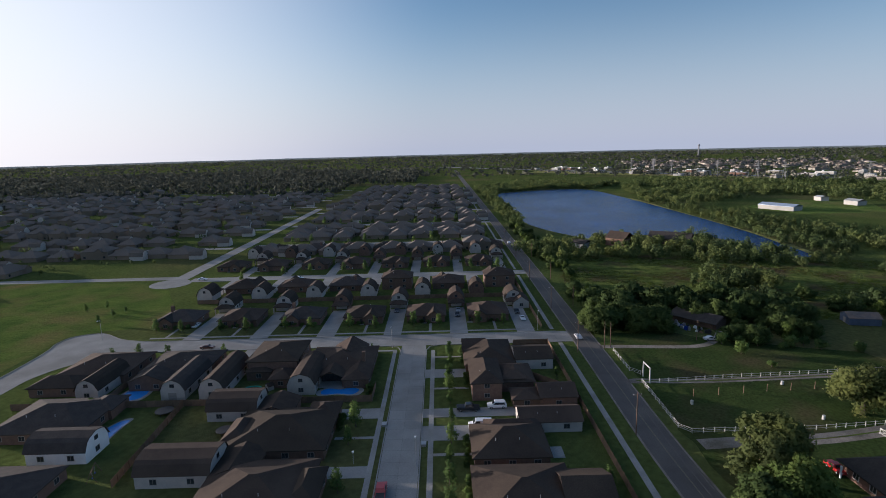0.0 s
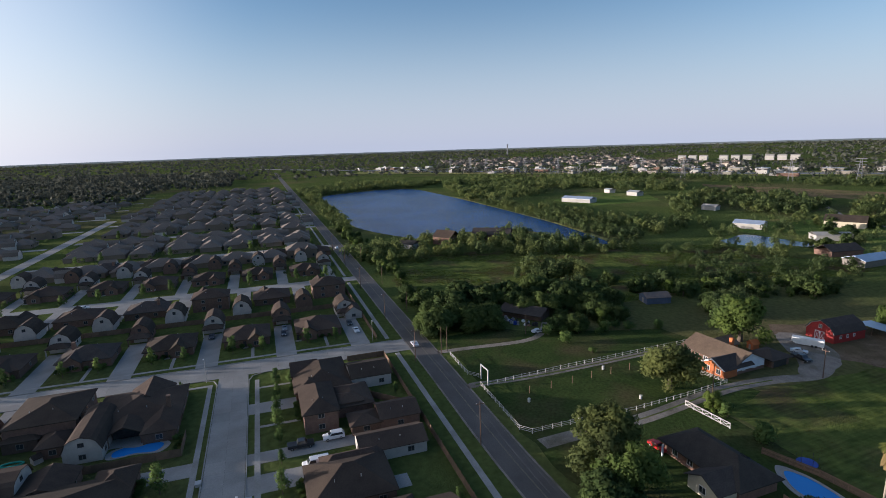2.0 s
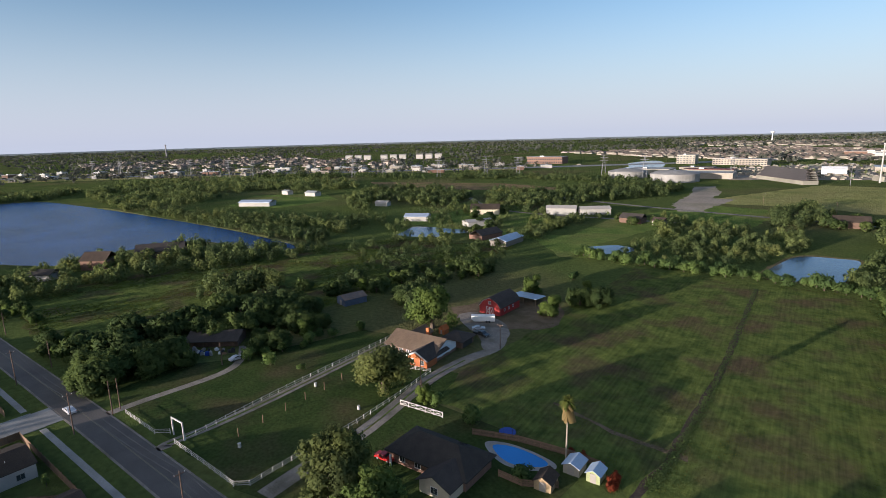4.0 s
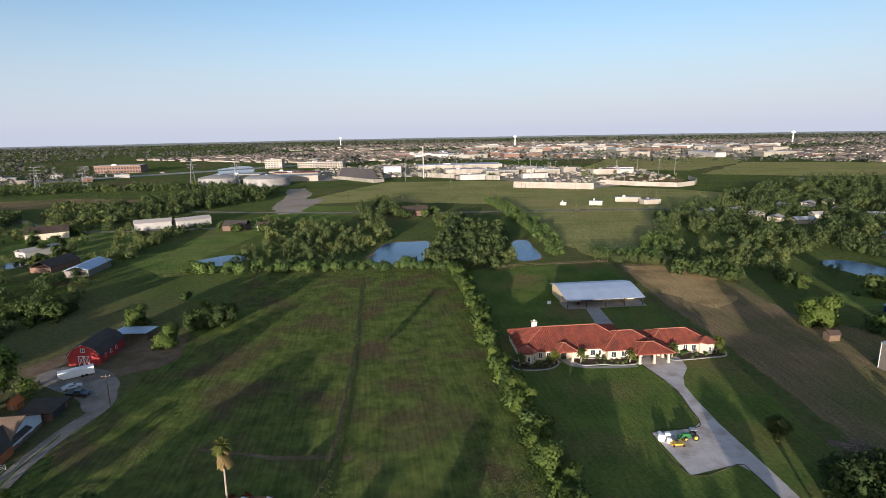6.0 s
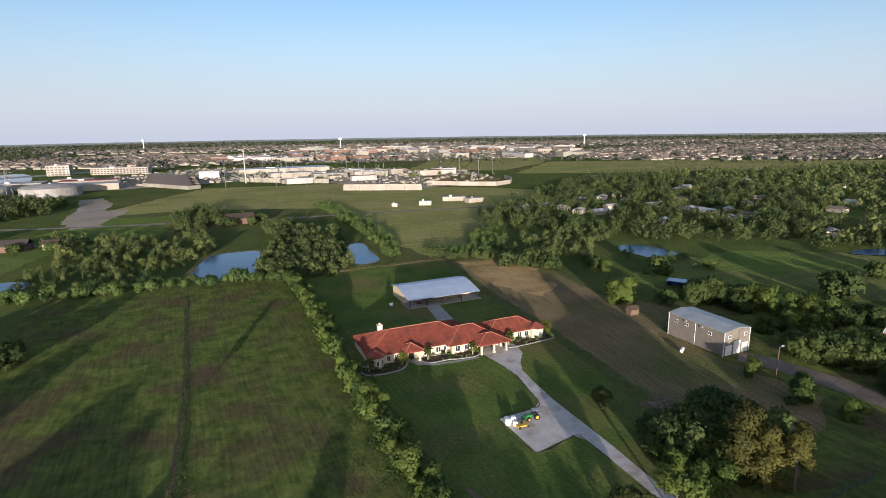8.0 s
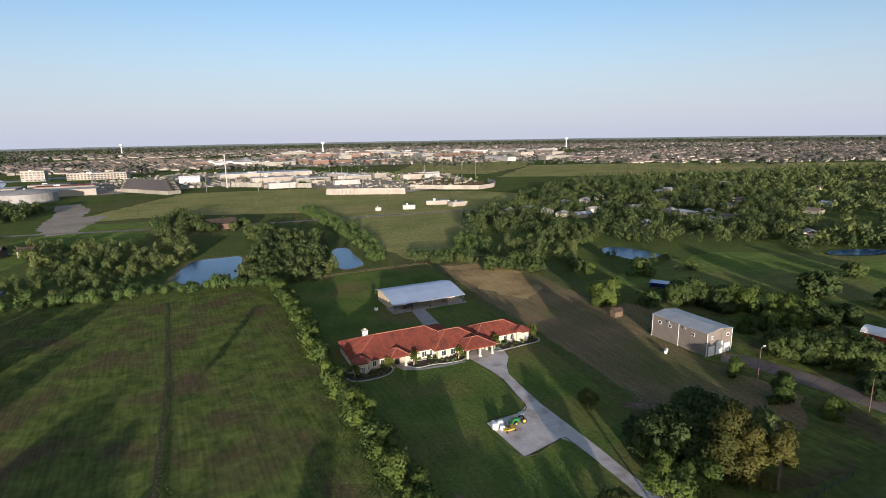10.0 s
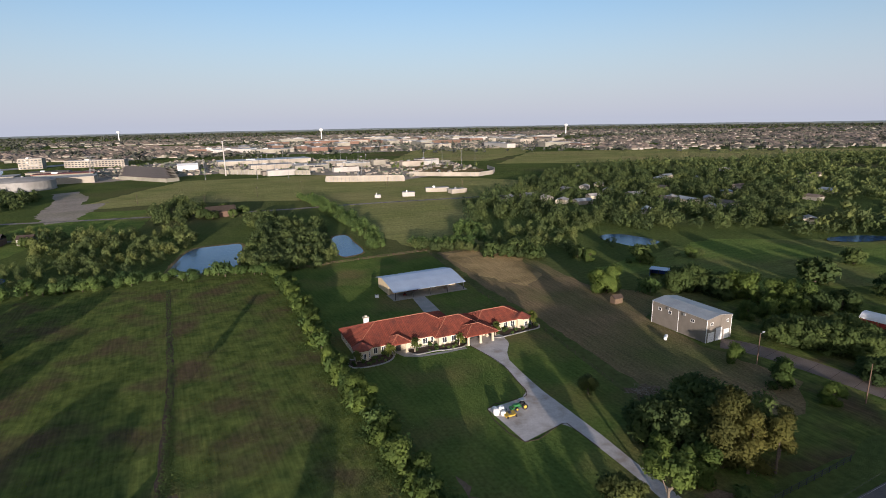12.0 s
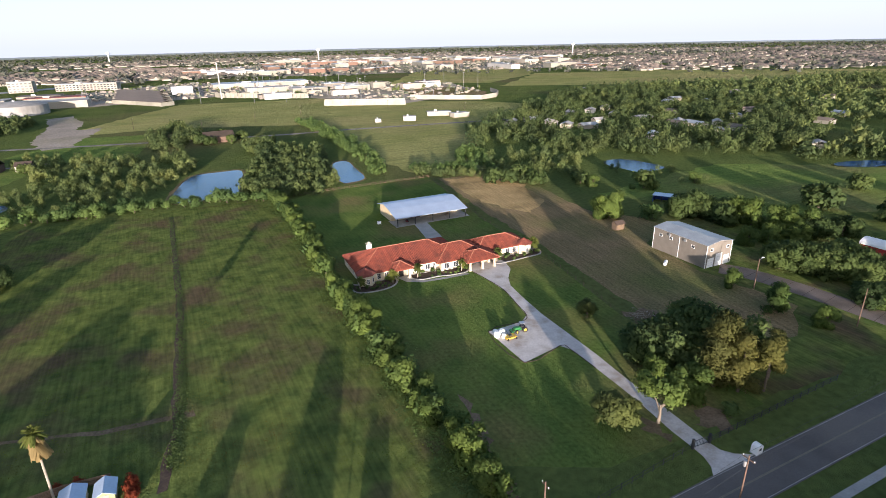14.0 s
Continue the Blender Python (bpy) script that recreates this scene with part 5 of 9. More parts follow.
for u, v in ((-84.3, -28), (-75, -18.2)):
    ub = thing("utility_box", at(u, v), "pale concrete utility box beside the sidewalk", "utility box", "utility boxes")
    part("body", Geo().box(-0.7, 0.7, -0.5, 0.5, -0.02, 0.6), WALKWAY, ub)
    part("lid", Geo().box(-0.75, 0.75, -0.55, 0.55, 0.6, 0.68), STEEL, ub)
for u, v, h in ((-68.5, -33, 2.6), (-67, -19.6, 6.5)):
    lp = thing("yard_lamp", at(u, v), "slim pale lamp post beside the street", "lamp post", "yard lamps")
    part("post", Geo().tube((0, 0, -0.1), (0, 0, h), 0.07, 0.05, n=8), STEEL, lp)
    part("lamp_head", Geo().box(-0.2, 0.2, -0.2, 0.2, h, h + 0.35), WHITE, lp)
yb = random.Random(21)
for k in range(6):
    v = 4.4 - 24.1 * k
    for j in range(6):
        plant("shrub", *S(-161.6 + yb.uniform(-0.5, 0.4), v - 6.5 + j * 2.4), yb.uniform(0.3, 0.6), group="front bed bushes", label="small clipped bush in a front bed")
    plant("young", *S(-158, v - 4.5), yb.uniform(.9, 1.3), group="yard trees")
    plant("young", *S(-157.5, v + 5), yb.uniform(.9, 1.3), group="yard trees")
for u0, v0, n in ((-132, -7.6, 6), (-77.6, -8.6, 7), (-61, -9, 6), (-111.5, -7.2, 5), (-88, -38.6, 4), (-104.4, -34, 3)):
    for j in range(n):
        plant("shrub", *S(u0 + j * 1.9, v0 + yb.uniform(-0.3, 0.3)), yb.uniform(0.3, 0.55), group="front bed bushes", label="small clipped bush in a front bed")
for u, v, s_ in ((-126, -11.5, 1.3), (-118.5, -11.5, 1.0), (-109, -11.8, 1.2), (-101, -12, 1.3), (-95, -11.8, .9), (-86, -11.8, .8), (-75, -12, 1.3), (-68, -12.3, 1.0), (-60, -12.6, 1.2), (-52, -12.6, 1.3), (-84, -34.8, 1.6), (-76, -35.4, 1.1), (-58.5, -34.5, 1.3),
                 (-134.5, -42, .7), (-134, -37, .6), (-134, -60, .8), (-134.5, -72, .8), (-134, -86, .9), (-133, -104, 1.0), (-132.5, -113, 1.2), (-131, -121, 1.0), (-60, -104, .9), (-99, -67, .8), (-95, -105, 1.0), (-110, 19, .7), (-60, 19, .8)):
    plant("young", *S(u, v), s_ * 0.9, group="yard trees")
for u in STREETS[:3]:
    for k in range(9):
        plant("young", *S(u + yb.choice((-9, 9)), 16 - 17 * k + yb.uniform(-5, 5)), yb.uniform(.9, 1.5), group="yard trees")
for u, v in ((-186, -148), (-180, -150), (-193, -160), (-188, -166), (-170, -150)):
    plant("young", *S(u, v), yb.uniform(.6, .9), group="saplings on the lot", label="thin sapling on the mown lot")


# ---- generic outdoor things ----
def rail_fence(pts, label, height=1.2, rails=3, step=2.6, mt=FENCEWHITE, name="rail_fence", post=0.06, rail=0.04):
    """Posts and level rails along a plan line, each a part."""
    ob = thing(name, pose(pts[0][0], pts[0][1], 0), label, "fence")
    o = Vector(pts[0])
    pm = Geo().box(-post, post, -post, post, -0.2, height + 0.06).mesh("post", mt)
    for a, b in zip(pts, pts[1:]):
        a, b = Vector(a) - o, Vector(b) - o
        n = max(1, round((b - a).length / step))
        ang = math.degrees(math.atan2(b.y - a.y, b.x - a.x))
        L = (b - a).length
        for i in range(n + 1):
            p = a + (b - a) * i / n
            part("post", pm, None, ob, m=pose(p.x, p.y, 0, 0, 0, ang))
        for k in range(rails):
            z = height * (k + 0.75) / rails
            part("rail", Geo().box(0, L, -0.025, 0.025, z - rail, z + rail), mt, ob, m=pose(a.x, a.y, 0, 0, 0, ang))
    return ob


def pole(x, y, h, rz, label, arm=1.0, lamp=False, transformer=False, mt=POLE_WOOD):
    ob = thing("utility_pole", pose(x, y, 0, 0, 0, rz), label, "pole")
    part("shaft", Geo().tube((0, 0, -0.5), (0, 0, h), 0.16, 0.1), mt, ob)
    if arm:
        bar = part("crossarm", Geo().box(-arm, arm, -0.06, 0.06, h - 0.75, h - 0.6), mt, ob)
        for i in (-0.9, 0, 0.9):
            part("insulator", Geo().tube((i * arm, 0, h - 0.6), (i * arm, 0, h - 0.38), 0.05), WHITE, bar)
    if transformer:
        part("transformer", Geo().tube((0.35, 0, h - 2.2), (0.35, 0, h - 1.2), 0.28, n=12), STEEL, ob)
    if lamp:
        part("lamp_arm", Geo().tube((0, 0, h - 0.3), (1.3, 0, h + 0.1), 0.05), STEEL, ob)
        part("lamp_head", Geo().box(1.0, 1.7, -0.18, 0.18, h + 0.05, h + 0.22), WHITE, ob)
    return ob


def wire(a, b, sag=0.8, r=0.018, label="thin black overhead wire between poles"):
    cu = bpy.data.curves.new("overhead_wire", "CURVE")
    cu.dimensions, cu.bevel_depth, cu.bevel_resolution = "3D", r, 1
    sp = cu.splines.new("POLY")
    sp.points.add(12)
    a, b = Vector(a), Vector(b)
    for i in range(13):
        t = i / 12
        p = a + (b - a) * t
        sp.points[i].co = (p.x, p.y, p.z - sag * 4 * t * (1 - t), 1)
    cu.materials.append(DARK)
    tagged(new("overhead_wire", cu), label, "wire", group="overhead wires")


def gable_shed(name, m, w, d, h, rise, wall, roof, label, category="shed", over=0.3, doors=()):
    """A plain shed, ridge along y, doors in its -y end given as (x, width, height)."""
    ob = thing(name, m, label, category)
    part("wall", Geo().end_wall([(-w / 2, -0.1), (w / 2, -0.1), (w / 2, h), (0, h + rise), (-w / 2, h)], -d / 2, d / 2), wall, ob)
    e = over * rise / (w / 2)
    part("roof", Geo().roof([(-w / 2 - over, h - e + 0.02), (0, h + rise + 0.02), (w / 2 + over, h - e + 0.02)], -d / 2 - over, d / 2 + over, 0.1), roof, ob)
    for x, dw, dh in doors:
        part("door", Geo().box(-dw / 2, dw / 2, -0.06, 0.02, 0, dh), TRIM, ob, m=pose(x, -d / 2, 0))
    return ob


def palm(x, y, h, r, label, skirt=False, seed=1):
    ob = thing("palm_tree", pose(x, y, 0), label, "palm")
    rg = np.random.default_rng(seed)
    g = Geo()
    for k in range(6):
        b = 0.05 * k
        g.tube((b, 0, h * k / 6 - (0.2 if k == 0 else 0)), (b + 0.05, 0, h * (k + 1) / 6), 0.2 - 0.012 * k, 0.188 - 0.012 * k)
    part("trunk", g, PALEBARK, ob)

    def fan(n, lo, hi, length, drop):
        vs = []
        for i in range(n):
            a, e = rg.uniform(0, math.tau), rg.uniform(lo, hi)
            L, wd = length * rg.uniform(0.8, 1.1), length * 0.16
            d = np.array([math.cos(a) * math.cos(e), math.sin(a) * math.cos(e), math.sin(e)])
            s = np.array([-math.sin(a), math.cos(a), 0]) * wd
            o = np.array([0.3, 0, h])
            p = [o, o + d * L * 0.5, o + d * L + [0, 0, -drop * L]]
            for q0, q1, k0, k1 in ((p[0], p[1], 0.3, 1.0), (p[1], p[2], 1.0, 0.35)):
                for sg in (-1, 1):
                    vs += [q0, q0 + s * k0 * sg - [0, 0, 0.12 * k0], q1 + s * k1 * sg - [0, 0, 0.12 * k1], q1]
        return np.array(vs)
    part("crown", cards_mesh("crown", fan(64, -0.6, 1.35, r, 0.35), LEAF_PALM), None, ob)
    if skirt:
        part("dead_fronds", cards_mesh("dead_fronds", np.concatenate([fan(110, -1.52, -1.12, r * 2.2, 0.05), fan(50, -1.2, -0.4, r * 1.05, 0.15)]), LEAF_DEAD), None, ob, "hanging dry brown fronds")
    return ob


# ---- tiled house ----
HM = pose(-27.7, 151.6, 0, 0, 0, 24.5)
th = thing("tiled_house", HM, "long cream stucco house with a red clay tile roof", "house")


def tiled_block(x0, x1, y0, y1, z, rise, name="roof"):
    ob = part(name, Geo().hip(x0 - 0.6, x1 + 0.6, y0 - 0.6, y1 + 0.6, z, rise, 0.22), TILE, th)
    w, d = x1 - x0 + 1.2, y1 - y0 + 1.2
    i, cx, cy = min(w, d) / 2, (x0 + x1) / 2, (y0 + y1) / 2
    a, b = ((x0 - 0.6 + i, cy), (x1 + 0.6 - i, cy)) if w >= d else ((cx, y0 - 0.6 + i), (cx, y1 + 0.6 - i))
    g = Geo().tube((*a, z + rise + 0.03), (*b, z + rise + 0.03), 0.16, n=6) if math.dist(a, b) > 0.05 else Geo()
    for (cx0, cy0), e in (((x0, y0), a), ((x0, y1), a if w >= d else b), ((x1, y0), b if w >= d else a), ((x1, y1), b)):
        sx, sy = (-0.6 if cx0 == x0 else 0.6), (-0.6 if cy0 == y0 else 0.6)
        g.tube((cx0 + sx, cy0 + sy, z + 0.03), (*e, z + rise + 0.03), 0.15, n=6)
    part("ridge_cap", g, RIDGE, ob, "pale orange mortared ridge tiles")
    # courses of round tiles running down the slopes
    ax0, ax1, ay0, ay1 = x0 - 0.6, x1 + 0.6, y0 - 0.6, y1 + 0.6
    g = Geo()
    for k in range(1, int(w / 0.5)):
        x = ax0 + k * 0.5
        L = min(x - ax0, ax1 - x, i)
        for yy, sg in ((ay0, 1), (ay1, -1)):
            g.tube((x, yy, z + 0.22), (x, yy + sg * L, z + 0.22 + (rise - 0.22) * L / i), 0.11, n=4)
    for k in range(1, int(d / 0.5)):
        y = ay0 + k * 0.5
        L = min(y - ay0, ay1 - y, i)
        for xx, sg in ((ax0, 1), (ax1, -1)):
            g.tube((xx, y, z + 0.22), (xx + sg * L, y, z + 0.22 + (rise - 0.22) * L / i), 0.11, n=4)
    part("tile_ribbing", g, TILE, ob)
    return ob


RIDGE = mat("ridge_tile", (0.36, 0.15, 0.09), (0.30, 0.12, 0.07), 1.0, None, 0.2, 3.0, 0.2, rough=0.85)
for nm, x0, x1, y0, y1 in (("west_wing", -0.5, 33, -6.5, 10.5), ("middle_wing", 33, 40.5, -8.0, 4.0), ("east_wing", 40.5, 56.5, -6.5, 4.0), ("middle_bay", 24.5, 33, -8.5, -6.5)):
    part("wall", Geo().box(x0, x1, y0, y1, -0.1, 3.05), STUCCO, th)
tiled_block(-0.5, 33, -6.5, 10.5, 3.1, 4.0)
tiled_block(23.5, 40.5, -8.6, 4.0, 3.05, 3.3)
tiled_block(38.0, 56.5, -6.5, 4.0, 3.0, 2.8)
tiled_block(31.5, 41.5, -13.0, -5.0, 3.3, 1.9, "carport_roof")
tiled_block(9.6, 14.6, -9.0, -4.0, 3.5, 1.7, "portico_roof")
for x, y, r in ((1.2, -6.6, 2.5), (55.3, -6.4, 2.4)):
    o8 = [(x + r * math.cos((k + .5) * math.tau / 8), y + r * math.sin((k + .5) * math.tau / 8)) for k in range(8)]
    part("turret_wall", Geo().prism(o8, -0.1, 3.3), STUCCO, th)
    o8 = [(x + (r + .5) * math.cos((k + .5) * math.tau / 8), y + (r + .5) * math.sin((k + .5) * math.tau / 8), 3.25) for k in range(8)]
    part("turret_roof", Geo().add(o8 + [(p[0], p[1], 3.45) for p in o8] + [(x, y, 5.0)], [tuple(range(7, -1, -1))] + [(k, (k + 1) % 8, 8 + (k + 1) % 8, 8 + k) for k in range(8)] + [(8 + k, 8 + (k + 1) % 8, 16) for k in range(8)]), TILE, th)
    for k in (5, 6):
        a = (k + 1) * math.tau / 8 - math.tau / 16 + math.tau / 16
        window(th, 0.9, 1.5, pose(x + (r * .93) * math.cos(a), y + (r * .93) * math.sin(a), 1.6, 0, 0, math.degrees(a) + 90), WHITE)
for x, y, w in ((5.2, -6.5, 1.2), (7.6, -6.5, 1.2), (17.2, -6.5, 1.6), (20.8, -6.5, 1.6), (23.0, -6.5, 0.9), (26.3, -8.5, 1.6), (29.4, -8.5, 1.6), (43.2, -6.5, 1.4), (46.0, -6.5, 1.4), (49.0, -6.5, 1.4), (51.6, -6.5, 1.4)):
    window(th, w, 1.7, pose(x, y, 1.6), WHITE)
for y in (-3, 0, 4, 7.5):
    window(th, 1.2, 1.4, pose(-0.5, y, 1.6, 0, 0, -90), WHITE)


def arch(x0, x1, y, z, th_, t=0.35):
    """A wall panel with a round-headed opening between x0 and x1."""
    n, w = 10, (x1 - x0) / 2
    cx = (x0 + x1) / 2
    rise = min(w, 0.9)
    inner = [(cx - w, -0.1), *[(cx - w * math.cos(math.pi * i / n), z - 0.9 + rise * math.sin(math.pi * i / n)) for i in range(n + 1)], (cx + w, -0.1)]
    g = Geo()
    k = len(inner) - 2
    v = [(x, yy, zz) for yy in (y, y + t) for x, zi in inner[1:-1] for zz in (zi, z + 0.25)]
    f = []
    for i in range(k - 1):
        p, q = 2 * i, 2 * k + 2 * i
        f += [(p, p + 2, p + 3, p + 1), (q + 2, q, q + 1, q + 3), (p + 2, p, q, q + 2), (p + 1, p + 3, q + 3, q + 1)]
    g.add(v, f)
    return part("arch", g, STUCCO, th_)


arch(32.8, 36.2, -12.6, 3.1, th)
arch(36.8, 40.2, -12.6, 3.1, th)
arch(10.6, 13.6, -8.6, 3.3, th)
for x, y in ((32.3, -12.5), (36.5, -12.5), (40.7, -12.5), (10.1, -8.5), (14.1, -8.5), (32.3, -8.6), (40.7, -9.0)):
    part("column", Geo().box(x - .28, x + .28, y - .28, y + .28, -0.1, 3.3).box(x - .38, x + .38, y - .38, y + .38, -0.1, 0.5), STUCCO, th)
part("garage_door", Geo().box(33.4, 39.6, -8.08, -8.0, 0, 2.5), DARK, th)
part("front_door", Geo().box(11.3, 12.9, -6.58, -6.5, 0, 2.5), DARK, th)
ch = part("chimney", Geo().box(5.5, 6.9, 4.6, 5.8, 3, 7.6), WHITE, th, "white chimney stack with a cap")
part("chimney_cap", Geo().box(5.3, 7.1, 4.4, 6.0, 7.6, 7.8).box(5.9, 6.5, 4.9, 5.5, 7.8, 8.3), STUCCO, ch)


def hloc(x, y):
    p = HM @ Vector((x, y, 0))
    return p.x, p.y


beds = [[(-3.5, -9), (-2, -12), (3, -12.8), (7, -12), (9.4, -9.6), (9.2, -6.7), (-1, -6.7), (-2.6, -4)],
        [(15, -9.8), (17, -11.5), (22, -11.5), (25, -12.3), (30.8, -12.4), (31.2, -8.8), (15, -6.8)],
        [(42, -8.5), (43, -11.2), (48, -11.4), (53, -11), (58.5, -10.6), (60.3, -8), (59, -5), (57, -6.7), (42, -6.7)]]
sr = random.Random(8)
for k, b in enumerate(beds):
    loop = smooth_loop(b, 4)
    sheet("planting_bed", [hloc(*p) for p in loop], MULCH, "dark mulched planting bed along the house front", 0.05)
    c = np.mean(loop, 0)
    ring = [hloc(*(c + (np.array(p) - c) * 1.03)) for p in loop]
    setting("bed_edging", sweep(ring + ring[:1], [(-0.25, 0), (-0.25, 0.2), (0.25, 0.2), (0.25, 0)]), WALKWAY, "pale stone edging round a planting bed", "edging")
    for x, y in scatter(loop, 26, np.random.default_rng(k + 3), 1.1):
        plant("shrub", *hloc(x, y * 0.97 - 0.1), sr.uniform(0.22, 0.42), group="garden bushes", label="small clipped garden bush in mulch")
for i, (x, y) in enumerate(((-1.6, -9.5), (8.4, -9.3), (16.2, -9.4), (30.0, -11.0), (43.4, -9.4), (58.4, -7.2), (59.3, -5.8))):
    px, py = hloc(x, y)
    palm(px, py, sr.uniform(2.6, 3.6), 1.9, "small feathery palm in a planting bed", seed=20 + i)
sheet("front_walk", [hloc(*p) for p in ((10.6, -6.6), (13.8, -6.6), (14.6, -10.4), (18, -12.3), (25, -13.1), (31, -13.2), (31, -14.4), (24, -14.3), (16.5, -13.4), (12.2, -11))], WALKWAY, "curved pale concrete front walk", 0.055, "pavement")

DRIVE = [(5.6, 156.2), (11.8, 162), (15.4, 163.6), (18.1, 160.6), (19.3, 154.7), (17.8, 148), (17.8, 142.6), (20, 135.4), (23.6, 125.1), (27.3, 116.9), (32.3, 105.6), (35.7, 96.8), (40.1, 86.5), (43, 79.6), (43.9, 77.2), (44.9, 75.4), (46.8, 74.4), (50.2, 74.1),
         (41, 69.6), (41.6, 71.6), (41.4, 73.8), (40.5, 76.2), (38.6, 80.4), (37, 85.1), (34, 92.9), (30.7, 100.3), (27.1, 107.9), (24.9, 109.7), (15.9, 103.1), (9.2, 116.7), (18, 121.4), (19.6, 124.7), (18.1, 130.5), (15.8, 139.2), (12.2, 146)]
sheet("drive", DRIVE, DRIVEWAY, "pale concrete drive with a parking pad", 0.075, "pavement")
setting("drive_edging", sweep(smooth_line(DRIVE[25:] + DRIVE[:1], 3), [(-0.1, 0), (-0.1, 0.11), (0.1, 0.11), (0.1, 0)]), MULCH, "dark edging strip along the drive", "edging")

# machines on the pad
tr = thing("tractor", pose(17, 116.7, 0.06, 0, 0, 200), "green farm tractor with yellow wheels parked on the pad", "tractor")
GREEN = mat("tractor_green", (0.03, 0.16, 0.05), (0.03, 0.13, 0.04), 1.0, None, 0.2, 4.0, 0.1, rough=0.45)
YELLOW = mat("machine_yellow", (0.55, 0.36, 0.05), (0.48, 0.30, 0.05), 1.0, None, 0.2, 4.0, 0.1, rough=0.5)
part("bonnet", Geo().box(0.3, 1.9, -0.38, 0.38, 0.75, 1.35), GREEN, tr)
part("chassis", Geo().box(-1.2, 1.7, -0.3, 0.3, 0.5, 0.8), GREEN, tr)
part("seat", Geo().box(-0.6, -0.1, -0.3, 0.3, 1.0, 1.5), DARK, tr)
part("canopy", Geo().box(-0.9, 0.3, -0.6, 0.6, 2.25, 2.35), STEEL, tr)
for x in (-0.8, 0.2):
    for y in (-.5, .5):
        part("canopy_post", Geo().box(x - .04, x + .04, y - .04, y + .04, 0.8, 2.25), DARK, tr)
part("loader", Geo().box(2.3, 2.7, -0.8, 0.8, 0.2, 0.75).box(0.6, 2.4, -.55, -.45, .6, .8).box(0.6, 2.4, .45, .55, .6, .8), GREEN, tr)
for x, r in ((-0.7, 0.7), (1.4, 0.45)):
    for s in (-1, 1):
        wh = part("wheel", Geo().tube((x, s * .55, r), (x, s * .95, r), r, n=16), TYRE, tr)
        part("hub", Geo().tube((x, s * .53, r), (x, s * .97, r), r * .55, n=12), YELLOW, wh)
mo = thing("mower_deck", pose(14, 113.6, 0.06, 0, 0, 24), "yellow towed mower deck on the pad", "mower")
part("deck", Geo().box(-1.4, 1.4, -0.9, 0.9, 0.25, 0.6), YELLOW, mo)
part("gearbox", Geo().box(-0.3, 0.3, -0.3, 0.3, 0.6, 0.95), DARK, mo)
part("hitch", Geo().tube((0, 0.9, 0.5), (0.4, 2.4, 0.6), 0.07), DARK, mo)
for x in (-1.1, 1.1):
    part("wheel", Geo().tube((x - .12, -1.1, .28), (x + .12, -1.1, .28), .28, n=12), TYRE, mo)
for i, (x, y, r, h) in enumerate(((11, 114.2, 0.8, 1.5), (12.3, 115.6, 0.75, 1.3), (10.7, 115.8, 0.6, 1.1), (12.6, 113.9, 0.6, 1.0))):
    sk = thing("bulk_sack", pose(x, y, 0.06, 0, 0, 20 * i), "bulging white bulk sack on the pad", "sack")
    o8 = [(r * k * math.cos(a * math.tau / 10), r * k * math.sin(a * math.tau / 10), z * h) for k, z in ((0.82, 0), (1.0, .25), (0.98, .7), (0.6, 1.0)) for a in range(10)]
    part("sack_body", Geo().add(o8, [(q * 10 + a, q * 10 + (a + 1) % 10, q * 10 + 10 + (a + 1) % 10, q * 10 + 10 + a) for q in range(3) for a in range(10)] + [tuple(range(30, 40)), tuple(range(9, -1, -1))]), WHITE, sk)

# ---- open barn behind the house ----
ob = thing("open_barn", pose(-18.4, 197, 0, 0, 0, 25), "tan metal barn with a pale roof and open porch", "barn")
TURN = pose(0, 0, 0, 0, 0, 90)
part("slab", Geo().box(-0.6, 30.6, -0.8, 8, -0.1, 0.14), WALKWAY, ob)
part("wall", Geo().end_wall([(7.5, -0.1), (19.6, -0.1), (19.6, 4.2), (13, 5.5), (7.5, 4.75)], -29.3, -0.2, 0, TURN), TAN_METAL, ob)
part("gable_panel", Geo().end_wall([(0.2, 3.2), (7.5, 3.6), (7.5, 4.75)], -0.35, -0.2, 0, TURN), TAN_METAL, ob)
part("gable_panel", Geo().end_wall([(0.2, 3.2), (7.5, 3.6), (7.5, 4.75)], -29.3, -29.15, 0, TURN), TAN_METAL, ob)
part("roof", Geo().roof([(-0.5, 3.15), (7.5, 4.82), (13, 5.58), (20.4, 4.1)], -30.0, 0.6, 0.12, 0, TURN), ROOF_METAL, ob)
for x in (0.2, 7.4, 14.8, 22.0, 29.2):
    part("post", Geo().box(x - .13, x + .13, -0.3, -0.04, 0, 3.2), DARK, ob)
part("roller_door", Geo().box(8.0, 12.6, 7.42, 7.5, 0.14, 3.1), mat("maroon_door", (0.10, 0.03, 0.03), (0.08, 0.025, 0.025), 1.0, rough=0.6), ob, "dark maroon roller door")
part("side_door", Geo().box(6.4, 7.4, 7.42, 7.5, 0.14, 2.3), WHITE, ob)
part("side_door", Geo().box(19.0, 20.0, 7.42, 7.5, 0.14, 2.3), WHITE, ob)
window(ob, 1.4, 1.2, pose(23.5, 7.5, 1.9), WHITE)
lm = thing("riding_mower", pose(-15, 202.8, 0.14, 0, 0, 100), "red riding mower parked under the porch", "mower")
part("hood", Geo().box(0.1, 1.0, -.35, .35, .35, .85), RED, lm)
part("seat", Geo().box(-.6, -.1, -.25, .25, .6, 1.05), DARK, lm)
part("deck", Geo().box(-.5, .5, -.6, .6, .12, .3), RED, lm)
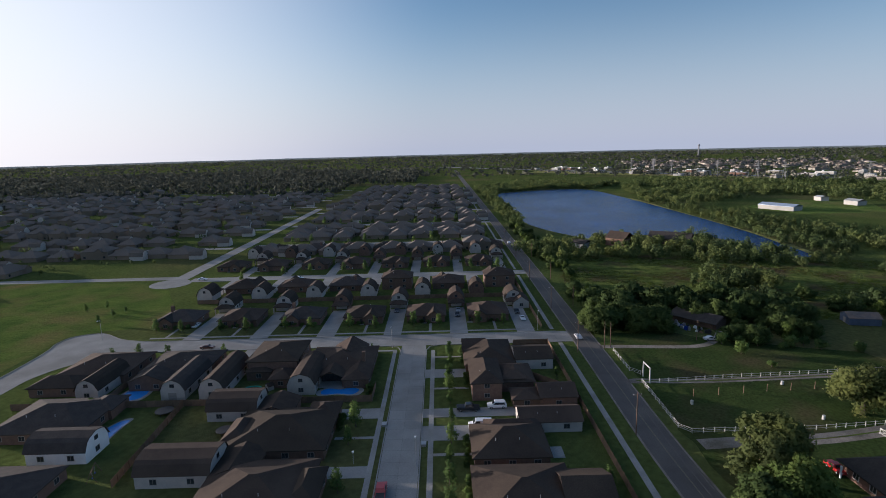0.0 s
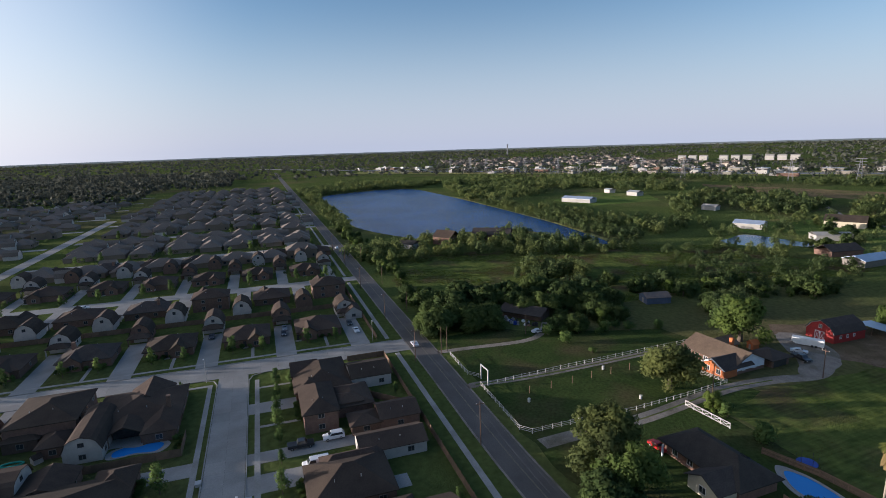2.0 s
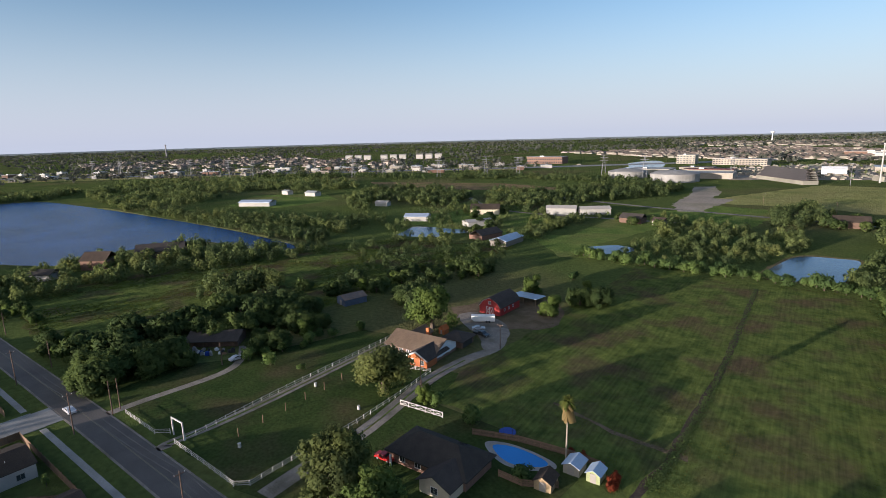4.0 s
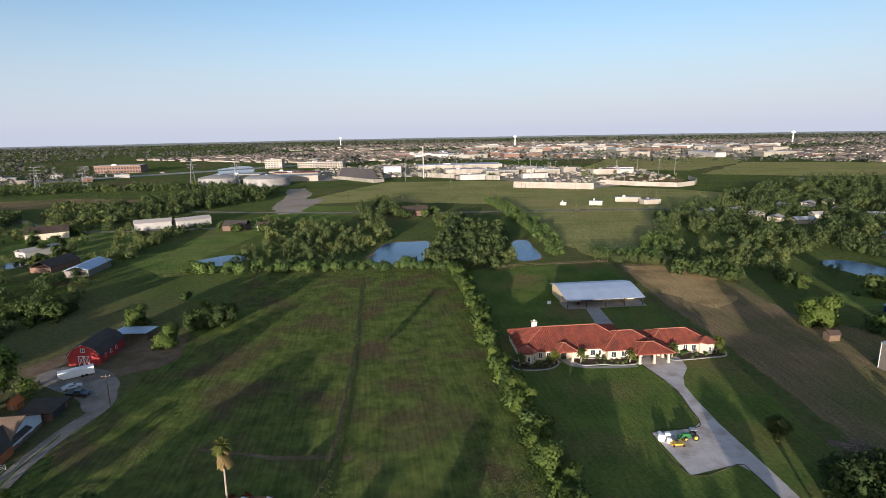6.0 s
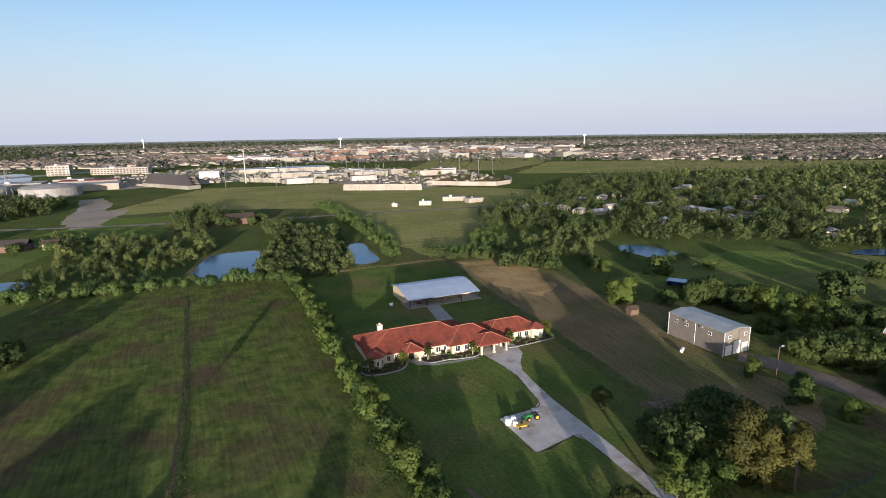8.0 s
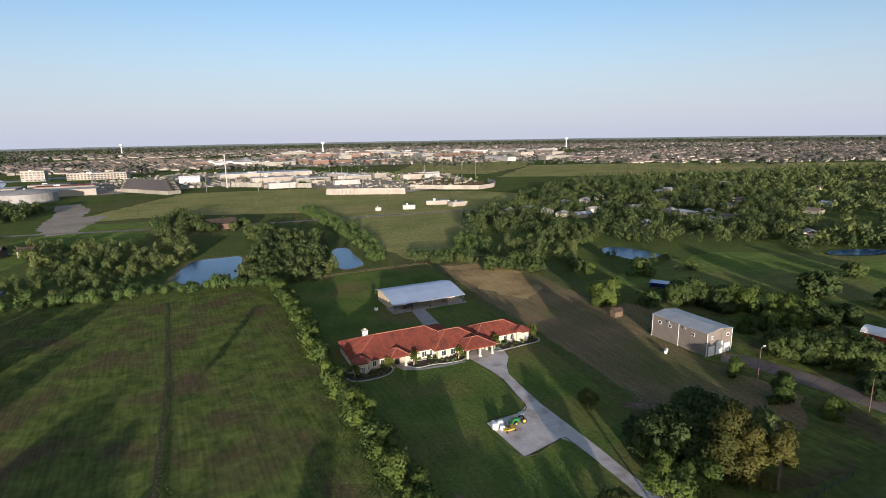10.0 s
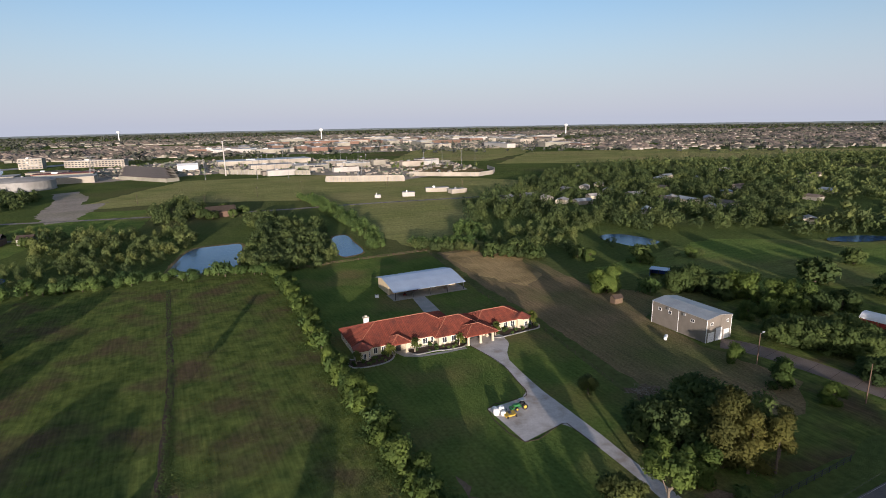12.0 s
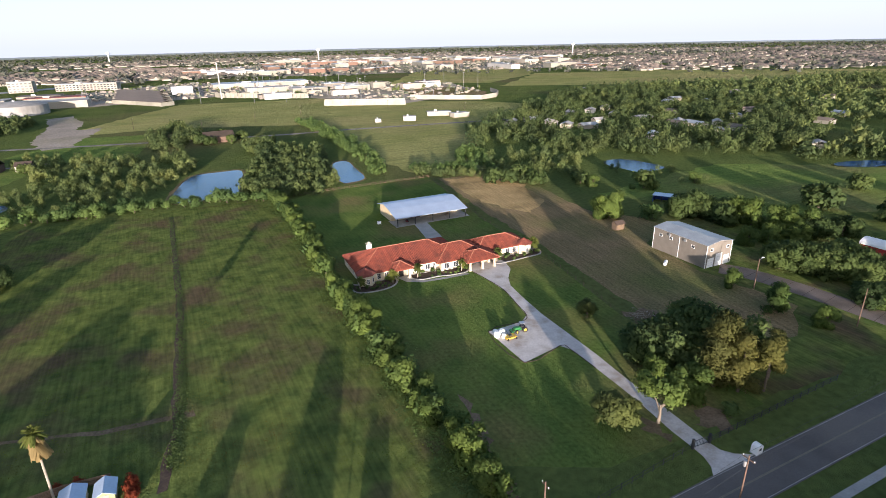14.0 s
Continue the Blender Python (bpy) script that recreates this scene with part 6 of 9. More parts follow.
for x, r in ((-.55, .28), (.75, .2)):
    for s in (-1, 1):
        part("wheel", Geo().tube((x, s * .35, r), (x, s * .55, r), r, n=12), TYRE, lm)
ac = thing("air_conditioner", pose(-25.7, 201.2, 0, 0, 0, 25), "pale outdoor unit beside the barn", "air conditioner")
part("casing", Geo().box(-.6, .6, -.5, .5, 0, 1.1), WHITE, ac)
part("fan_grille", Geo().tube((0, 0, 1.1), (0, 0, 1.14), .42, n=16), DARK, ac)
sheet("barn_path", [(-11.9, 199.4), (-7.2, 201.5), (-1.4, 184.6), (-3.1, 178.8), (-6.3, 180.7)], WALKWAY, "pale concrete path to the barn", 0.055, "pavement")
pt = thing("picnic_table", pose(0.9, 209.9, 0.14, 0, 0, 25), "dark picnic table under the porch", "table")
part("tabletop", Geo().box(-.9, .9, -.4, .4, .68, .74), WOOD, pt)
for s in (-1, 1):
    part("bench", Geo().box(-.9, .9, s * .75 - .14, s * .75 + .14, .4, .46), WOOD, pt)
    part("leg", Geo().box(s * .65 - .05, s * .65 + .05, -.75, .75, .34, .4).box(s * .65 - .05, s * .65 + .05, -.06, .06, 0, .68), WOOD, pt)

# ---- grey metal shed ----
gs = thing("metal_shed", pose(77.3, 151.5, 0, 0, 0, 25.6), "grey metal workshop with three white doors", "shed")
part("wall", Geo().end_wall([(0, -0.1), (10.8, -0.1), (10.8, 7.3), (5.4, 8.1), (0, 7.3)], 0, 20.5), GREY_METAL, gs)
part("roof", Geo().roof([(-0.25, 7.28), (5.4, 8.12), (11.05, 7.28)], -0.25, 20.75, 0.1), ROOF_STEEL, gs)
for x, y in ((0, 0), (10.8, 0), (0, 20.5), (0, 10.2)):
    part("corner_trim", Geo().box(x - 0.08, x + 0.08, y - 0.08, y + 0.08, 0, 7.28), WHITE, gs)
for x, w, h in ((2.1, 2.6, 3.0), (5.5, 2.7, 4.0), (8.9, 2.4, 3.0)):
    d = part("roller_door", Geo().box(-w / 2, w / 2, -0.1, 0.02, 0, h), WHITE, gs, m=pose(x, 0, 0))
    for k in range(1, 4):
        part("panel_line", Geo().box(-w / 2, w / 2, -0.115, -0.1, h * k / 4 - .02, h * k / 4 + .02), STEEL, d)
for x in (2.1, 8.9):
    window(gs, 1.2, 0.9, pose(x, 0, 5.7), WHITE)
for y in (5.0, 13.5, 17.5):
    window(gs, 1.3, 0.9, pose(0, y, 5.5, 0, 0, -90), WHITE)
for y in (4, 10, 15.5):
    part("roof_vent", Geo().box(5.0, 5.8, y - 1.0, y + 1.0, 8.12, 8.28), STEEL, gs)
for y in (8, 14):
    part("wall_fan", Geo().box(-0.35, 0, y - .4, y + .4, 6.2, 6.9), STEEL, gs)
pr = thing("propane_tank", pose(66.9, 155, 0, 0, 0, 60), "white propane tank on two feet", "tank")
part("tank", Geo().tube((-1.3, 0, .75), (1.3, 0, .75), .5, n=16).tube((1.3, 0, .75), (1.55, 0, .75), .5, .25, n=16).tube((-1.55, 0, .75), (-1.3, 0, .75), .25, .5, n=16), WHITE, pr)
for x in (-.8, .8):
    part("foot", Geo().box(x - .1, x + .1, -.3, .3, -0.1, .4), STEEL, pr)
setting("east_drive", ribbon(smooth_line([(81.8, 151.5), (87.3, 148.1), (94.2, 139.8), (102.2, 127), (113, 108)], 5), 8.0, 0.05), BROWNDRIVE, "brown-grey paved drive to the workshop", "pavement")
gable_shed("small_shed", pose(63, 189.4, 0, 0, 0, 115), 2.6, 3.6, 2.2, 0.9, WOOD, ROOF, "small tan garden shed beside a tree", doors=((0, 1.0, 1.9),))
sh = thing("open_shed", pose(94.4, 222.9, 0, 0, 0, -30), "dark lean-to shed with a pale metal roof", "shed")
part("wall", Geo().box(-5.5, 5.5, 1.5, 3.2, -0.1, 2.6).box(-5.5, -5.3, -3, 1.5, -0.1, 2.6).box(5.3, 5.5, -3, 1.5, -0.1, 2.6), BLUE, sh)
part("roof", Geo().roof([(-3.4, 2.9), (3.5, 2.55)], -5.8, 5.8, 0.1, 0, TURN), ROOF_METAL, sh)
for x in (-2, 2):
    part("post", Geo().box(x - .1, x + .1, -3, -2.8, -0.1, 2.85), DARK, sh)
rb = thing("red_shelter", pose(138, 162, 0, 0, 0, 30), "red barrel-vaulted shelter with a white roof", "shelter")
arc = [(-3.2 * math.cos(math.pi * k / 8), 2.0 + 1.7 * math.sin(math.pi * k / 8)) for k in range(9)]
part("wall", Geo().end_wall([(-3.1, -0.1), (3.1, -0.1)] + [(x * .97, z) for x, z in arc[::-1]], -4.5, 4.5), RED, rb)
part("roof", Geo().roof(arc, -4.7, 4.7, 0.1), WHITE, rb)
pole(84.2, 136.9, 9, 25, "wooden utility pole with a white lamp beside the drive", arm=0, lamp=True)
pole(97.2, 115.4, 10, 25, "tall wooden utility pole", arm=0)

# ---- fences and gate of the tiled house ----
rail_fence([(8, 57.2), (23.4, 66), (40.2, 75.7)], "black iron fence along the road", 1.4, 2, 2.4, DARK, "iron_fence", 0.05, 0.03)
rail_fence([(44.2, 77.3), (60.5, 85.6), (77.7, 94.2)], "black iron fence along the road", 1.4, 3, 2.4, DARK, "iron_fence", 0.06, 0.05)
gt = thing("drive_gate", pose(40.4, 75.8, 0, 0, 0, 21), "black iron gate across the drive", "gate")
for x in (0, 3.7):
    part("gate_post", Geo().box(x - .2, x + .2, -.2, .2, -0.1, 2.0), DARK, gt)
part("gate_leaf", Geo().box(.2, 3.5, -.03, .03, .3, .38).box(.2, 3.5, -.03, .03, 1.5, 1.58), DARK, gt)
for k in range(10):
    part("bar", Geo().box(.3 + k * .34, .34 + k * .34, -.02, .02, .1, 1.7), DARK, gt)
rail_fence([(-7.8, 275.5), (15.1, 202), (30.7, 167.3), (43.3, 123.6), (57.1, 90.3)], "thin wire field fence on steel posts", 1.2, 2, 4.5, WOOD, "wire_fence", 0.03, 0.006)
rail_fence([(-69.5, 243.8), (-48, 255.8), (-7.8, 275.5)], "grey wooden rail fence at the back of the lawn", 1.3, 2, 2.6, POLE_WOOD, "wood_fence")
rail_fence([(8.9, 281.3), (46.1, 256.6)], "grey wooden rail fence beside brown field", 1.2, 2, 3.0, WOOD, "wood_fence")
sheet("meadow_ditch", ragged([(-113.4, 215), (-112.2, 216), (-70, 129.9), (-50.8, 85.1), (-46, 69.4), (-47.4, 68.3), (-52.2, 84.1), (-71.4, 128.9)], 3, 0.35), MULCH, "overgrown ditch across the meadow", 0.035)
sheet("meadow_track", ragged([(-50.2, 89.1), (-49.3, 87.7), (-65, 82.8), (-82.6, 80.6), (-82.6, 81.5), (-64.9, 84.2)], 3, 0.3), DIRT, "faint bare track through the meadow", 0.03)
sheet("bare_patch", ragged([(44.9, 124.8), (51.7, 127.5), (55.5, 120), (51, 115), (45.4, 115.2)], 1.5, 1.2), DIRT, "pale bare patch under the grove", 0.045)
for wear in ([(34.5, 84.5), (36.5, 83), (38, 79.5), (37, 78.2), (34, 81)], [(44, 81.5), (49, 80.5), (51, 84), (49, 87.5), (45.5, 86)]):
    sheet("worn_grass", ragged(wear, 1.0, 0.8), DIRT, "bare worn earth under the trees by the drive", 0.046)

# heap of cut branches on the field, and the golden far end of the brown field
br_ = random.Random(12)
hp = thing("brush_pile", pose(48.8, 122.6, 0), "low heap of dry grey-brown cut branches", "brush pile")
for k in range(70):
    a, x, y = br_.uniform(0, math.tau), br_.gauss(0, 2.3), br_.gauss(0, 2.0)
    L, z = br_.uniform(0.6, 2.2), br_.uniform(0.1, 0.9) * max(0.25, 1 - math.hypot(x, y) / 5)
    part("branch", Geo().tube((x - L * math.cos(a) / 2, y - L * math.sin(a) / 2, 0.04), (x + L * math.cos(a) / 2, y + L * math.sin(a) / 2, z), 0.05, 0.025, n=4), PALEBARK, hp)
STRAW = mat("golden_stubble", (0.46, 0.33, 0.165), (0.36, 0.255, 0.125), 0.1, (0.22, 0.165, 0.08), 0.06, 1.4, 0.35, blades=7, world_space=True, spec=0.0, streak=(109, 0.8, 0.2))
sheet("straw_patch", ragged([(0.9, 268.9), (22.6, 278.5), (38.2, 256.6), (44, 230.8), (34, 210.7), (24.1, 218.4), (12.4, 235.6)], 4, 1.5), STRAW, "golden stubble at the end of the brown field", 0.03)
sheet("rough_strip", ragged([(-5.9, 269.8), (-3, 272.7), (18.1, 208.7), (33.7, 170.2), (50.3, 122.6), (65.2, 112.7), (61.2, 108.8), (47.3, 119.7), (30.7, 167.3), (15.1, 203)], 4, 0.7), GRASS, "strip of long grass between lawn and field", 0.036)
sheet("rough_ground", ragged([(46.1, 82.5), (59.1, 88.3), (89.2, 101.7), (150, 130), (170, 160), (148.9, 186.8), (129, 196.6), (83.4, 189.2), (67.5, 175.8), (76.3, 148.6), (89.2, 127.1), (81.2, 111.6), (65.2, 111.7), (51.3, 119.6)], 5, 1.2), FIELD, "olive rough grass round the grove and workshop", 0.02)
for k in range(9):
    jm = Vector(((81.8, 151.5), (85.3, 149.5), (88.7, 146.6), (91.8, 143.1), (94.8, 138.8), (97.7, 134.2), (100.6, 129.7), (103.4, 125.1), (106.2, 119.8))[k])
    dirn = math.degrees(math.atan2(-4.4, 3.0))
    jt = thing("drive_joint", pose(jm.x, jm.y, 0.052, 0, 0, dirn + 90), "dark expansion joint across the paved drive", "joint", "drive joints")
    part("joint_strip", Geo().box(-3.9, 3.9, -0.06, 0.06, 0, 0.012), MULCH, jt)


# ---- orange house, red barn and paddocks ----
oh = thing("orange_house", pose(-130.4, 68.5, 0, 0, 0, 27), "orange-brown brick house with a brown shingle gable roof", "house")
part("wall", Geo().end_wall([(-5.8, -0.1), (5.8, -0.1), (5.8, 2.8), (0, 5.5), (-5.8, 2.8)], -9, 9, 0, TURN), BRICK, oh)
part("roof", Geo().roof([(-6.6, 2.5), (0, 5.58), (6.6, 2.5)], -9.6, 9.8, 0.16, 0, TURN), ROOF_TAN, oh)
part("gable_panel", Geo().end_wall([(-5.75, 1.0), (5.75, 1.0), (5.75, 2.78), (0, 5.45), (-5.75, 2.78)], -9.1, -9.0, 0, TURN), mat("pale_blue_siding", (.60, .64, .68), (.54, .58, .62), .6, None, .2, 6.0, .06, rough=.7), oh, "pale blue-white gable siding")
part("front_wall", Geo().end_wall([(2.2, -0.1), (9.6, -0.1), (9.6, 2.8), (5.9, 4.6), (2.2, 2.8)], -10.5, -5.6), ORANGE, oh)
part("front_roof", Geo().roof([(1.5, 2.46), (5.9, 4.72), (10.3, 2.46)], -11.1, 0.4, 0.16), ROOF_GREY, oh)
part("gable_trim", Geo().end_wall([(1.5, 2.56), (5.9, 4.86), (10.3, 2.56), (9.9, 2.36), (5.9, 4.36), (1.9, 2.36)], -11.24, -11.1), WHITE, oh)
for x in (4.1, 7.7):
    window(oh, 1.5, 1.4, pose(x, -10.5, 1.5), WHITE)
for x in (-6.8, -3.8, -0.8):
    window(oh, 1.5, 1.3, pose(x, -5.8, 1.5), WHITE)
for y in (-2.4, 2):
    window(oh, 1.2, 1.2, pose(9, y, 1.5, 0, 0, 90), WHITE)
part("chimney", Geo().box(-0.2, 0.9, 2.6, 3.5, 3.2, 6.6), ORANGE, oh, "orange brick chimney stack")
part("rear_wing", Geo().end_wall([(-9, -.1), (-3, -.1), (-3, 2.6), (-6, 4.2), (-9, 2.6)], 5, 10), ORANGE, oh)
part("rear_roof", Geo().roof([(-9.5, 2.35), (-6, 4.3), (-2.5, 2.35)], 0.5, 10.5, 0.16), ROOF_TAN, oh)
oc = thing("carport", pose(-129.2, 81.2, 0, 0, 0, 27), "small garage with a dark hip roof", "garage")
part("wall", Geo().box(-3.4, 3.4, -3.4, 3.6, -0.1, 2.5), BRICK, oc)
part("roof", Geo().hip(-4.3, 4.3, -4.3, 4.5, 2.5, 1.5), ROOF_GREY, oc)
part("garage_door", Geo().box(3.4, 3.47, -2.6, 2.6, 0, 2.1), DARK, oc)
gable_shed("play_house", pose(-139.8, 81.6, 0, 0, 0, 20), 2.4, 2.4, 1.9, 1.0, ORANGE, ORANGE, "small orange wooden play house", doors=((0, .7, 1.5),))

rbn = thing("red_barn", pose(-151.7, 103.9, 0, 0, 0, 23), "red gambrel barn with white trim and crossed doors", "barn")
gl = [(-.3, 2.9), (1.4, 5.0), (4.6, 6.5), (7.8, 5.0), (9.5, 2.9)]
part("wall", Geo().end_wall([(0, -.1), (9.2, -.1), (9.2, 3.0), (7.7, 4.95), (4.6, 6.4), (1.5, 4.95), (0, 3.0)], 0, 14), RED, rbn)
part("roof", Geo().roof(gl, -.3, 14.3, .12), ROOF_GREY, rbn)
dd = part("barn_door", Geo().box(3.0, 6.2, -.08, 0, 0, 2.9), RED, rbn)
for x0, x1 in ((3.0, 4.6), (4.6, 6.2)):
    for a, b in (((x0 + .1, .1), (x1 - .1, 2.8)), ((x1 - .1, .1), (x0 + .1, 2.8))):
        part("white_brace", Geo().tube((a[0], -.1, a[1]), (b[0], -.1, b[1]), .09, n=4), WHITE, dd)
    part("white_frame", Geo().box(x0, x0 + .14, -.12, -.08, 0, 2.9).box(x1 - .14, x1, -.12, -.08, 0, 2.9).box(x0, x1, -.12, -.08, 2.76, 2.9), WHITE, dd)
window(rbn, 1.1, 1.1, pose(4.6, 0, 4.6), WHITE)
for y in (3, 6, 9):
    window(rbn, .9, 1.0, pose(9.2, y, 1.9, 0, 0, 90), WHITE)
part("white_trim", Geo().tube((0, -.06, 3.0), (1.5, -.06, 4.95), .1, n=4).tube((1.5, -.06, 4.95), (4.6, -.06, 6.4), .1, n=4).tube((4.6, -.06, 6.4), (7.7, -.06, 4.95), .1, n=4).tube((7.7, -.06, 4.95), (9.2, -.06, 3.0), .1, n=4), WHITE, rbn)
lt = thing("lean_to", pose(-151.9, 127.1, 0, 0, 0, 20), "open shelter with a pale corrugated metal roof", "shelter")
part("roof", Geo().roof([(-4, 2.9), (4, 2.4)], -6, 6, .08, 0, TURN), ROOF_METAL, lt)
for x in (-5.6, 0, 5.6):
    for y in (-3.6, 3.6):
        part("post", Geo().box(x - .08, x + .08, y - .08, y + .08, -.1, 2.86 if y < 0 else 2.42), WOOD, lt)

tl = thing("horse_trailer", pose(-141.8, 99.4, 0.03, 0, 0, 236), "white horse trailer with small windows", "trailer")
part("body", Geo().end_wall([(-3.9, .45), (3.4, .45), (4.6, 1.3), (4.6, 2.5), (-3.9, 2.5)], -1.1, 1.1), WHITE, tl)
for x in (-2.8, -1.4, 0, 1.4, 3.0):
    part("window", Geo().box(x - .3, x + .3, -1.12, -1.1, 1.7, 2.2), GLASS, tl)
for x in (-1.9, -.9):
    for s in (-1, 1):
        part("wheel", Geo().tube((x, s * .85, .38), (x, s * 1.12, .38), .38, n=12), TYRE, tl)
part("hitch", Geo().tube((4.4, 0, .9), (5.4, 0, .5), .09), STEEL, tl)
part("jack_stand", Geo().tube((3.6, 0, 0), (3.6, 0, .6), .06), STEEL, tl)
vehicle("car", (.42, .45, .48), -136.2, 93.4, 60, "silver car parked on the gravel yard", .05)
vehicle("pickup", (.02, .02, .022), -130.6, 91, 15, "black pickup parked by the carport", .05)

setting("gravel_drive", ribbon(smooth_line([S(-104, 39.5), (-113.2, -4.3), (-116.6, 6.5), (-123.1, 21.7), (-137.1, 50.6), (-145.2, 67.5)], 5), 2.8, .035), GRAVEL, "pale gravel lane beside a white fence", "road")
setting("gravel_drive", ribbon(smooth_line([(-83.4, 10.9), (-87.8, 19.7), (-95.5, 36.5), (-110.3, 59.9), (-116.7, 76.1), (-119.5, 88.8), (-128.1, 96.4), (-142.6, 98.1)], 5), 4.2, .044), GRAVEL, "pale gravel drive to the barn", "road")
sheet("gravel_yard", ragged(smooth_loop([(-121, 85), (-121, 91), (-127, 100), (-138.7, 105), (-152.2, 102.8), (-153.2, 95), (-140.8, 91.3), (-129.2, 89.6)], 4), 3, .4), GRAVEL, "pale gravel yard before the barn", .04)
setting("gravel_drive", ribbon(smooth_line([(-135.6, -19.4), (-140.1, -7.6), (-146.5, 11), (-154.2, 17.8), (-165.7, 20.5)], 5), 2.6, .035), GRAVEL, "pale gravel lane to a cluttered house", "road")
setting("lane_grass", ribbon(smooth_line([(-113.2, -4.3), (-116.6, 6.5), (-123.1, 21.7), (-137.1, 50.6), (-145.2, 67.5)], 5), .7, .05), LAWN, "strip of grass between wheel tracks", "verge")
setting("lane_grass", ribbon(smooth_line([(-87.8, 19.7), (-95.5, 36.5), (-110.3, 59.9), (-116.7, 76.1)], 5), .5, .05), LAWN, "strip of grass between wheel tracks", "verge")
rail_fence([(-134.2, -12.6), (-119.6, -6.6), (-117.8, -3.4)], "white board fence beside the road", 1.25, 3, 2.5)
rail_fence([(-112.4, -2.8), (-100.5, 2.0), (-89.4, 6.3), (-87.8, 9.2), (-90, 14), (-93.7, 22.6)], "white board fence round the paddock corner", 1.25, 3, 2.5)
rail_fence([(-112.7, -.6), (-123.9, 20.4), (-137.5, 48.1), (-145.5, 64.5)], "white board fence along the gravel lane", 1.2, 2, 2.7)
rail_fence([(-93.7, 22.6), (-99.1, 35.4), (-107, 50.4), (-114.7, 63.3)], "white board fence along the gravel drive", 1.2, 2, 2.6)
rail_fence([(-114.7, 63.3), (-120.2, 58.9), (-125.6, 55.9)], "white board fence behind the oak", 1.2, 3, 2.4)
la = thing("lattice_fence", pose(-101.8, 48, 0, 0, 0, 28), "white crossed-board fence panels on the verge", "fence")
for k in range(6):
    part("lattice_post", Geo().box(k * 2.5 - .08, k * 2.5 + .08, -.08, .08, -.1, 1.5), FENCEWHITE, la)
    if k < 5:
        part("lattice_panel", Geo().tube((k * 2.5, 0, .3), (k * 2.5 + 2.5, 0, 1.3), .06, n=4).tube((k * 2.5, 0, 1.3), (k * 2.5 + 2.5, 0, .3), .06, n=4).box(k * 2.5, k * 2.5 + 2.5, -.03, .03, 1.3, 1.44).box(k * 2.5, k * 2.5 + 2.5, -.03, .03, .2, .32), FENCEWHITE, la)
ar = thing("entrance_arch", pose(-112.7, -.8, 0, 0, 0, 205), "white timber entrance arch over the lane", "arch")
for x in (0, 4.6):
    part("arch_post", Geo().box(x - .14, x + .14, -.14, .14, -.1, 4.4), FENCEWHITE, ar)
part("arch_beam", Geo().box(-.2, 4.8, -.1, .1, 4.2, 4.5), FENCEWHITE, ar)
for i, (x, y) in enumerate(((-108, 10.1), (-111.2, 16.2), (-114.4, 22.3), (-117.6, 28.1), (-120.4, 34), (-123.3, 39.9))):
    wp = thing("wooden_post", pose(x, y, 0), "lone weathered wooden post in the paddock", "post", "paddock posts")
    part("post_shaft", Geo().tube((0, 0, -.3), (.05, 0, 2.1), .1), WOOD, wp)
for x, y in ((-103.2, 9.6), (-105.3, 38.1), (-123.7, 32.5)):
    wb = thing("white_barrel", pose(x, y, 0), "white barrel standing in the paddock grass", "barrel", "paddock barrels")
    part("barrel_body", Geo().tube((0, 0, -.05), (0, 0, .95), .36, n=14), FENCEWHITE, wb)
    part("barrel_rim", Geo().tube((0, 0, .95), (0, 0, 1.0), .39, n=14), FENCEWHITE, wb)
for x, y, h, a in ((-108.3, 57, 8, 0), (-118.1, 89.8, 8.5, 1.0), (-135.7, -15.5, 9, 0), (-153.2, 12.4, 7, 0)):
    pole(x, y, h, 30, "weathered wooden utility pole in the grass", arm=a)

# cluttered house among the dark trees
cl_ = thing("old_house", pose(-173.3, 13.6, 0, 0, 0, 62), "low dark-roofed house with a cluttered porch", "house")
part("wall", Geo().box(-8, 8, -3.5, 4.5, -.1, 2.6), BRICK, cl_)
part("roof", Geo().roof([(-5.6, 2.35), (.5, 4.2), (5.2, 2.5)], -8.8, 8.8, .15, 0, TURN), ROOF_GREY, cl_)
for x in (-7.5, -2.5, 2.5, 7.5):
    part("porch_post", Geo().box(x - .07, x + .07, -5.4, -5.26, -.1, 2.4), WOOD, cl_)
sr = random.Random(21)
for i in range(26):
    x, y = sr.uniform(-9, 9), sr.uniform(-11, -5.8)
    p = pose(-173.3, 13.6, 0, 0, 0, 62) @ Vector((x, y, 0))
    jb = thing("yard_junk", pose(p.x, p.y, 0, 0, 0, sr.uniform(0, 90)), "boxy junk piled in the cluttered yard", "junk", "yard junk")
    w, d, h = sr.uniform(.4, 1.3), sr.uniform(.4, 1.0), sr.uniform(.4, 1.4)
    part("junk_box", Geo().box(-w / 2, w / 2, -d / 2, d / 2, -.05, h).box(-w / 3, w / 4, -d / 3, d / 3, h, h + .25), sr.choice((BLUE, WHITE, STEEL, DARK, WOOD, STEEL)), jb)
vehicle("car", (.6, .6, .62), -154.7, 16.8, 110, "pale car parked at the end of the lane", .05)
gable_shed("open_shed", pose(-191.2, 67.2, 0, 0, 0, 10), 7, 10, 2.6, 1.4, DULLBLUE, mat("rusty_ribbed_roof", (.17, .135, .115), (.12, .10, .09), .6, (.22, .15, .11), .2, 4.0, .25, rough=.7), "blue-grey shed with a ribbed metal roof", doors=((0, 1.6, 2.0),))

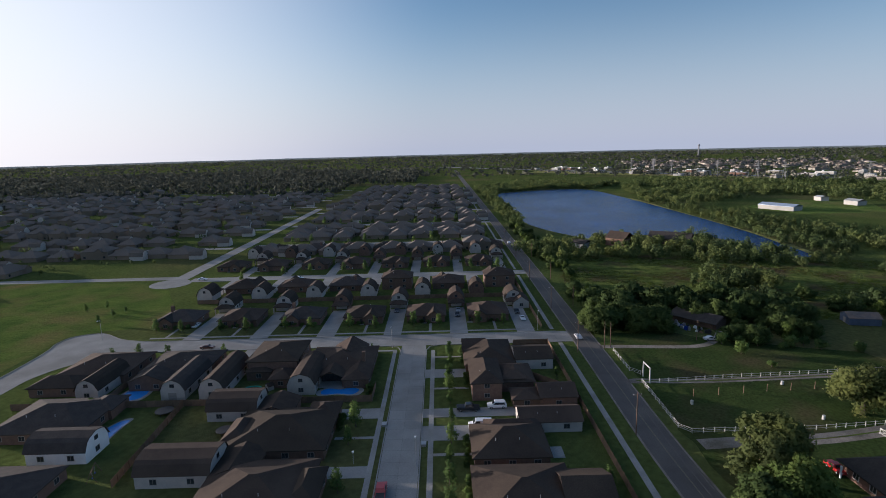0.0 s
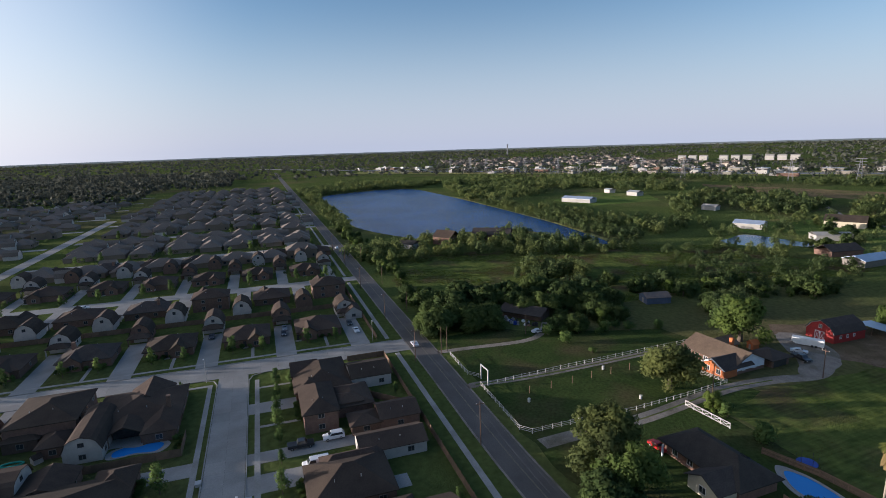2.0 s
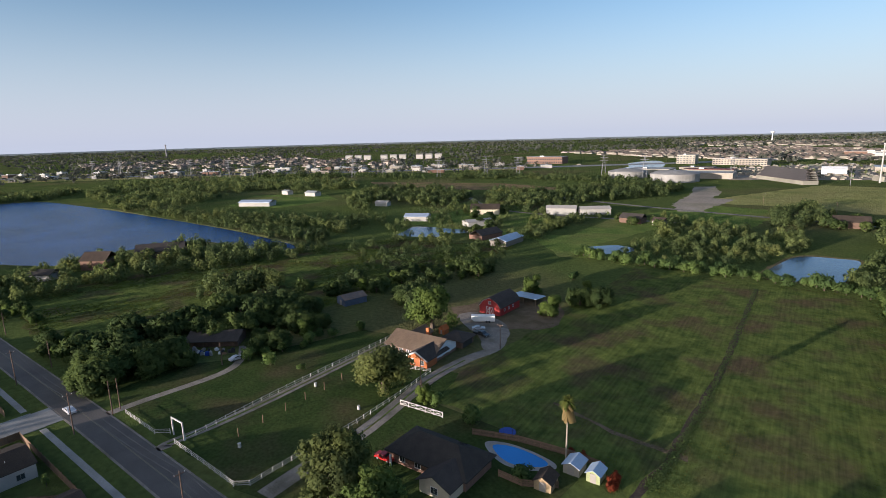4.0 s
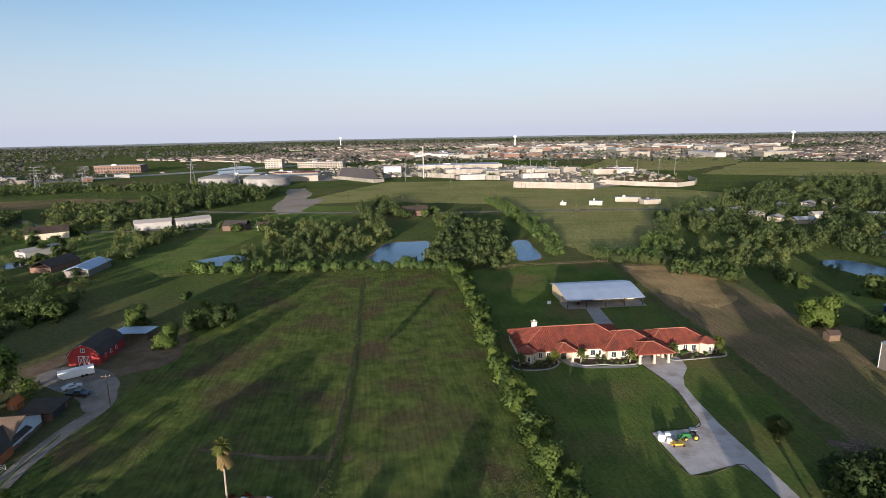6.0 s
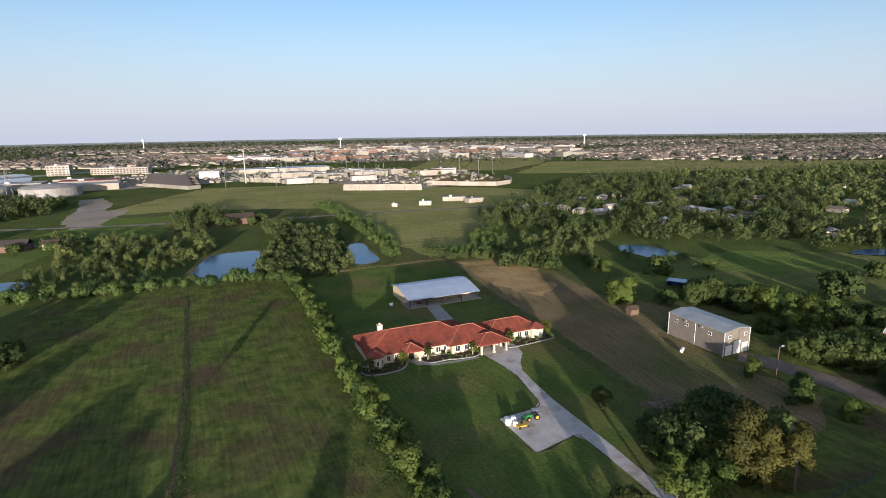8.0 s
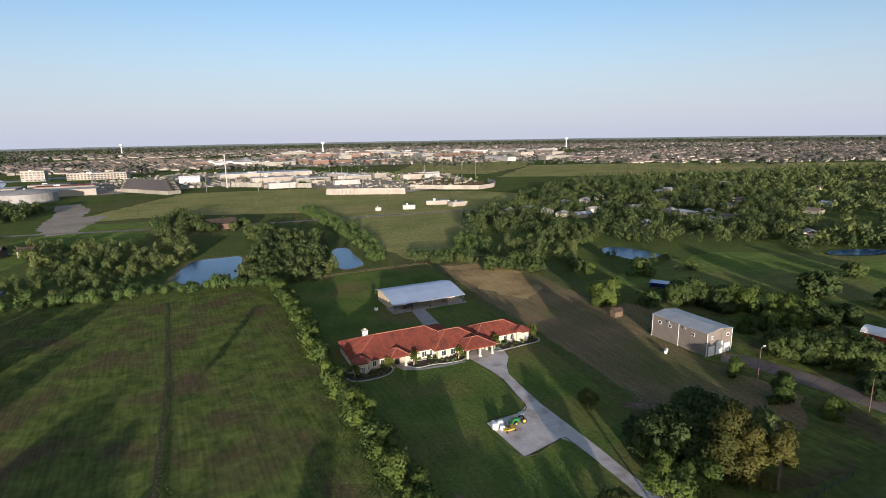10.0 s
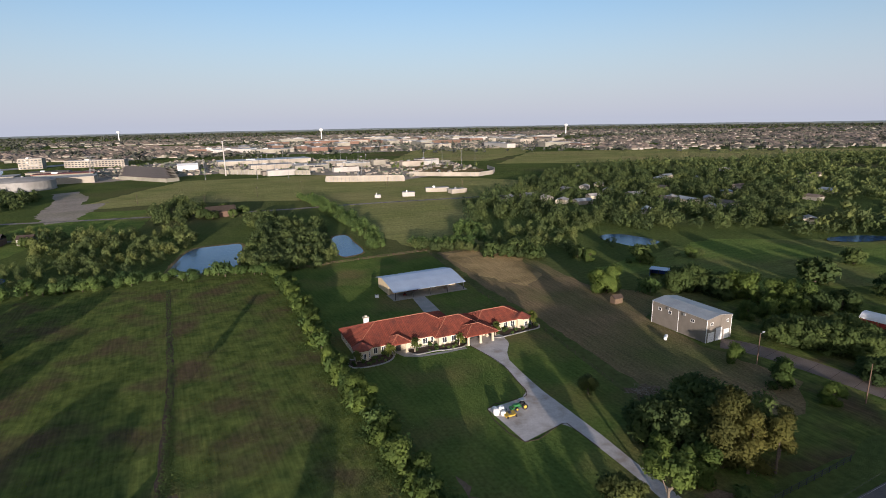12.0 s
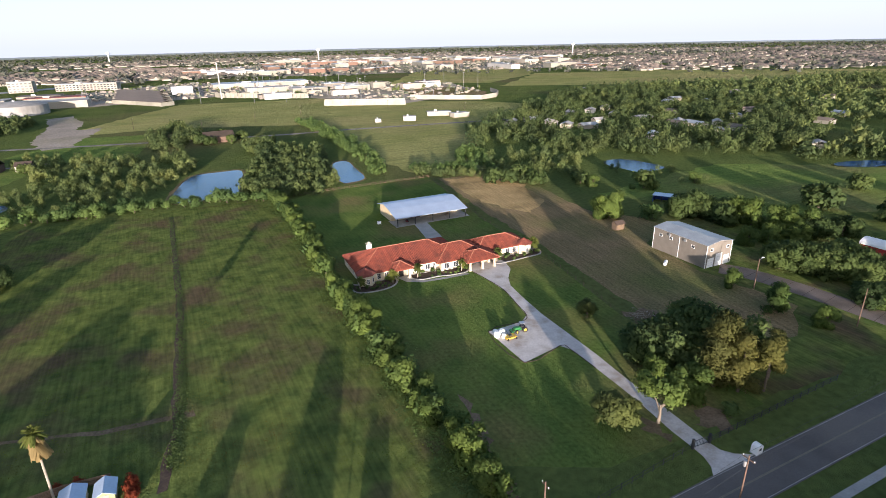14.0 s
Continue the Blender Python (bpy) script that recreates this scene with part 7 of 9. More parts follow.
# ---- dark-roofed house with the oval pool ----
ph = thing("pool_house", pose(-74.9, 44.2, 0, 0, 0, 25), "brick house with a large dark shingle roof", "house")
part("wall", Geo().box(-9.5, 9.5, -4.5, 5, -.1, 2.7), BRICK, ph)
part("roof", Geo().hip(-10.3, 10.3, -5.3, 5.8, 2.7, 3.2), ROOF_GREY, ph)
part("wing_wall", Geo().end_wall([(2, -.1), (9, -.1), (9, 2.7), (5.5, 4.4), (2, 2.7)], -9, -4), STUCCO, ph)
part("wing_roof", Geo().roof([(1.4, 2.45), (5.5, 4.5), (9.6, 2.45)], -9.6, .5, .16), ROOF_GREY, ph)
part("skylight", Geo().box(-1.1, .4, -.6, .6, 0, .18), GLASS, ph, m=pose(4.2, 3.2, 4.35, -28, 0, 0))
part("front_post", Geo().box(-8, -7.7, -6.2, -5.9, -.1, 2.6), WHITE, ph)
for x in (-6, -2):
    window(ph, 1.5, 1.3, pose(x, -4.5, 1.5), WHITE)
window(ph, 1.6, 1.4, pose(5.5, -9, 1.5), WHITE)
vehicle("car", (.5, .02, .02), -82.2, 35.3, 25, "red car parked beside the dark-roofed house", .05)
pool("oval_pool", [(-74.6, 57.3), (-72.6, 60.3), (-68.1, 62.5), (-63.7, 63.3), (-63, 61.4), (-66.1, 57.4), (-69.9, 56.2)], "large oval blue swimming pool with a grey rim", 1.3, WALKWAY)
rail_fence([(-80.8, 56), (-73, 63), (-62.1, 69.3), (-56.2, 71.6)], "dark wooden picket fence behind the pool", 1.5, 6, 2.4, WOOD, "picket_fence", .06, .1)
rail_fence([(-65.2, 52.3), (-60.3, 54.3), (-56.3, 59.8)], "pale wooden fence beside the pool", 1.5, 6, 2.4, WOOD, "picket_fence", .06, .1)
gable_shed("garden_shed", pose(-59, 66.4, 0, 0, 0, 25), 3.3, 3.9, 1.9, 0.75, PALE, ROOF_METAL, "white garden shed with a pale metal roof", doors=((0, 1.4, 1.9),))
gable_shed("garden_shed", pose(-54.8, 68, 0, 0, 0, 25), 2.7, 3.3, 1.9, 0.8, mat("green_yellow_siding", (.30, .33, .16), (.26, .29, .15), 1.0, rough=.8), ROOF_METAL, "pale green garden shed with white trim", doors=((0, 1.2, 1.9),))
gable_shed("garden_shed", pose(-58.1, 58.3, 0, 0, 0, 30), 3.4, 3.8, 1.9, 1.1, mat("tan_board_wall", (.36, .26, .15), (.30, .22, .13), 1.0, rough=.8), ROOF, "tan garden shed beside the pool", doors=((0, 1.3, 1.9),))
for i, (x, y, s) in enumerate(((-51.5, 69.7, 1.0), (-50.8, 67.8, .9), (-52.8, 71.2, .8), (-61.1, 70.6, .8), (-63.6, 69.5, .7))):
    plant("shrub", x, y, s * .7, seed=9, label="dark red bush beside the garden sheds", group="red bushes")
for c in STOCK["shrub", 9].children:
    if c.name.startswith("crown"):
        c.data.materials[0] = LEAF_RED
tp = thing("trampoline", pose(-76.4, 62.5, 0), "blue-sided trampoline behind the house", "trampoline")
part("mat_ring", Geo().tube((0, 0, .8), (0, 0, .9), 1.9, n=20), BLUE, tp)
for k in range(6):
    a = k * math.tau / 6
    part("net_pole", Geo().tube((1.9 * math.cos(a), 1.9 * math.sin(a), 0), (1.9 * math.cos(a), 1.9 * math.sin(a), 2.5), .04, n=6), DARK, tp)
palm(-62.6, 67.3, 13.3, 1.85, "tall fan palm with a skirt of dead fronds", True, 5)

# ---- power poles along the road ----
LINE = [S(u, 30.2 if k % 2 else 29.8) for k, u in enumerate((-34, -77, -128, -172, -222, -272, -322))]
for x, y in LINE:
    pole(x, y, 10.5, 112, "tall wooden utility pole beside the road")
for a, b in zip(LINE, LINE[1:]):
    for o in (-.9, .9):
        wire((a[0] + o * .4, a[1] + o, 10.1), (b[0] + o * .4, b[1] + o, 10.1), 1.0)
for u, v in ((-132, 41.5), (-178, 40.5), (-226, 41), (-282, 41)):
    pole(*S(u, v), 8.5, 112, "wooden utility pole on the far verge", arm=0)
ROAD_E = [(-14, 32), (41.9, 63.7), (92, 90), (140, 112)]
for i, (x, y) in enumerate(ROAD_E):
    pole(x, y, 9.5, 115, "tall wooden utility pole with a transformer", transformer=True)
sl = thing("roadside_box", pose(50.6, 74.6, 0, 0, 0, 27), "white arched-top box standing at the road edge", "box")
oarc = [(-.75 * math.cos(math.pi * k / 8), 1.3 + .6 * math.sin(math.pi * k / 8)) for k in range(9)]
part("casing", Geo().end_wall([(-.75, -.1), (.75, -.1)] + oarc[::-1], -.6, .6), WHITE, sl)
part("front_flap", Geo().box(-.28, .28, -.63, -.6, .85, 1.25), DARK, sl)
part("base_rail", Geo().box(-.85, .85, -.7, .7, -.05, .12), STEEL, sl)
for a, b in zip(ROAD_E, ROAD_E[1:]):
    for o in (-.7, .7):
        wire((a[0] - o * .4, a[1] + o, 9.1), (b[0] - o * .4, b[1] + o, 9.1), .9)
pole(12.2, 60.9, 8.3, 115, "wooden utility pole at the meadow corner", arm=.8)
for x, y in ((S(-136.5, -30.5)), (S(-151.5, -137)), (S(-150.5, 21))):
    lp = thing("street_lamp", pose(x, y, 0, 0, 0, 22), "slender pale street lamp at the kerb", "street lamp", "street lamps")
    part("lamp_post", Geo().tube((0, 0, -.2), (0, 0, 7.5), .09, .06), STEEL, lp)
    part("lamp_arm", Geo().tube((0, 0, 7.5), (1.2, 0, 7.7), .05), STEEL, lp)
    part("lamp_head", Geo().box(1.0, 1.6, -.12, .12, 7.62, 7.74), WHITE, lp)
ROADS = [p for p in ROADLINE if -20 < p[0] < 250]
setting("road_walk_east", sweep(ROADS, [(-8.9, .06), (-7.5, .06)]), WALKWAY, "pale concrete sidewalk beside the road", "pavement")
YL = mat("faded_road_paint", (.22, .19, .13), (.17, .15, .11), .5, rough=.8, world_space=True)
setting("road_line", sweep(ROADLINE, [(-.14, .068), (-.04, .068)]), YL, "faded yellow centre line", "road marking")
setting("road_line", sweep(ROADLINE, [(.04, .068), (.14, .068)]), YL, "faded yellow centre line", "road marking")
EL = mat("faded_white_paint", (.36, .34, .32), (.26, .245, .23), .5, rough=.8, world_space=True)
for o in (-3.35, 3.25):
    setting("edge_line", sweep([p for p in ROADLINE if p[0] > -40], [(o, .068), (o + .11, .068)]), EL, "faded white line along the road edge", "road marking")


# ---- trees and bushes ----
WATERS = [LAKE] + [smooth_loop(p, 3) for p in PONDS.values()]


def dry(xy):
    keep = np.ones(len(xy), bool)
    for w in WATERS:
        keep &= ~inside(w, xy)
    return xy[keep]


rng = np.random.default_rng(4)
sr = random.Random(17)
# hedgerow between meadow and lawn
hedge = smooth_line([(-75.5, 235), (-62, 209.5), (-47, 178), (-37.5, 154)], 9) + smooth_line([(-31.5, 142), (-25.5, 129), (-17, 112), (-9, 94), (0.5, 77), (5, 66)], 5)
for i, (x, y) in enumerate(hedge):
    plant("elm" if i % 3 else "shrub", x + rng.uniform(-1, 1), y + rng.uniform(-1, 1), rng.uniform(0.78, 1.12) * (1 if i % 3 else 1.6), group="hedgerow trees", label="leafy hedgerow tree between meadow and lawn")
sheet("rubble_strip", ragged([(1.5, 92), (3.2, 90), (6.5, 78), (9.3, 66), (6.6, 65.6), (4.2, 77)], 1.2, 0.9), DIRT, "strip of grey rubble beside the hedgerow", 0.042)
# garden and roadside trees by the tiled house
for kind, x, y, s, lab in (("oak", 43.2, 103.1, 1.2, ""), ("oak", 52.2, 106, 1.25, ""), ("oak", 46.2, 106, 1.1, "large dark oak in a roadside grove"), ("oak", 57.2, 109.8, 1.45, "large dark oak in a roadside grove"), 
                           ("oak", 49.2, 100.1, 1.1, "large dark oak in a roadside grove"), ("oak", 57.2, 101, 1.1, "large dark oak in a roadside grove"),
                           ("pine", 52.2, 93.3, 1.05, ""), ("pine", 55.4, 95, 1.0, ""), ("pine", 54.2, 97.2, 1.0, ""), ("oak", 54.7, 104.5, 1.5, "large dark oak in a roadside grove"), ("oak", 61.2, 103.9, 1.35, "large dark oak in a roadside grove"), ("oak", 48.2, 104, 1.3, "large dark oak in a roadside grove"), ("pine", 56.1, 91.3, .9, ""), ("tallpine", 61.2, 91.2, .92, "lone pine with a bare lower trunk beside the grove"), ("tallpine", 64.5, 95.5, .85, ""), ("bare", 37.1, 82.6, 1.2, ""), ("elm", 45.6, 89.4, 1.15, ""), ("elm", 40.6, 95.5, 0.9, ""),
                           ("ash", 29.3, 82.3, 0.82, "round olive green tree in a planting bed"), ("ash", 34.4, 122.8, 0.55, "small airy olive tree on the lawn"), ("elm", 78.5, 138.5, 0.85, ""), ("elm", 82, 124.5, 1.15, ""), ("elm", 89.3, 115.4, 0.85, ""),
                           ("elm", 110.5, 124.5, 1.1, ""), ("oak", 99.2, 150.4, 1.1, ""), ("oak", 107.2, 145.4, 1.1, ""), ("oak", 116.1, 137.6, 1.0, ""), ("oak", 111.1, 153.2, .9, ""), ("elm", 63.6, 202.9, 1.75, "bright green tree beside a small shed"), ("elm", 59.6, 204.8, 1.5, ""),
                           ("shrub", 79.4, 199.9, 1.9, ""), ("oak", 97.3, 204.6, 1.35, ""), ("oak", 105.2, 197.8, 1.2, ""), ("elm", 112.2, 190, 1.6, ""), ("elm", 117.1, 184.2, 1.6, ""), ("elm", 123.1, 179.2, 1.6, ""), ("oak", 127, 177.2, 1.0, ""), ("oak", 137, 177.2, 1.0, ""),
                           ("oak", 91.4, 202.7, 1.2, ""), ("oak", 100.3, 199.7, 1.1, ""), ("elm", 109.2, 193.9, 1.5, ""), ("elm", 120.1, 182.2, 1.5, ""), ("oak", 102.2, 192, 1.0, ""), ("oak", 126, 175.3, 1.1, ""), ("oak", 103.2, 148.4, 1.2, ""), ("oak", 111.1, 142.5, 1.2, ""), ("oak", 119.1, 144.4, 1.1, ""), ("oak", 117.1, 150.2, 1.2, ""), ("oak", 125.1, 138.5, 1.2, ""), ("shrub", 51.1, 84.5, 0.8, ""), ("oak", 148.8, 208, 1.45, ""), ("oak", 163, 188, 1.2, ""), ("elm", 100, 170, 1.0, ""), ("elm", 107, 170.5, 1.1, ""), ("elm", 114, 171, 1.0, ""), ("elm", 121, 174, 1.1, ""), ("oak", 108.1, 126, 0.9, ""), ("oak", 150, 150, 1.1, ""), ("oak", 142, 138, 1.1, ""),
                           ("oak", 92, 244, 1.15, ""), ("oak", 44.1, 256.6, 1.0, ""), ("oak", 38.3, 266.2, 1.1, ""), ("oak", 66, 257, 0.85, ""), ("elm", 70, 250, 0.9, ""), ("oak", 25, 262, 1.0, ""), ("oak", 33, 262, .9, ""), ("elm", 119.1, 252.4, 0.9, ""), ("oak", 200, 215, 1.2, ""), ("oak", 184.4, 234.6, 1.0, ""), ("oak", 173.7, 196.2, 1.0, "")):
    plant(kind, x, y, s, label=lab)
for x, y in scatter([(41.2, 98.2), (45.2, 92.3), (54, 93), (58, 98), (60, 107.8), (56, 112), (45.3, 109)], 20, np.random.default_rng(6), 2.6):
    plant("shrub", x, y, sr.uniform(1.0, 1.9), group="grove undergrowth", label="leafy undergrowth bush beneath the grove")
# orange house and barn
for kind, x, y, s, lab in (("ash", -111.2, 47.2, 1.45, "large oak beside a white board fence"), ("maple", -146.2, 80.6, 1.7, "large oak behind the orange house"), ("elm", -134.6, 123.5, 1.25, ""), ("oak", -137.3, 141, 1.0, ""),
                           ("oak", -133.3, 146.9, 1.1, ""), ("elm", -159.5, 135.6, 1.3, ""), ("elm", -100.1, 53.7, 0.7, ""), ("shrub", -96.4, 55.7, 1.0, ""), ("ash", -79, 23.2, 1.35, "large leafy tree beside the road"), ("ash", -74, 21, 1.2, ""),
                           ("maple", -66.8, 25.4, 1.15, "large bright leafy tree beside the road"), ("shrub", -144.7, 24.8, 1.2, ""), ("shrub", -136.1, 31.8, 0.6, ""), ("shrub", -152.3, 19.8, 1.2, ""), ("elm", -147.7, 155.2, 0.8, ""), ("shrub", -166.7, 164.5, 1.3, ""),
                           ("shrub", -61.3, 55.3, 1.1, ""), ("shrub", -84.7, 58.9, 1.3, "")):
    plant(kind, x, y, s, label=lab)
# unseen trees added below the flight path to cast shadows over meadow and lawn
for x, y, s, tall in ((-18.5, 6, 0.75, 1.95), (-10.3, 37, 0.45, 1.5), (-34.6, 17, 0.5, 1.95), (5, 33, 1.2, 1), (14, 35, 1.05, 1), (-59.8, 21.1, 1.15, 1), (19, 14, 1.1, 1), (25, 15, 1.15, 1), (31, 14, 1.15, 1), (37, 15, 1.1, 1), (43, 14, 1.1, 1),
                      (52, 45, 1.3, 1), (62, 49, 1.4, 1), (72, 53, 1.3, 1), (84, 58, 1.4, 1), (97, 66, 1.3, 1)):
    plant("oak", x, y, s, label="large unseen tree added to cast long evening shadows", group="roadside trees", tall=tall)
# dark grove round the cluttered house
for x, y in scatter([(-153.8, -23.6), (-152.1, -1.9), (-159.8, 5.9), (-173.3, 9.6), (-179.2, 31.1), (-171.7, 45), (-188.9, 48.6), (-206.8, 26.8), (-196.9, -12.3), (-177.6, -31.7)], 60, rng, 5.0):
    plant("oak", x, y, rng.uniform(0.8, 1.3), label="dark oak in a grove beside the road", group="roadside grove")
for x, y in scatter([S(-152, 43), S(-405, 43), S(-405, 57), S(-152, 53)], 90, rng, 4.2):
    plant("elm" if rng.random() < 0.5 else "oak", x, y, rng.uniform(0.45, 0.75), label="green tree in a roadside thicket", group="roadside thicket")
# thick growth between the lane and the overgrown meadow
for x, y in scatter([(-156, 20), (-157, 38), (-159, 60), (-161, 74), (-178, 90), (-198, 117), (-195, 142), (-212, 150), (-222, 110), (-216, 84), (-222, 50), (-200, 40), (-180, 30)], 90, np.random.default_rng(77), 5.2):
    if not (-202 < x < -158 and 52 < y < 80):
        plant("oak" if (x + y) % 3 > 1 else "elm", x, y, 0.45 + ((x * 7.3 + y * 3.1) % 1) * 0.5, label="dark tree in the thicket beside the lane", group="lane thicket")
for x, y in scatter([(-153, 20), (-152, 40), (-155, 62), (-163, 62), (-160, 30)], 16, np.random.default_rng(78), 4):
    plant("shrub", x, y, 0.6 + ((x * 5.1 + y) % 1) * 0.6, label="green bush beside the lane", group="lane bushes")
# edge of the meadow by the ponds
for x, y in scatter([(-202.4, 198.1), (-166.1, 206.8), (-116.8, 229.3), (-77.3, 237), (-77.2, 241.8), (-117.7, 236), (-168.9, 214.4), (-204.2, 205.7)], 110, rng, 3.2):
    plant("shrub", x, y, rng.uniform(1.0, 1.9), label="bush on the overgrown field edge", group="field edge bushes")
for poly, n, lo, hi, gap in (([(-96.4, 243.2), (-73.4, 239.9), (-49.9, 265.3), (-61.2, 291.6), (-68.5, 324.5), (-93.6, 309.6), (-99.8, 276.3)], 46, 0.75, 1.15, 5.5),
                             ([(-192.7, 213.7), (-127.3, 238.6), (-138.4, 265.9), (-143.6, 294.2), (-177.2, 288.5), (-206.3, 251.5)], 52, 0.5, 0.9, 6.0),
                             ([(-50, 252), (-57, 243), (-76, 242), (-95, 262), (-104, 303), (-125, 350), (-138, 396), (-128, 396), (-100, 345), (-79, 300), (-66, 300), (-58, 272)], 60, 0.6, 1.0, 5.0)):
    woods("pond_thicket", dry(scatter(poly, n * 2, rng, gap * 0.7)), LEAF_WOODS, "thicket of mixed trees round the ponds", rng, (9 * lo, 9 * hi), 420, 0.4)
for x, y, s in ((-163, 386, .9), (-172, 391, 1.0), (-151, 393, .8), (-178, 405, 1.0), (-149, 409, .9), (-166, 416, 1.0), (-319.4, 212, .8), (-335, 232, .9), (-353, 230, .8), (-371, 242, 1.0), (-360, 263, 1.0), (-271, 306, .9), (-255.2, 300.9, .8), (-238.3, 307.1, .7), (-296.5, 194.6, .8), (-303.6, 210.5, .9)):
    plant("oak", x, y, s, group="house trees", label="green tree beside a far house")
for poly in ([(-38, 282), (-28, 279), (-43, 335), (-64, 386), (-91, 441), (-116, 494), (-129, 490), (-104, 438), (-77, 384), (-57, 340)], [(-17, 288), (28, 280), (24, 296), (10, 300), (-17, 297)], [(8, 318), (24, 300), (26, 336), (10, 340)]):
    woods("pasture_hedge", dry(scatter(poly, int(abs(sum(poly[i - 1][0] * poly[i][1] - poly[i][0] * poly[i - 1][1] for i in range(len(poly)))) / 26), rng)), LEAF_SHRUB, "bright green hedge of bushes beside the pasture", rng, (4, 8), 320, 0.42)
bt = dry(scatter([(-400, 200), (-345, 150), (-300, 135), (-262, 160), (-240, 205), (-275, 250), (-296, 330), (-380, 330), (-430, 290)], 300, np.random.default_rng(71)))
for bx, by in ((-371, 187), (-321, 212), (-368, 250), (-277, 190), (-253, 189.5), (-327, 298), (-309, 317), (-345, 262), (-300, 240), (-350, 225)):
    bt = bt[(np.hypot(bt[:, 0] - bx, bt[:, 1] - by) > 15) & (np.hypot(bt[:, 0] - bx * 0.96, bt[:, 1] - by * 0.94) > 13)]
woods("barn_trees", bt, LEAF_WOODS, "green trees scattered round barns and houses", np.random.default_rng(72), (4, 9.5), 280, 0.45)
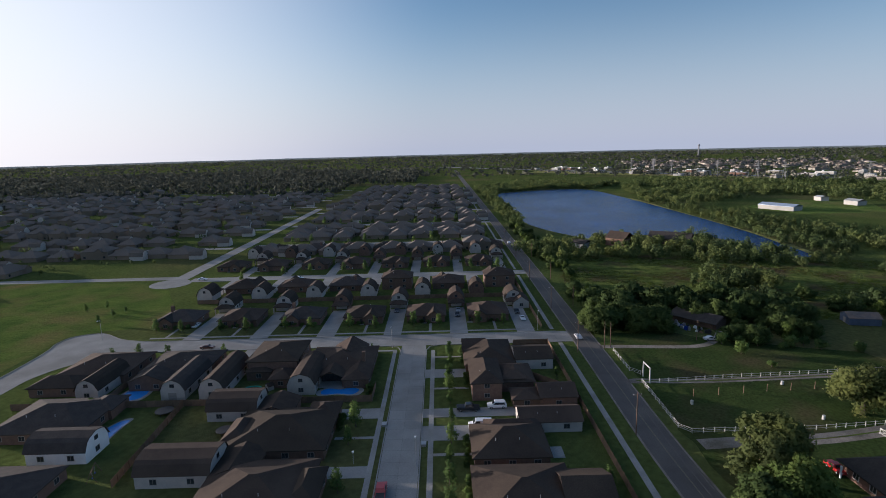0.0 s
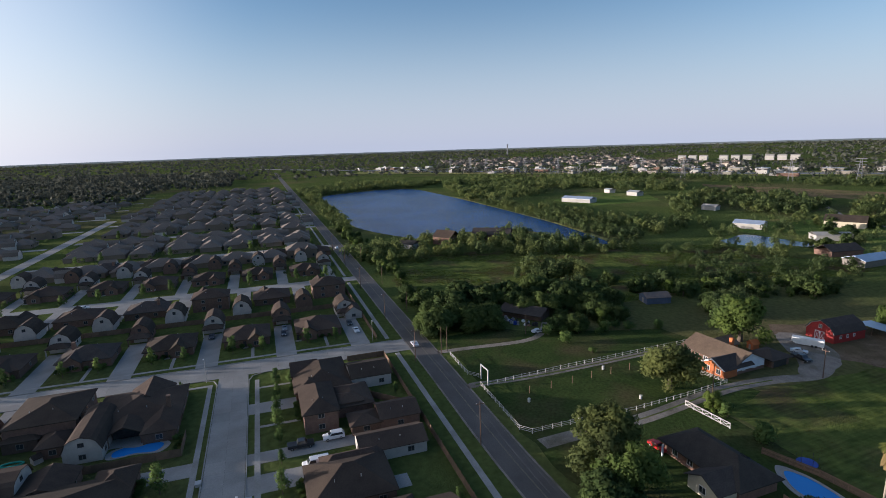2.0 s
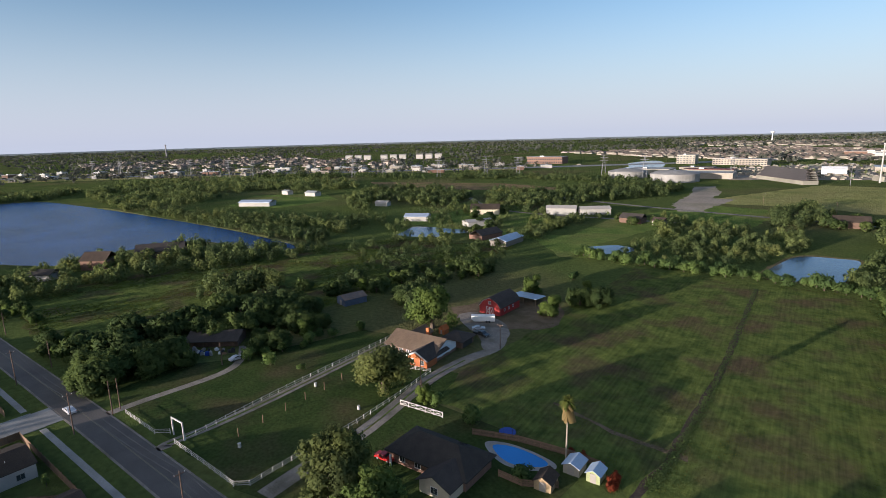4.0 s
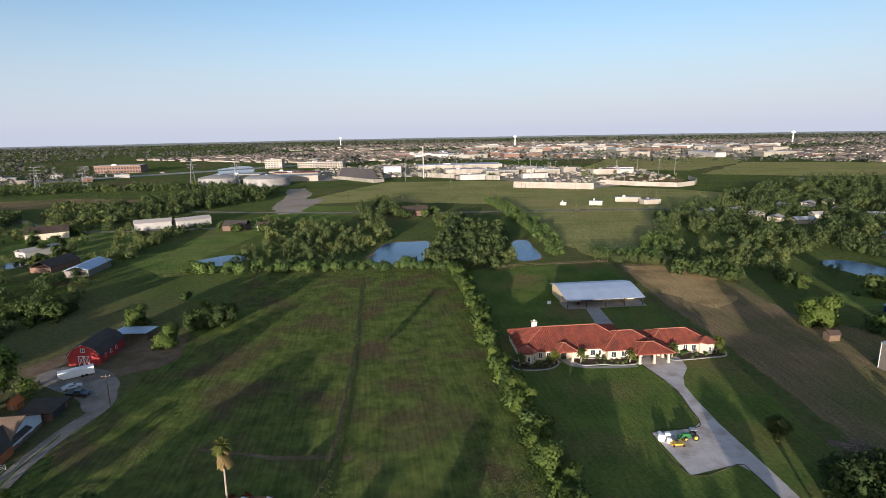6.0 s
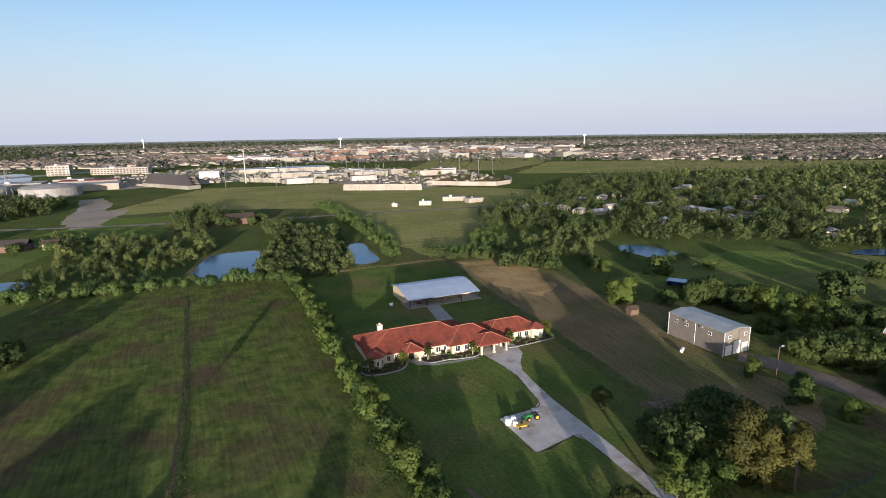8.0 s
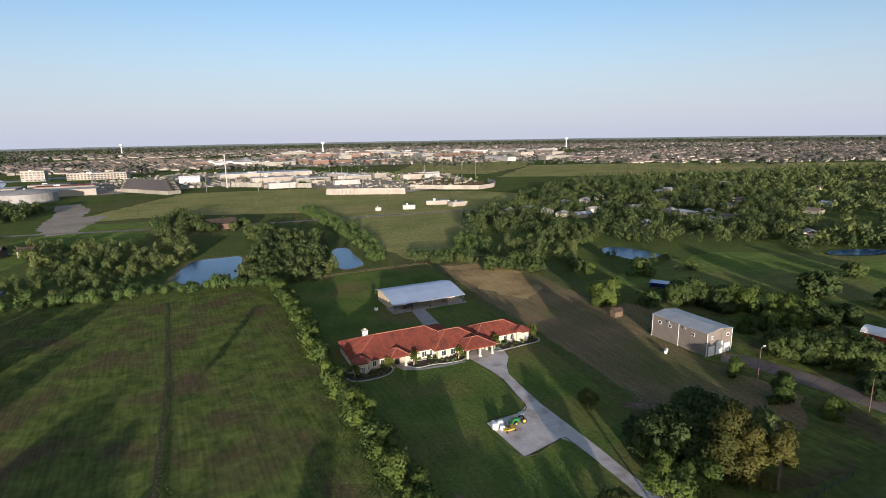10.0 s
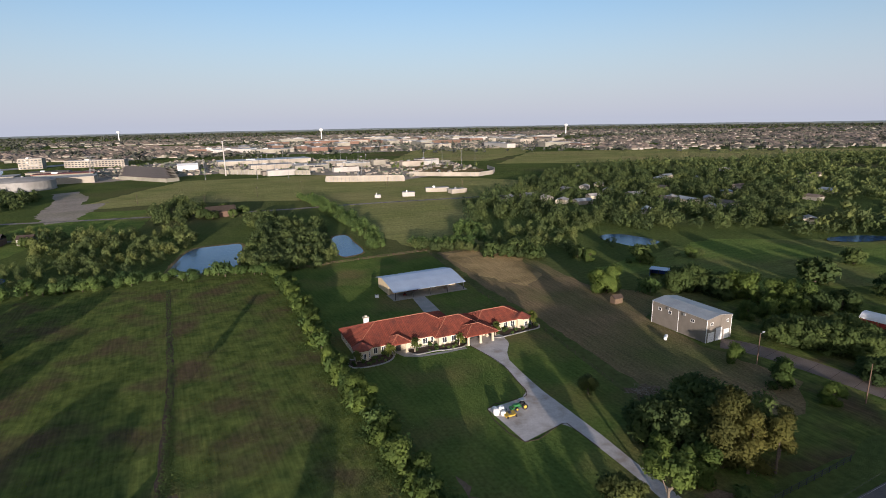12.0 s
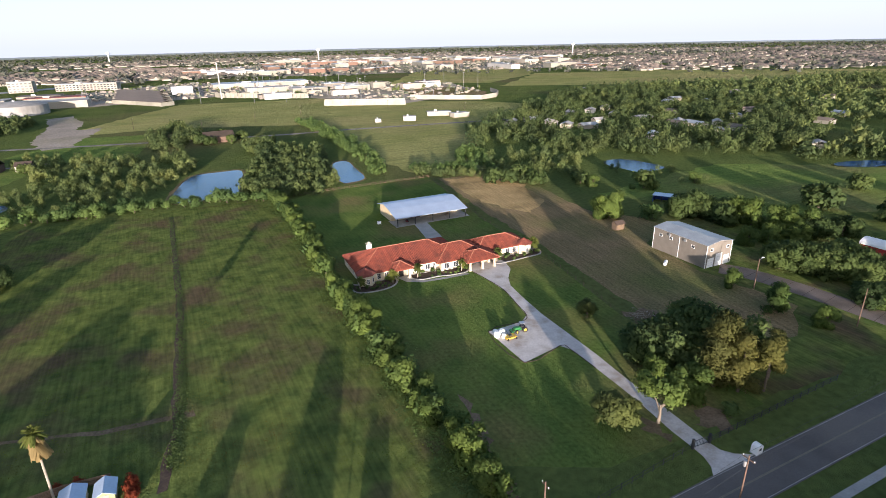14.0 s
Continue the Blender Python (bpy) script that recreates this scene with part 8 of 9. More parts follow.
# larger woods, each one mass: name, outline, square metres a tree, heights, clumps a tree, clump size
COTTAGES = [(76, 466), (89, 447), (57, 452), (187, 434), (197, 389), (216, 400), (229, 330), (185, 735), (252, 600), (113, 425), (98, 431), (145, 377), (182, 427), (195, 422), (214, 427), (235, 570), (272, 570), (152, 488), (129, 452), (139, 517),
            (168, 461), (119, 499), (158, 535), (207, 498), (246, 461), (274, 498), (295, 423), (333, 460), (373, 404), (411, 478), (352, 534), (460, 430), (500, 520), (292, 626), (349, 661), (408, 587)]
W = [
    ("lakeside_trees", [(-334.5, -68.3), (-285.1, -85.3), (-262.3, -63.8), (-283, -15.3), (-288.8, -2.7), (-286.1, 17.8), (-284.5, 63.5), (-294.2, 95.4), (-315.6, 93), (-329.3, 54), (-345.1, 38.2), (-366.4, 18.5), (-352.2, -23.9)], 60, (5, 11), 240, 0.5),
    ("lake_shore_woods", [(-394.3, 45.1), (-375.8, 57), (-335.1, 84.8), (-331.5, 98.4), (-352.2, 130.9), (-368, 159), (-382, 167), (-413, 132), (-456, 92), (-517, 53), (-539, 33), (-563, -2), (-527, 1), (-454, 33)], 62, (5, 10), 170, 0.58),
    ("lake_far_woods", [(-599, -19), (-564, 17), (-623, 39), (-673, 81), (-728, 125), (-697, 163), (-660, 214), (-663, 250), (-768, 265), (-887, 186), (-993, 84), (-1011, -25), (-811, -67), (-653, -32)], 95, (6, 12), 80, 0.85),
    ("lake_west_trees", [S(-405, 45), S(-840, 45), S(-840, 72), S(-650, 60), S(-405, 60)], 60, (5, 11), 120, 0.7),
    ("lake_head_woods", [(-762, -279), (-669, -234), (-789, -179), (-801, -104), (-880, -67), (-922, -252)], 80, (7, 12), 70, 0.9),
    ("barn_woods", [(-456, 161), (-427, 171), (-492, 190), (-489, 219), (-443, 223), (-422, 250), (-467, 301), (-547, 321), (-614, 296), (-621, 241), (-558, 191)], 75, (6, 12), 130, 0.7),
    ("lane_trees", [(-389, 277), (-363, 299), (-438, 373), (-518, 365), (-467, 315)], 80, (6, 11), 130, 0.7),
    ("meadow_bushes", [(-283.8, 85.8), (-231.2, 83.1), (-228.6, 92.1), (-294.2, 95.4), (-307.5, 117.5), (-287.3, 137.6), (-288, 153.9), (-256.2, 150.8), (-252.8, 183.4), (-306.8, 141.9), (-306.4, 102.9)], 75, (1.6, 5), 110, 0.6),
    ("meadow_edge_trees", [(-228.6, 92.1), (-200.6, 90.9), (-188.6, 104), (-196.8, 134.9), (-227.5, 174.5), (-248, 185.4), (-252.3, 154.8), (-286.2, 150.1), (-284.5, 137.6), (-303.8, 117.6), (-290.5, 97.4)], 75, (3, 8), 300, 0.42),
    ("meadow_scrub", [(-284.9, -13.4), (-251.1, 4.6), (-228.8, 50.8), (-231.2, 85.1), (-285.7, 91.6), (-283.5, 54.8)], 330, (1.2, 3.2), 110, 0.6),
    ("orchard_trees", [(-164, 80), (-163.8, 90), (-175.2, 104.3), (-190.5, 102), (-196, 80)], 60, (4, 9), 320, 0.42),
    ("meadow_clump", [(-232.3, 12.7), (-255, 21.2), (-243.9, 45.7), (-218.3, 45.2), (-198.3, 32.8)], 46, (7, 11), 340, 0.45),
    ("meadow_clump", [(-218.5, 61.8), (-221.8, 84.3), (-202, 80.9), (-201.5, 64.1)], 60, (5, 9), 320, 0.45),
    ("tank_trees", [(-375, 309), (-361, 337), (-358, 418), (-351, 455), (-379, 522), (-460, 535), (-454, 467), (-460, 372), (-421, 335)], 66, (6, 12), 150, 0.62),
    ("lane_hedge", [(-245.9, 200.8), (-269.4, 242.8), (-284, 297), (-302, 321), (-309, 298), (-293.7, 240.1), (-259.1, 195.6)], 40, (3, 7), 260, 0.5),
    ("pond_woods", [(-200.5, 260.2), (-171.1, 254.5), (-142.4, 253.4), (-133.6, 266), (-140.5, 306.5), (-168.2, 356.3), (-187.6, 341.8), (-205, 326.3), (-231, 335), (-256, 342), (-254, 316), (-226.4, 291.5)], 75, (4, 9.5), 330, 0.46),
    ("north_woods", [(-182.5, 355.1), (-163, 372), (-191, 441), (-224, 469), (-230, 441), (-213, 390)], 60, (6, 11), 240, 0.5),
    ("pond_grove", [(-95.5, 243.2), (-80.1, 243.6), (-68.2, 268.6), (-63.2, 282), (-71.3, 328.1), (-98.6, 361.1), (-123, 384), (-132.8, 369.4), (-107, 313.9), (-99.8, 281.1)], 52, (6, 12), 360, 0.46),
    ("far_hedges", [(-804, 495), (-512, 584), (-442, 553), (-637, 470)], 130, (6, 11), 60, 1.0),
    ("tree_belt", [(-998, 152), (-824, 295), (-637, 452), (-687, 485), (-869, 355), (-1064, 196)], 150, (6, 11), 50, 1.1),
    ("edge_trees", [(25.6, 277.6), (50.1, 270), (68, 268), (78, 300), (88, 320), (99.5, 335.2), (60.3, 335.4), (28.9, 335.4), (22.8, 302.3)], 62, (3.5, 8), 300, 0.45),
    ("edge_hedge", [(-16.5, 283.9), (-12.7, 276.4), (22.6, 270), (46.1, 249.9), (50, 256.6), (24.6, 277.6), (-12.6, 285.9)], 8, (2.5, 6), 240, 0.48),
    ("village_woods", [(18.2, 343.9), (60.3, 335.4), (99.5, 335.2), (123.1, 315.2), (142.7, 320.8), (171.3, 309.2), (220.4, 322.2), (295, 404), (323, 534), (311, 662), (200, 768), (138, 653), (41, 471), (17, 425)], 66, (6.5, 13.5), 200, 0.48),
    ("village_far_woods", [(191, 303.4), (420, 270), (800, 300), (900, 500), (900, 930), (609, 862), (385, 804), (200, 768), (200, 768), (311, 662), (323, 534), (295, 404)], 190, (7, 14), 55, 0.95),
    ("pond_bank_trees", [(86.6, 266), (107.3, 267.8), (117.1, 240), (126, 249.5), (128, 282.9), (117.2, 292.5), (103.4, 309.6), (89.6, 309.7)], 120, (3, 6), 260, 0.45),
    ("east_woods", [(196, 300), (250, 270), (420, 150), (700, 240), (620, 330), (330, 300), (227.3, 306.7)], 95, (6, 13), 150, 0.65),
    ("west_forest", [S(-820, -600), S(-800, -172), S(-1000, -180), S(-1020, -60), S(-1600, -60), S(-1850, -470), S(-1700, -1400), S(-850, -1220), S(-660, -850)], 240, (7, 12), 26, 1.9),
]


def plan_area(p):
    return abs(sum(p[i - 1][0] * p[i][1] - p[i][0] * p[i - 1][1] for i in range(len(p)))) / 2


for name, poly, room, hgt, cards, leaf in W:
    xy = dry(scatter(poly, int(plan_area(poly) / room * 1.45), rng))
    if name in ("village_woods", "village_far_woods", "lake_far_woods", "barn_woods", "west_forest", "tree_belt"):     # glades
        xy = xy[np.array([noise.noise(Vector((q[0] * 0.019, q[1] * 0.019, 8))) for q in xy]) > -0.28]
    for cx, cy in COTTAGES:
        xy = xy[(np.hypot(xy[:, 0] - cx, xy[:, 1] - cy) > 9) & (np.hypot(xy[:, 0] - cx * 0.97, xy[:, 1] - cy + 13) > 9)]
    woods(name, xy, LEAF_HAZED if name == "west_forest" else LEAF_WOODS, "dense green woodland of mixed trees", rng, hgt, cards, leaf)
# the far plain, wooded in patches
a = rng.uniform(0, math.tau, 22000)
r = np.sqrt(rng.uniform(1150 ** 2, 4600 ** 2, 22000))
xy = np.stack([r * np.cos(a), r * np.sin(a)], 1)
cl = np.array([noise.noise(Vector((p[0] * 0.0016, p[1] * 0.0022, 3))) for p in xy])
ang = np.degrees(np.arctan2(xy[:, 1], xy[:, 0]))
xy = xy[(cl > -0.2) & ((r > 2300) | (cl > 0.05)) & (ang > 20) | (ang < -112) & (r > 1000) & (cl > -0.45)]
woods("plain_woods", xy, LEAF_HAZED, "far patches of woodland on the plain", rng, (9, 15), 8, 2.4, 0.8)

# weeds and tufts that roughen the meadow
def tufts(name, xy, material, label, r, size=(0.25, 0.6), n=4):
    xy = np.repeat(xy, n, 0)
    k = len(xy)
    p = np.concatenate([xy + r.normal(scale=0.35, size=(k, 2)), r.uniform(0.03, 0.14, (k, 1))], 1)
    nrm = r.normal(size=(k, 3)) * 0.5 + [0, 0, 1.6]
    nrm /= np.linalg.norm(nrm, axis=1)[:, None]
    a = np.cross(nrm, r.normal(size=(k, 3)))
    a /= np.linalg.norm(a, axis=1)[:, None]
    b = np.cross(nrm, a)
    s = r.uniform(*size, (k, 1))
    v = np.stack([p - a * s, p + b * s * 0.6, p + a * s, p - b * s * 0.6], 1).reshape(-1, 3)
    v[:, 2] = np.maximum(v[:, 2], 0.02)
    return tagged(new(name, cards_mesh(name, v, material)), label, "weeds", kind="stuff")


def patchy(xy, scale, cut, z=0.0):
    k = np.array([noise.noise(Vector((q[0] * scale, q[1] * scale, z))) for q in xy])
    return xy[k > cut]


r9 = np.random.default_rng(9)
tufts("meadow_weeds", patchy(scatter(MEADOW, 24000, r9), 0.11, -0.05), WEEDS, "low green weeds all over the meadow", r9, (0.07, 0.18), 2)
dl = np.array(smooth_line([(-112.7, 215), (-70.5, 128.9), (-51.2, 85.1), (-46.4, 69.4)], 60))
tufts("ditch_weeds", np.repeat(dl[: int(len(dl) * 0.86)], 12, 0) + r9.normal(scale=0.5, size=(int(len(dl) * 0.86) * 12, 2)), LEAF_OAK, "dark weeds filling the meadow ditch", r9, (0.1, 0.28))
tufts("hedge_weeds", np.repeat(np.array(hedge), 50, 0) + r9.normal(scale=2.2, size=(len(hedge) * 50, 2)), LEAF_SHRUB, "rank green growth under the hedgerow", r9, (0.15, 0.4))
tufts("rough_grass", patchy(scatter([(-285.9, -62.1), (-206, -39.9), (-187.9, 46.6), (-222.3, 143.9), (-240.5, 186.6), (-306.8, 141.9), (-320.1, 63.8)], 9000, r9), 0.04, -0.1), WEEDS, "rough tall grass of the west meadow", r9, (0.25, 0.6), 4)


# ---- far suburbs ----
# shingle brown lightened in place of the haze over the far rows
FARROOF = mat("far_shingle_roofs", (.16, .132, .115), (.125, .105, .092), .05, None, .2, 2.0, .2, rough=.95, island=.3)
FARWALL = mat("far_house_walls", (.24, .185, .145), (.18, .14, .11), .05, None, .2, 2.0, .1, rough=.9, island=.35)
FARPALE = mat("far_off_white_wall", (.42, .40, .37), (.35, .335, .31), .1, None, .2, 2.0, .08, rough=.8, rnd=.1)
PALEROOF = mat("far_pale_roofs", (.40, .37, .34), (.30, .28, .26), .02, None, .2, 1.0, .1, rough=.7, island=.2)


def far_houses(name, places, rz, label, roof=FARROOF, wall=FARWALL, gambrel=0.4, seed=1, size=1.0):
    """Many small houses in one mesh: wall box, hip roof, and a tall garage on some."""
    r = random.Random(seed)
    g = Geo()
    for x, y in places:
        m = pose(x, y, 0, 0, 0, rz + r.choice((-0.7, 90.6, 180, 270)))
        w, d, h = r.uniform(16, 20) * size, r.uniform(12.5, 15.5) * size, r.choice((2.7, 2.7, 2.7, 2.8, 2.8, 5.2)) * size
        g.box(-w / 2, w / 2, -d / 2, d / 2, 0, h, 1, m)
        g.hip(-w / 2 - .5, w / 2 + .5, -d / 2 - .5, d / 2 + .5, h, r.uniform(3, 4.2) * size, .2, 0, m)
        k = r.uniform(-.3, .3) * w
        g.add([(k - 2.4, -d / 2 - 1, h - .2), (k + 2.4, -d / 2 - 1, h - .2), (k, -d / 2 - 1, h + 2), (k, 0, h + 2.2), (k - 2.6, 0, h - .2), (k + 2.6, 0, h - .2)], [(0, 4, 3, 2), (1, 2, 3, 5)], 0, m)
        g.add([(k - 2.2, -d / 2 - .9, 0), (k + 2.2, -d / 2 - .9, 0), (k + 2.2, -d / 2 - .9, h - .2), (k, -d / 2 - .9, h + 1.9), (k - 2.2, -d / 2 - .9, h - .2)], [(0, 1, 2, 3, 4)], 1, m)
        if r.random() < gambrel:
            q = m @ pose(w * .55, d * .9, 0)
            ln = [(-3.6, 2.6), (-2.6, 4.9), (0, 6.2), (2.6, 4.9), (3.6, 2.6)]
            g.roof(ln, -4.5, 4.5, .15, 0, q)
            g.end_wall([(-3.4, 0), (3.4, 0), (3.4, 2.7), (2.5, 4.9), (0, 6.1), (-2.5, 4.9), (-3.4, 2.7)], -4.3, 4.3, 2, q)
    return tagged(new(name, g.mesh(name, roof, wall, SIDING)), label, "houses", kind="stuff")


fr = random.Random(31)
pl = []
for u in STREETS[1:]:
    for side in (-25.5, 29, -43):
        for k in range(8):
            pl.append(S(u + side + fr.uniform(-2, 2), 12 - 19.5 * k + fr.uniform(-2, 2)))
rows = pl
pl = []
for u in range(-900, -255, 45):
    for v in range(-720, -166, 20):
        if u > -290 and v > -246:
            continue
        if u < -770 and v > -500:
            continue
        if fr.random() < .94:
            pl.append(S(u + fr.uniform(-3, 3), v + fr.uniform(-3, 3)))
for v in range(-345, -255, 24):
    pl.append(S(-225 + fr.uniform(-4, 4), v))
pl.sort(key=lambda p: math.hypot(p[0] - 39, p[1]))
far_houses("west_suburb_houses", pl[100:], 23.2, "dense brown-roofed suburb with white garage gables", seed=3)
ROW = {}


def row_house(x, y, kind):
    """A small house of the far rows, with its parts; later ones are copies."""
    m = pose(x, y, 0, 0, 0, 23.2 + 90 * (kind % 4))
    if kind in ROW:
        return copy_thing(ROW[kind], m)
    r = random.Random(kind + 60)
    w, d, h = r.uniform(16, 20), r.uniform(12.5, 15.5), 5.2 if kind == 5 else 2.8
    ob = ROW[kind] = tagged(thing("suburban_house", m, "brown-roofed suburban house in a dense row", "house"), group="west suburb houses")
    k = r.uniform(-.3, .3) * w
    part("wall", Geo().box(-w / 2, w / 2, -d / 2, d / 2, -.1, h).add([(k - 2.2, -d / 2 - .9, 0), (k + 2.2, -d / 2 - .9, 0), (k + 2.2, -d / 2 - .9, h - .1), (k, -d / 2 - .9, h + 2.0), (k - 2.2, -d / 2 - .9, h - .1)], [(0, 1, 2, 3, 4)]), FARWALL, ob)
    part("roof", Geo().hip(-w / 2 - .5, w / 2 + .5, -d / 2 - .5, d / 2 + .5, h, r.uniform(3.4, 4.4), .2).add([(k - 2.6, -d / 2 - 1, h - .1), (k + 2.6, -d / 2 - 1, h - .1), (k, -d / 2 - 1, h + 2.1), (k, 0, h + 2.3), (k - 2.8, 0, h - .1), (k + 2.8, 0, h - .1)], [(0, 4, 3, 2), (1, 2, 3, 5)]), FARROOF, ob)
    for i in (-1, 1):
        part("window", Geo().box(i * w * .36 - .7, i * w * .36 + .7, -d / 2 - .06, -d / 2 + .06, .9, 2.2), GLASS, ob)
    if kind % 2 == 0:
        q = pose(w * .55, d * .9, 0)
        part("garage_roof", Geo().roof([(-3.6, 2.6), (-2.6, 4.9), (0, 6.2), (2.6, 4.9), (3.6, 2.6)], -4.5, 4.5, .15, 0, q), FARROOF, ob)
        part("garage_wall", Geo().end_wall([(-3.4, 0), (3.4, 0), (3.4, 2.7), (2.5, 4.9), (0, 6.1), (-2.5, 4.9), (-3.4, 2.7)], -4.3, 4.3, 0, q), SIDING, ob)
        part("attic_window", Geo().box(-.4, .4, -4.42, -4.3, 3.6, 4.7, 0, q), GLASS, ob)
    return ob


for x, y in rows + pl[:100]:
    row_house(x, y, fr.randrange(8))
for u in range(-878, -260, 90):
    block("far_street", u - 3.4, u + 3.4, -720, -160, CONCRETE, "pale concrete street far in the suburb", .045, "road")
block("far_street", -252, -245, -400, -156, CONCRETE, "pale concrete street far in the suburb", .05, "road")


def village(name, poly, n, rz, seed, label, gap, roof=BROWNROOF, wall=PALE, size=1.0, gambrel=0.0):
    xy = scatter(poly, n, np.random.default_rng(seed), gap)
    far_houses(name, [tuple(p) for p in xy], rz, label, roof, wall, gambrel, seed, size)


village("north_suburb_houses", [(314, 1159), (843, 1075), (1600, 1260), (2300, 1900), (1307, 2112), (625, 1972), (309, 1592)], 1500, 20, 41, "far suburb of brown-roofed pale houses", 0, gambrel=.15)
village("north_suburb_houses", [(-1364, 1199), (-776, 1079), (-435, 1191), (-543, 1611), (-1032, 1835)], 800, 20, 42, "far suburb of brown-roofed pale houses", 0)
village("north_town_houses", [(-1440, 1897), (-563, 2053), (615, 2266), (2300, 2200), (2201, 2384), (826, 3072), (-877, 2906), (-1650, 2299)], 1700, 20, 46, "distant town of pale walls and brown roofs", 0, size=1.2)
village("west_town_houses", [(-2154, -197), (-1527, -64), (-1323, 295), (-1096, 483), (-1198, 591), (-2135, 471)], 260, 30, 43, "far town of brown roofs among trees", 0)


# ---- far works, shops and ball park ----
def far_block(x, y, w, d, h, rz, label, wall=PALE, roof=PALEROOF, name="far_building", bands=0, gable=0.0):
    ob = thing(name, pose(x, y, 0, 0, 0, rz), label, "building")
    part("wall", Geo().box(-w / 2, w / 2, -d / 2, d / 2, -.2, h), wall, ob)
    if gable:
        part("roof", Geo().roof([(-d / 2 - .4, h), (0, h + gable), (d / 2 + .4, h)], -w / 2 - .4, w / 2 + .4, .2, 0, TURN), roof, ob)
    else:
        part("roof", Geo().box(-w / 2 - .3, w / 2 + .3, -d / 2 - .3, d / 2 + .3, h, h + .5), roof, ob)
        part("roof_unit", Geo().box(-w * .2, -w * .1, -d * .1, d * .1, h + .5, h + 2.0), STEEL, ob)
    for k in range(bands):
        z = 1.2 + k * (h - 1) / bands
        n = max(3, int(w / 5))
        for s in (-1,):
            for i in range(n):
                xx = -w / 2 + w * (i + .5) / n
                part("window", Geo().box(xx - w / n * .3, xx + w / n * .3, -d / 2 - .12, -d / 2, z, z + (h - 1) / bands * .5), GLASS, ob)
    return ob


for x, y, r, h in ((-539, 607, 27, 9), (-458, 604, 30, 10)):
    tk = thing("storage_tank", pose(x, y, 0), "huge round pale concrete storage tank", "tank", "storage tanks")
    part("shell", Geo().dome(r, -.3, h, h + 4, 40), CONCRETE, tk)
    part("top_rail", Geo().tube((0, 0, h + 3.9), (0, 0, h + 4.8), 1.5, n=12), STEEL, tk)
far_block(-474, 665, 100, 34, 7.5, 25, "long pale warehouse with a flat roof")
far_block(-560, 682, 60, 40, 8, 25, "pale warehouse with a flat roof")
for k in range(7):
    far_block(-364 - 13 * k, 686 + 24.5 * k, 98, 17, 4.5, -30, "long storage shed with a ribbed brown-grey roof", PALE, FARROOF, "storage_shed", gable=1.6)
far_block(-374, 820, 28, 20, 8, 25, "white gabled metal building", WHITE, WHITE, gable=3)
far_block(-677, 920, 34, 20, 17, 20, "tan five-storey hotel with dark windows", bands=4)
far_block(-584, 943, 92, 20, 11, 12, "long cream four-storey apartment block", bands=3)
far_block(-922, 780, 80, 40, 14, 30, "large reddish brick complex", BRICK, PALEROOF, bands=2)
far_block(-299, 945, 150, 48, 7, 25, "wide low pale factory with a grey roof", PALE, ROOF_STEEL)
far_block(-253, 827, 60, 30, 7, 25, "pale works building beside poles")
far_block(-190, 815, 50, 28, 6, 25, "low pale works building")
far_block(-506, 743, 70, 30, 6, 25, "red-roofed low works building", PALE, mat("dull_red_roof", (.24, .08, .06), (.2, .07, .05), .1, rough=.8))
far_block(-548, 774, 50, 30, 6, 25, "low works building with a dull red roof", PALE, BROWNROOF)
far_block(-28, 491, 11, 7, 3.4, 5, "white pump shed in the pasture", FARPALE, PALEROOF)
far_block(-2, 521, 22, 8, 3.5, 5, "white trailer office in the pasture", PALE, PALEROOF)
far_block(17, 508, 16, 8, 3.5, 30, "pale trailer office in the pasture", PALE, PALEROOF)
far_block(-55, 483, 5, 3, 2.5, 5, "small white box in the pasture", FARPALE, PALEROOF)
far_block(-563, 99, 34, 14, 4, 50, "long white metal barn", FARPALE, ROOF_METAL, "white_barn", gable=2)
far_block(-617, 172, 16, 10, 4, 30, "small white house with a grey roof", FARPALE, ROOF_STEEL, gable=2)
far_block(-475, 201, 13, 8, 3.4, 40, "small white shed among trees", FARPALE, PALEROOF, gable=1.6)
far_block(-657, 152, 12, 8, 4, 20, "grey shed in the pasture", SIDING, ROOF_STEEL, gable=1.5)
far_block(-371, 187, 19, 12, 3.6, 50, "white barn with a pale blue roof", FARPALE, ROOF_METAL, "white_barn", gable=2)
far_block(-321, 212, 20, 11, 3.2, 82, "white barn with a pale metal roof", FARPALE, PALEROOF, "white_barn", gable=1.5)
far_block(-368, 250, 24, 13, 4.2, 52, "tan two-storey house with a brown roof", STUCCO, ROOF, "far_house", gable=4)
far_block(-277, 190, 20, 11, 2.8, 105, "dark-roofed house among trees", BRICK, ROOF_GREY, "far_house", gable=3)
far_block(-253, 189.5, 22, 11, 3.2, 115, "grey metal shed among trees", GREY_METAL, ROOF_METAL, gable=2)
far_block(-327, 298, 24, 12, 5, 45, "pale metal barn beside the pasture", FARPALE, PALEROOF, gable=2)
far_block(-309, 317, 24, 10, 4.5, 60, "pale metal barn beside the pasture", FARPALE, PALEROOF, gable=2)
far_block(-163, 401, 20, 12, 4, 30, "brown-roofed house among trees", BRICK, ROOF, "far_house", gable=3.5)
far_block(-262, 309, 16, 11, 3.5, 20, "low house with a dark hip roof", BRICK, ROOF_GREY, "far_house", gable=3)
far_block(-242.8, 314.5, 8, 7, 3.2, 20, "small white garage with a brown roof", FARPALE, ROOF, "far_garage", gable=2)
far_block(-328.8, -27.5, 14, 11, 5, 60, "brick house on the lake shore", BRICK, ROOF, "lake_house", gable=4)
far_block(-344.9, 3.3, 26, 14, 3.5, 80, "wide dark-roofed house on the lake shore", BRICK, ROOF_GREY, "lake_house", gable=4)
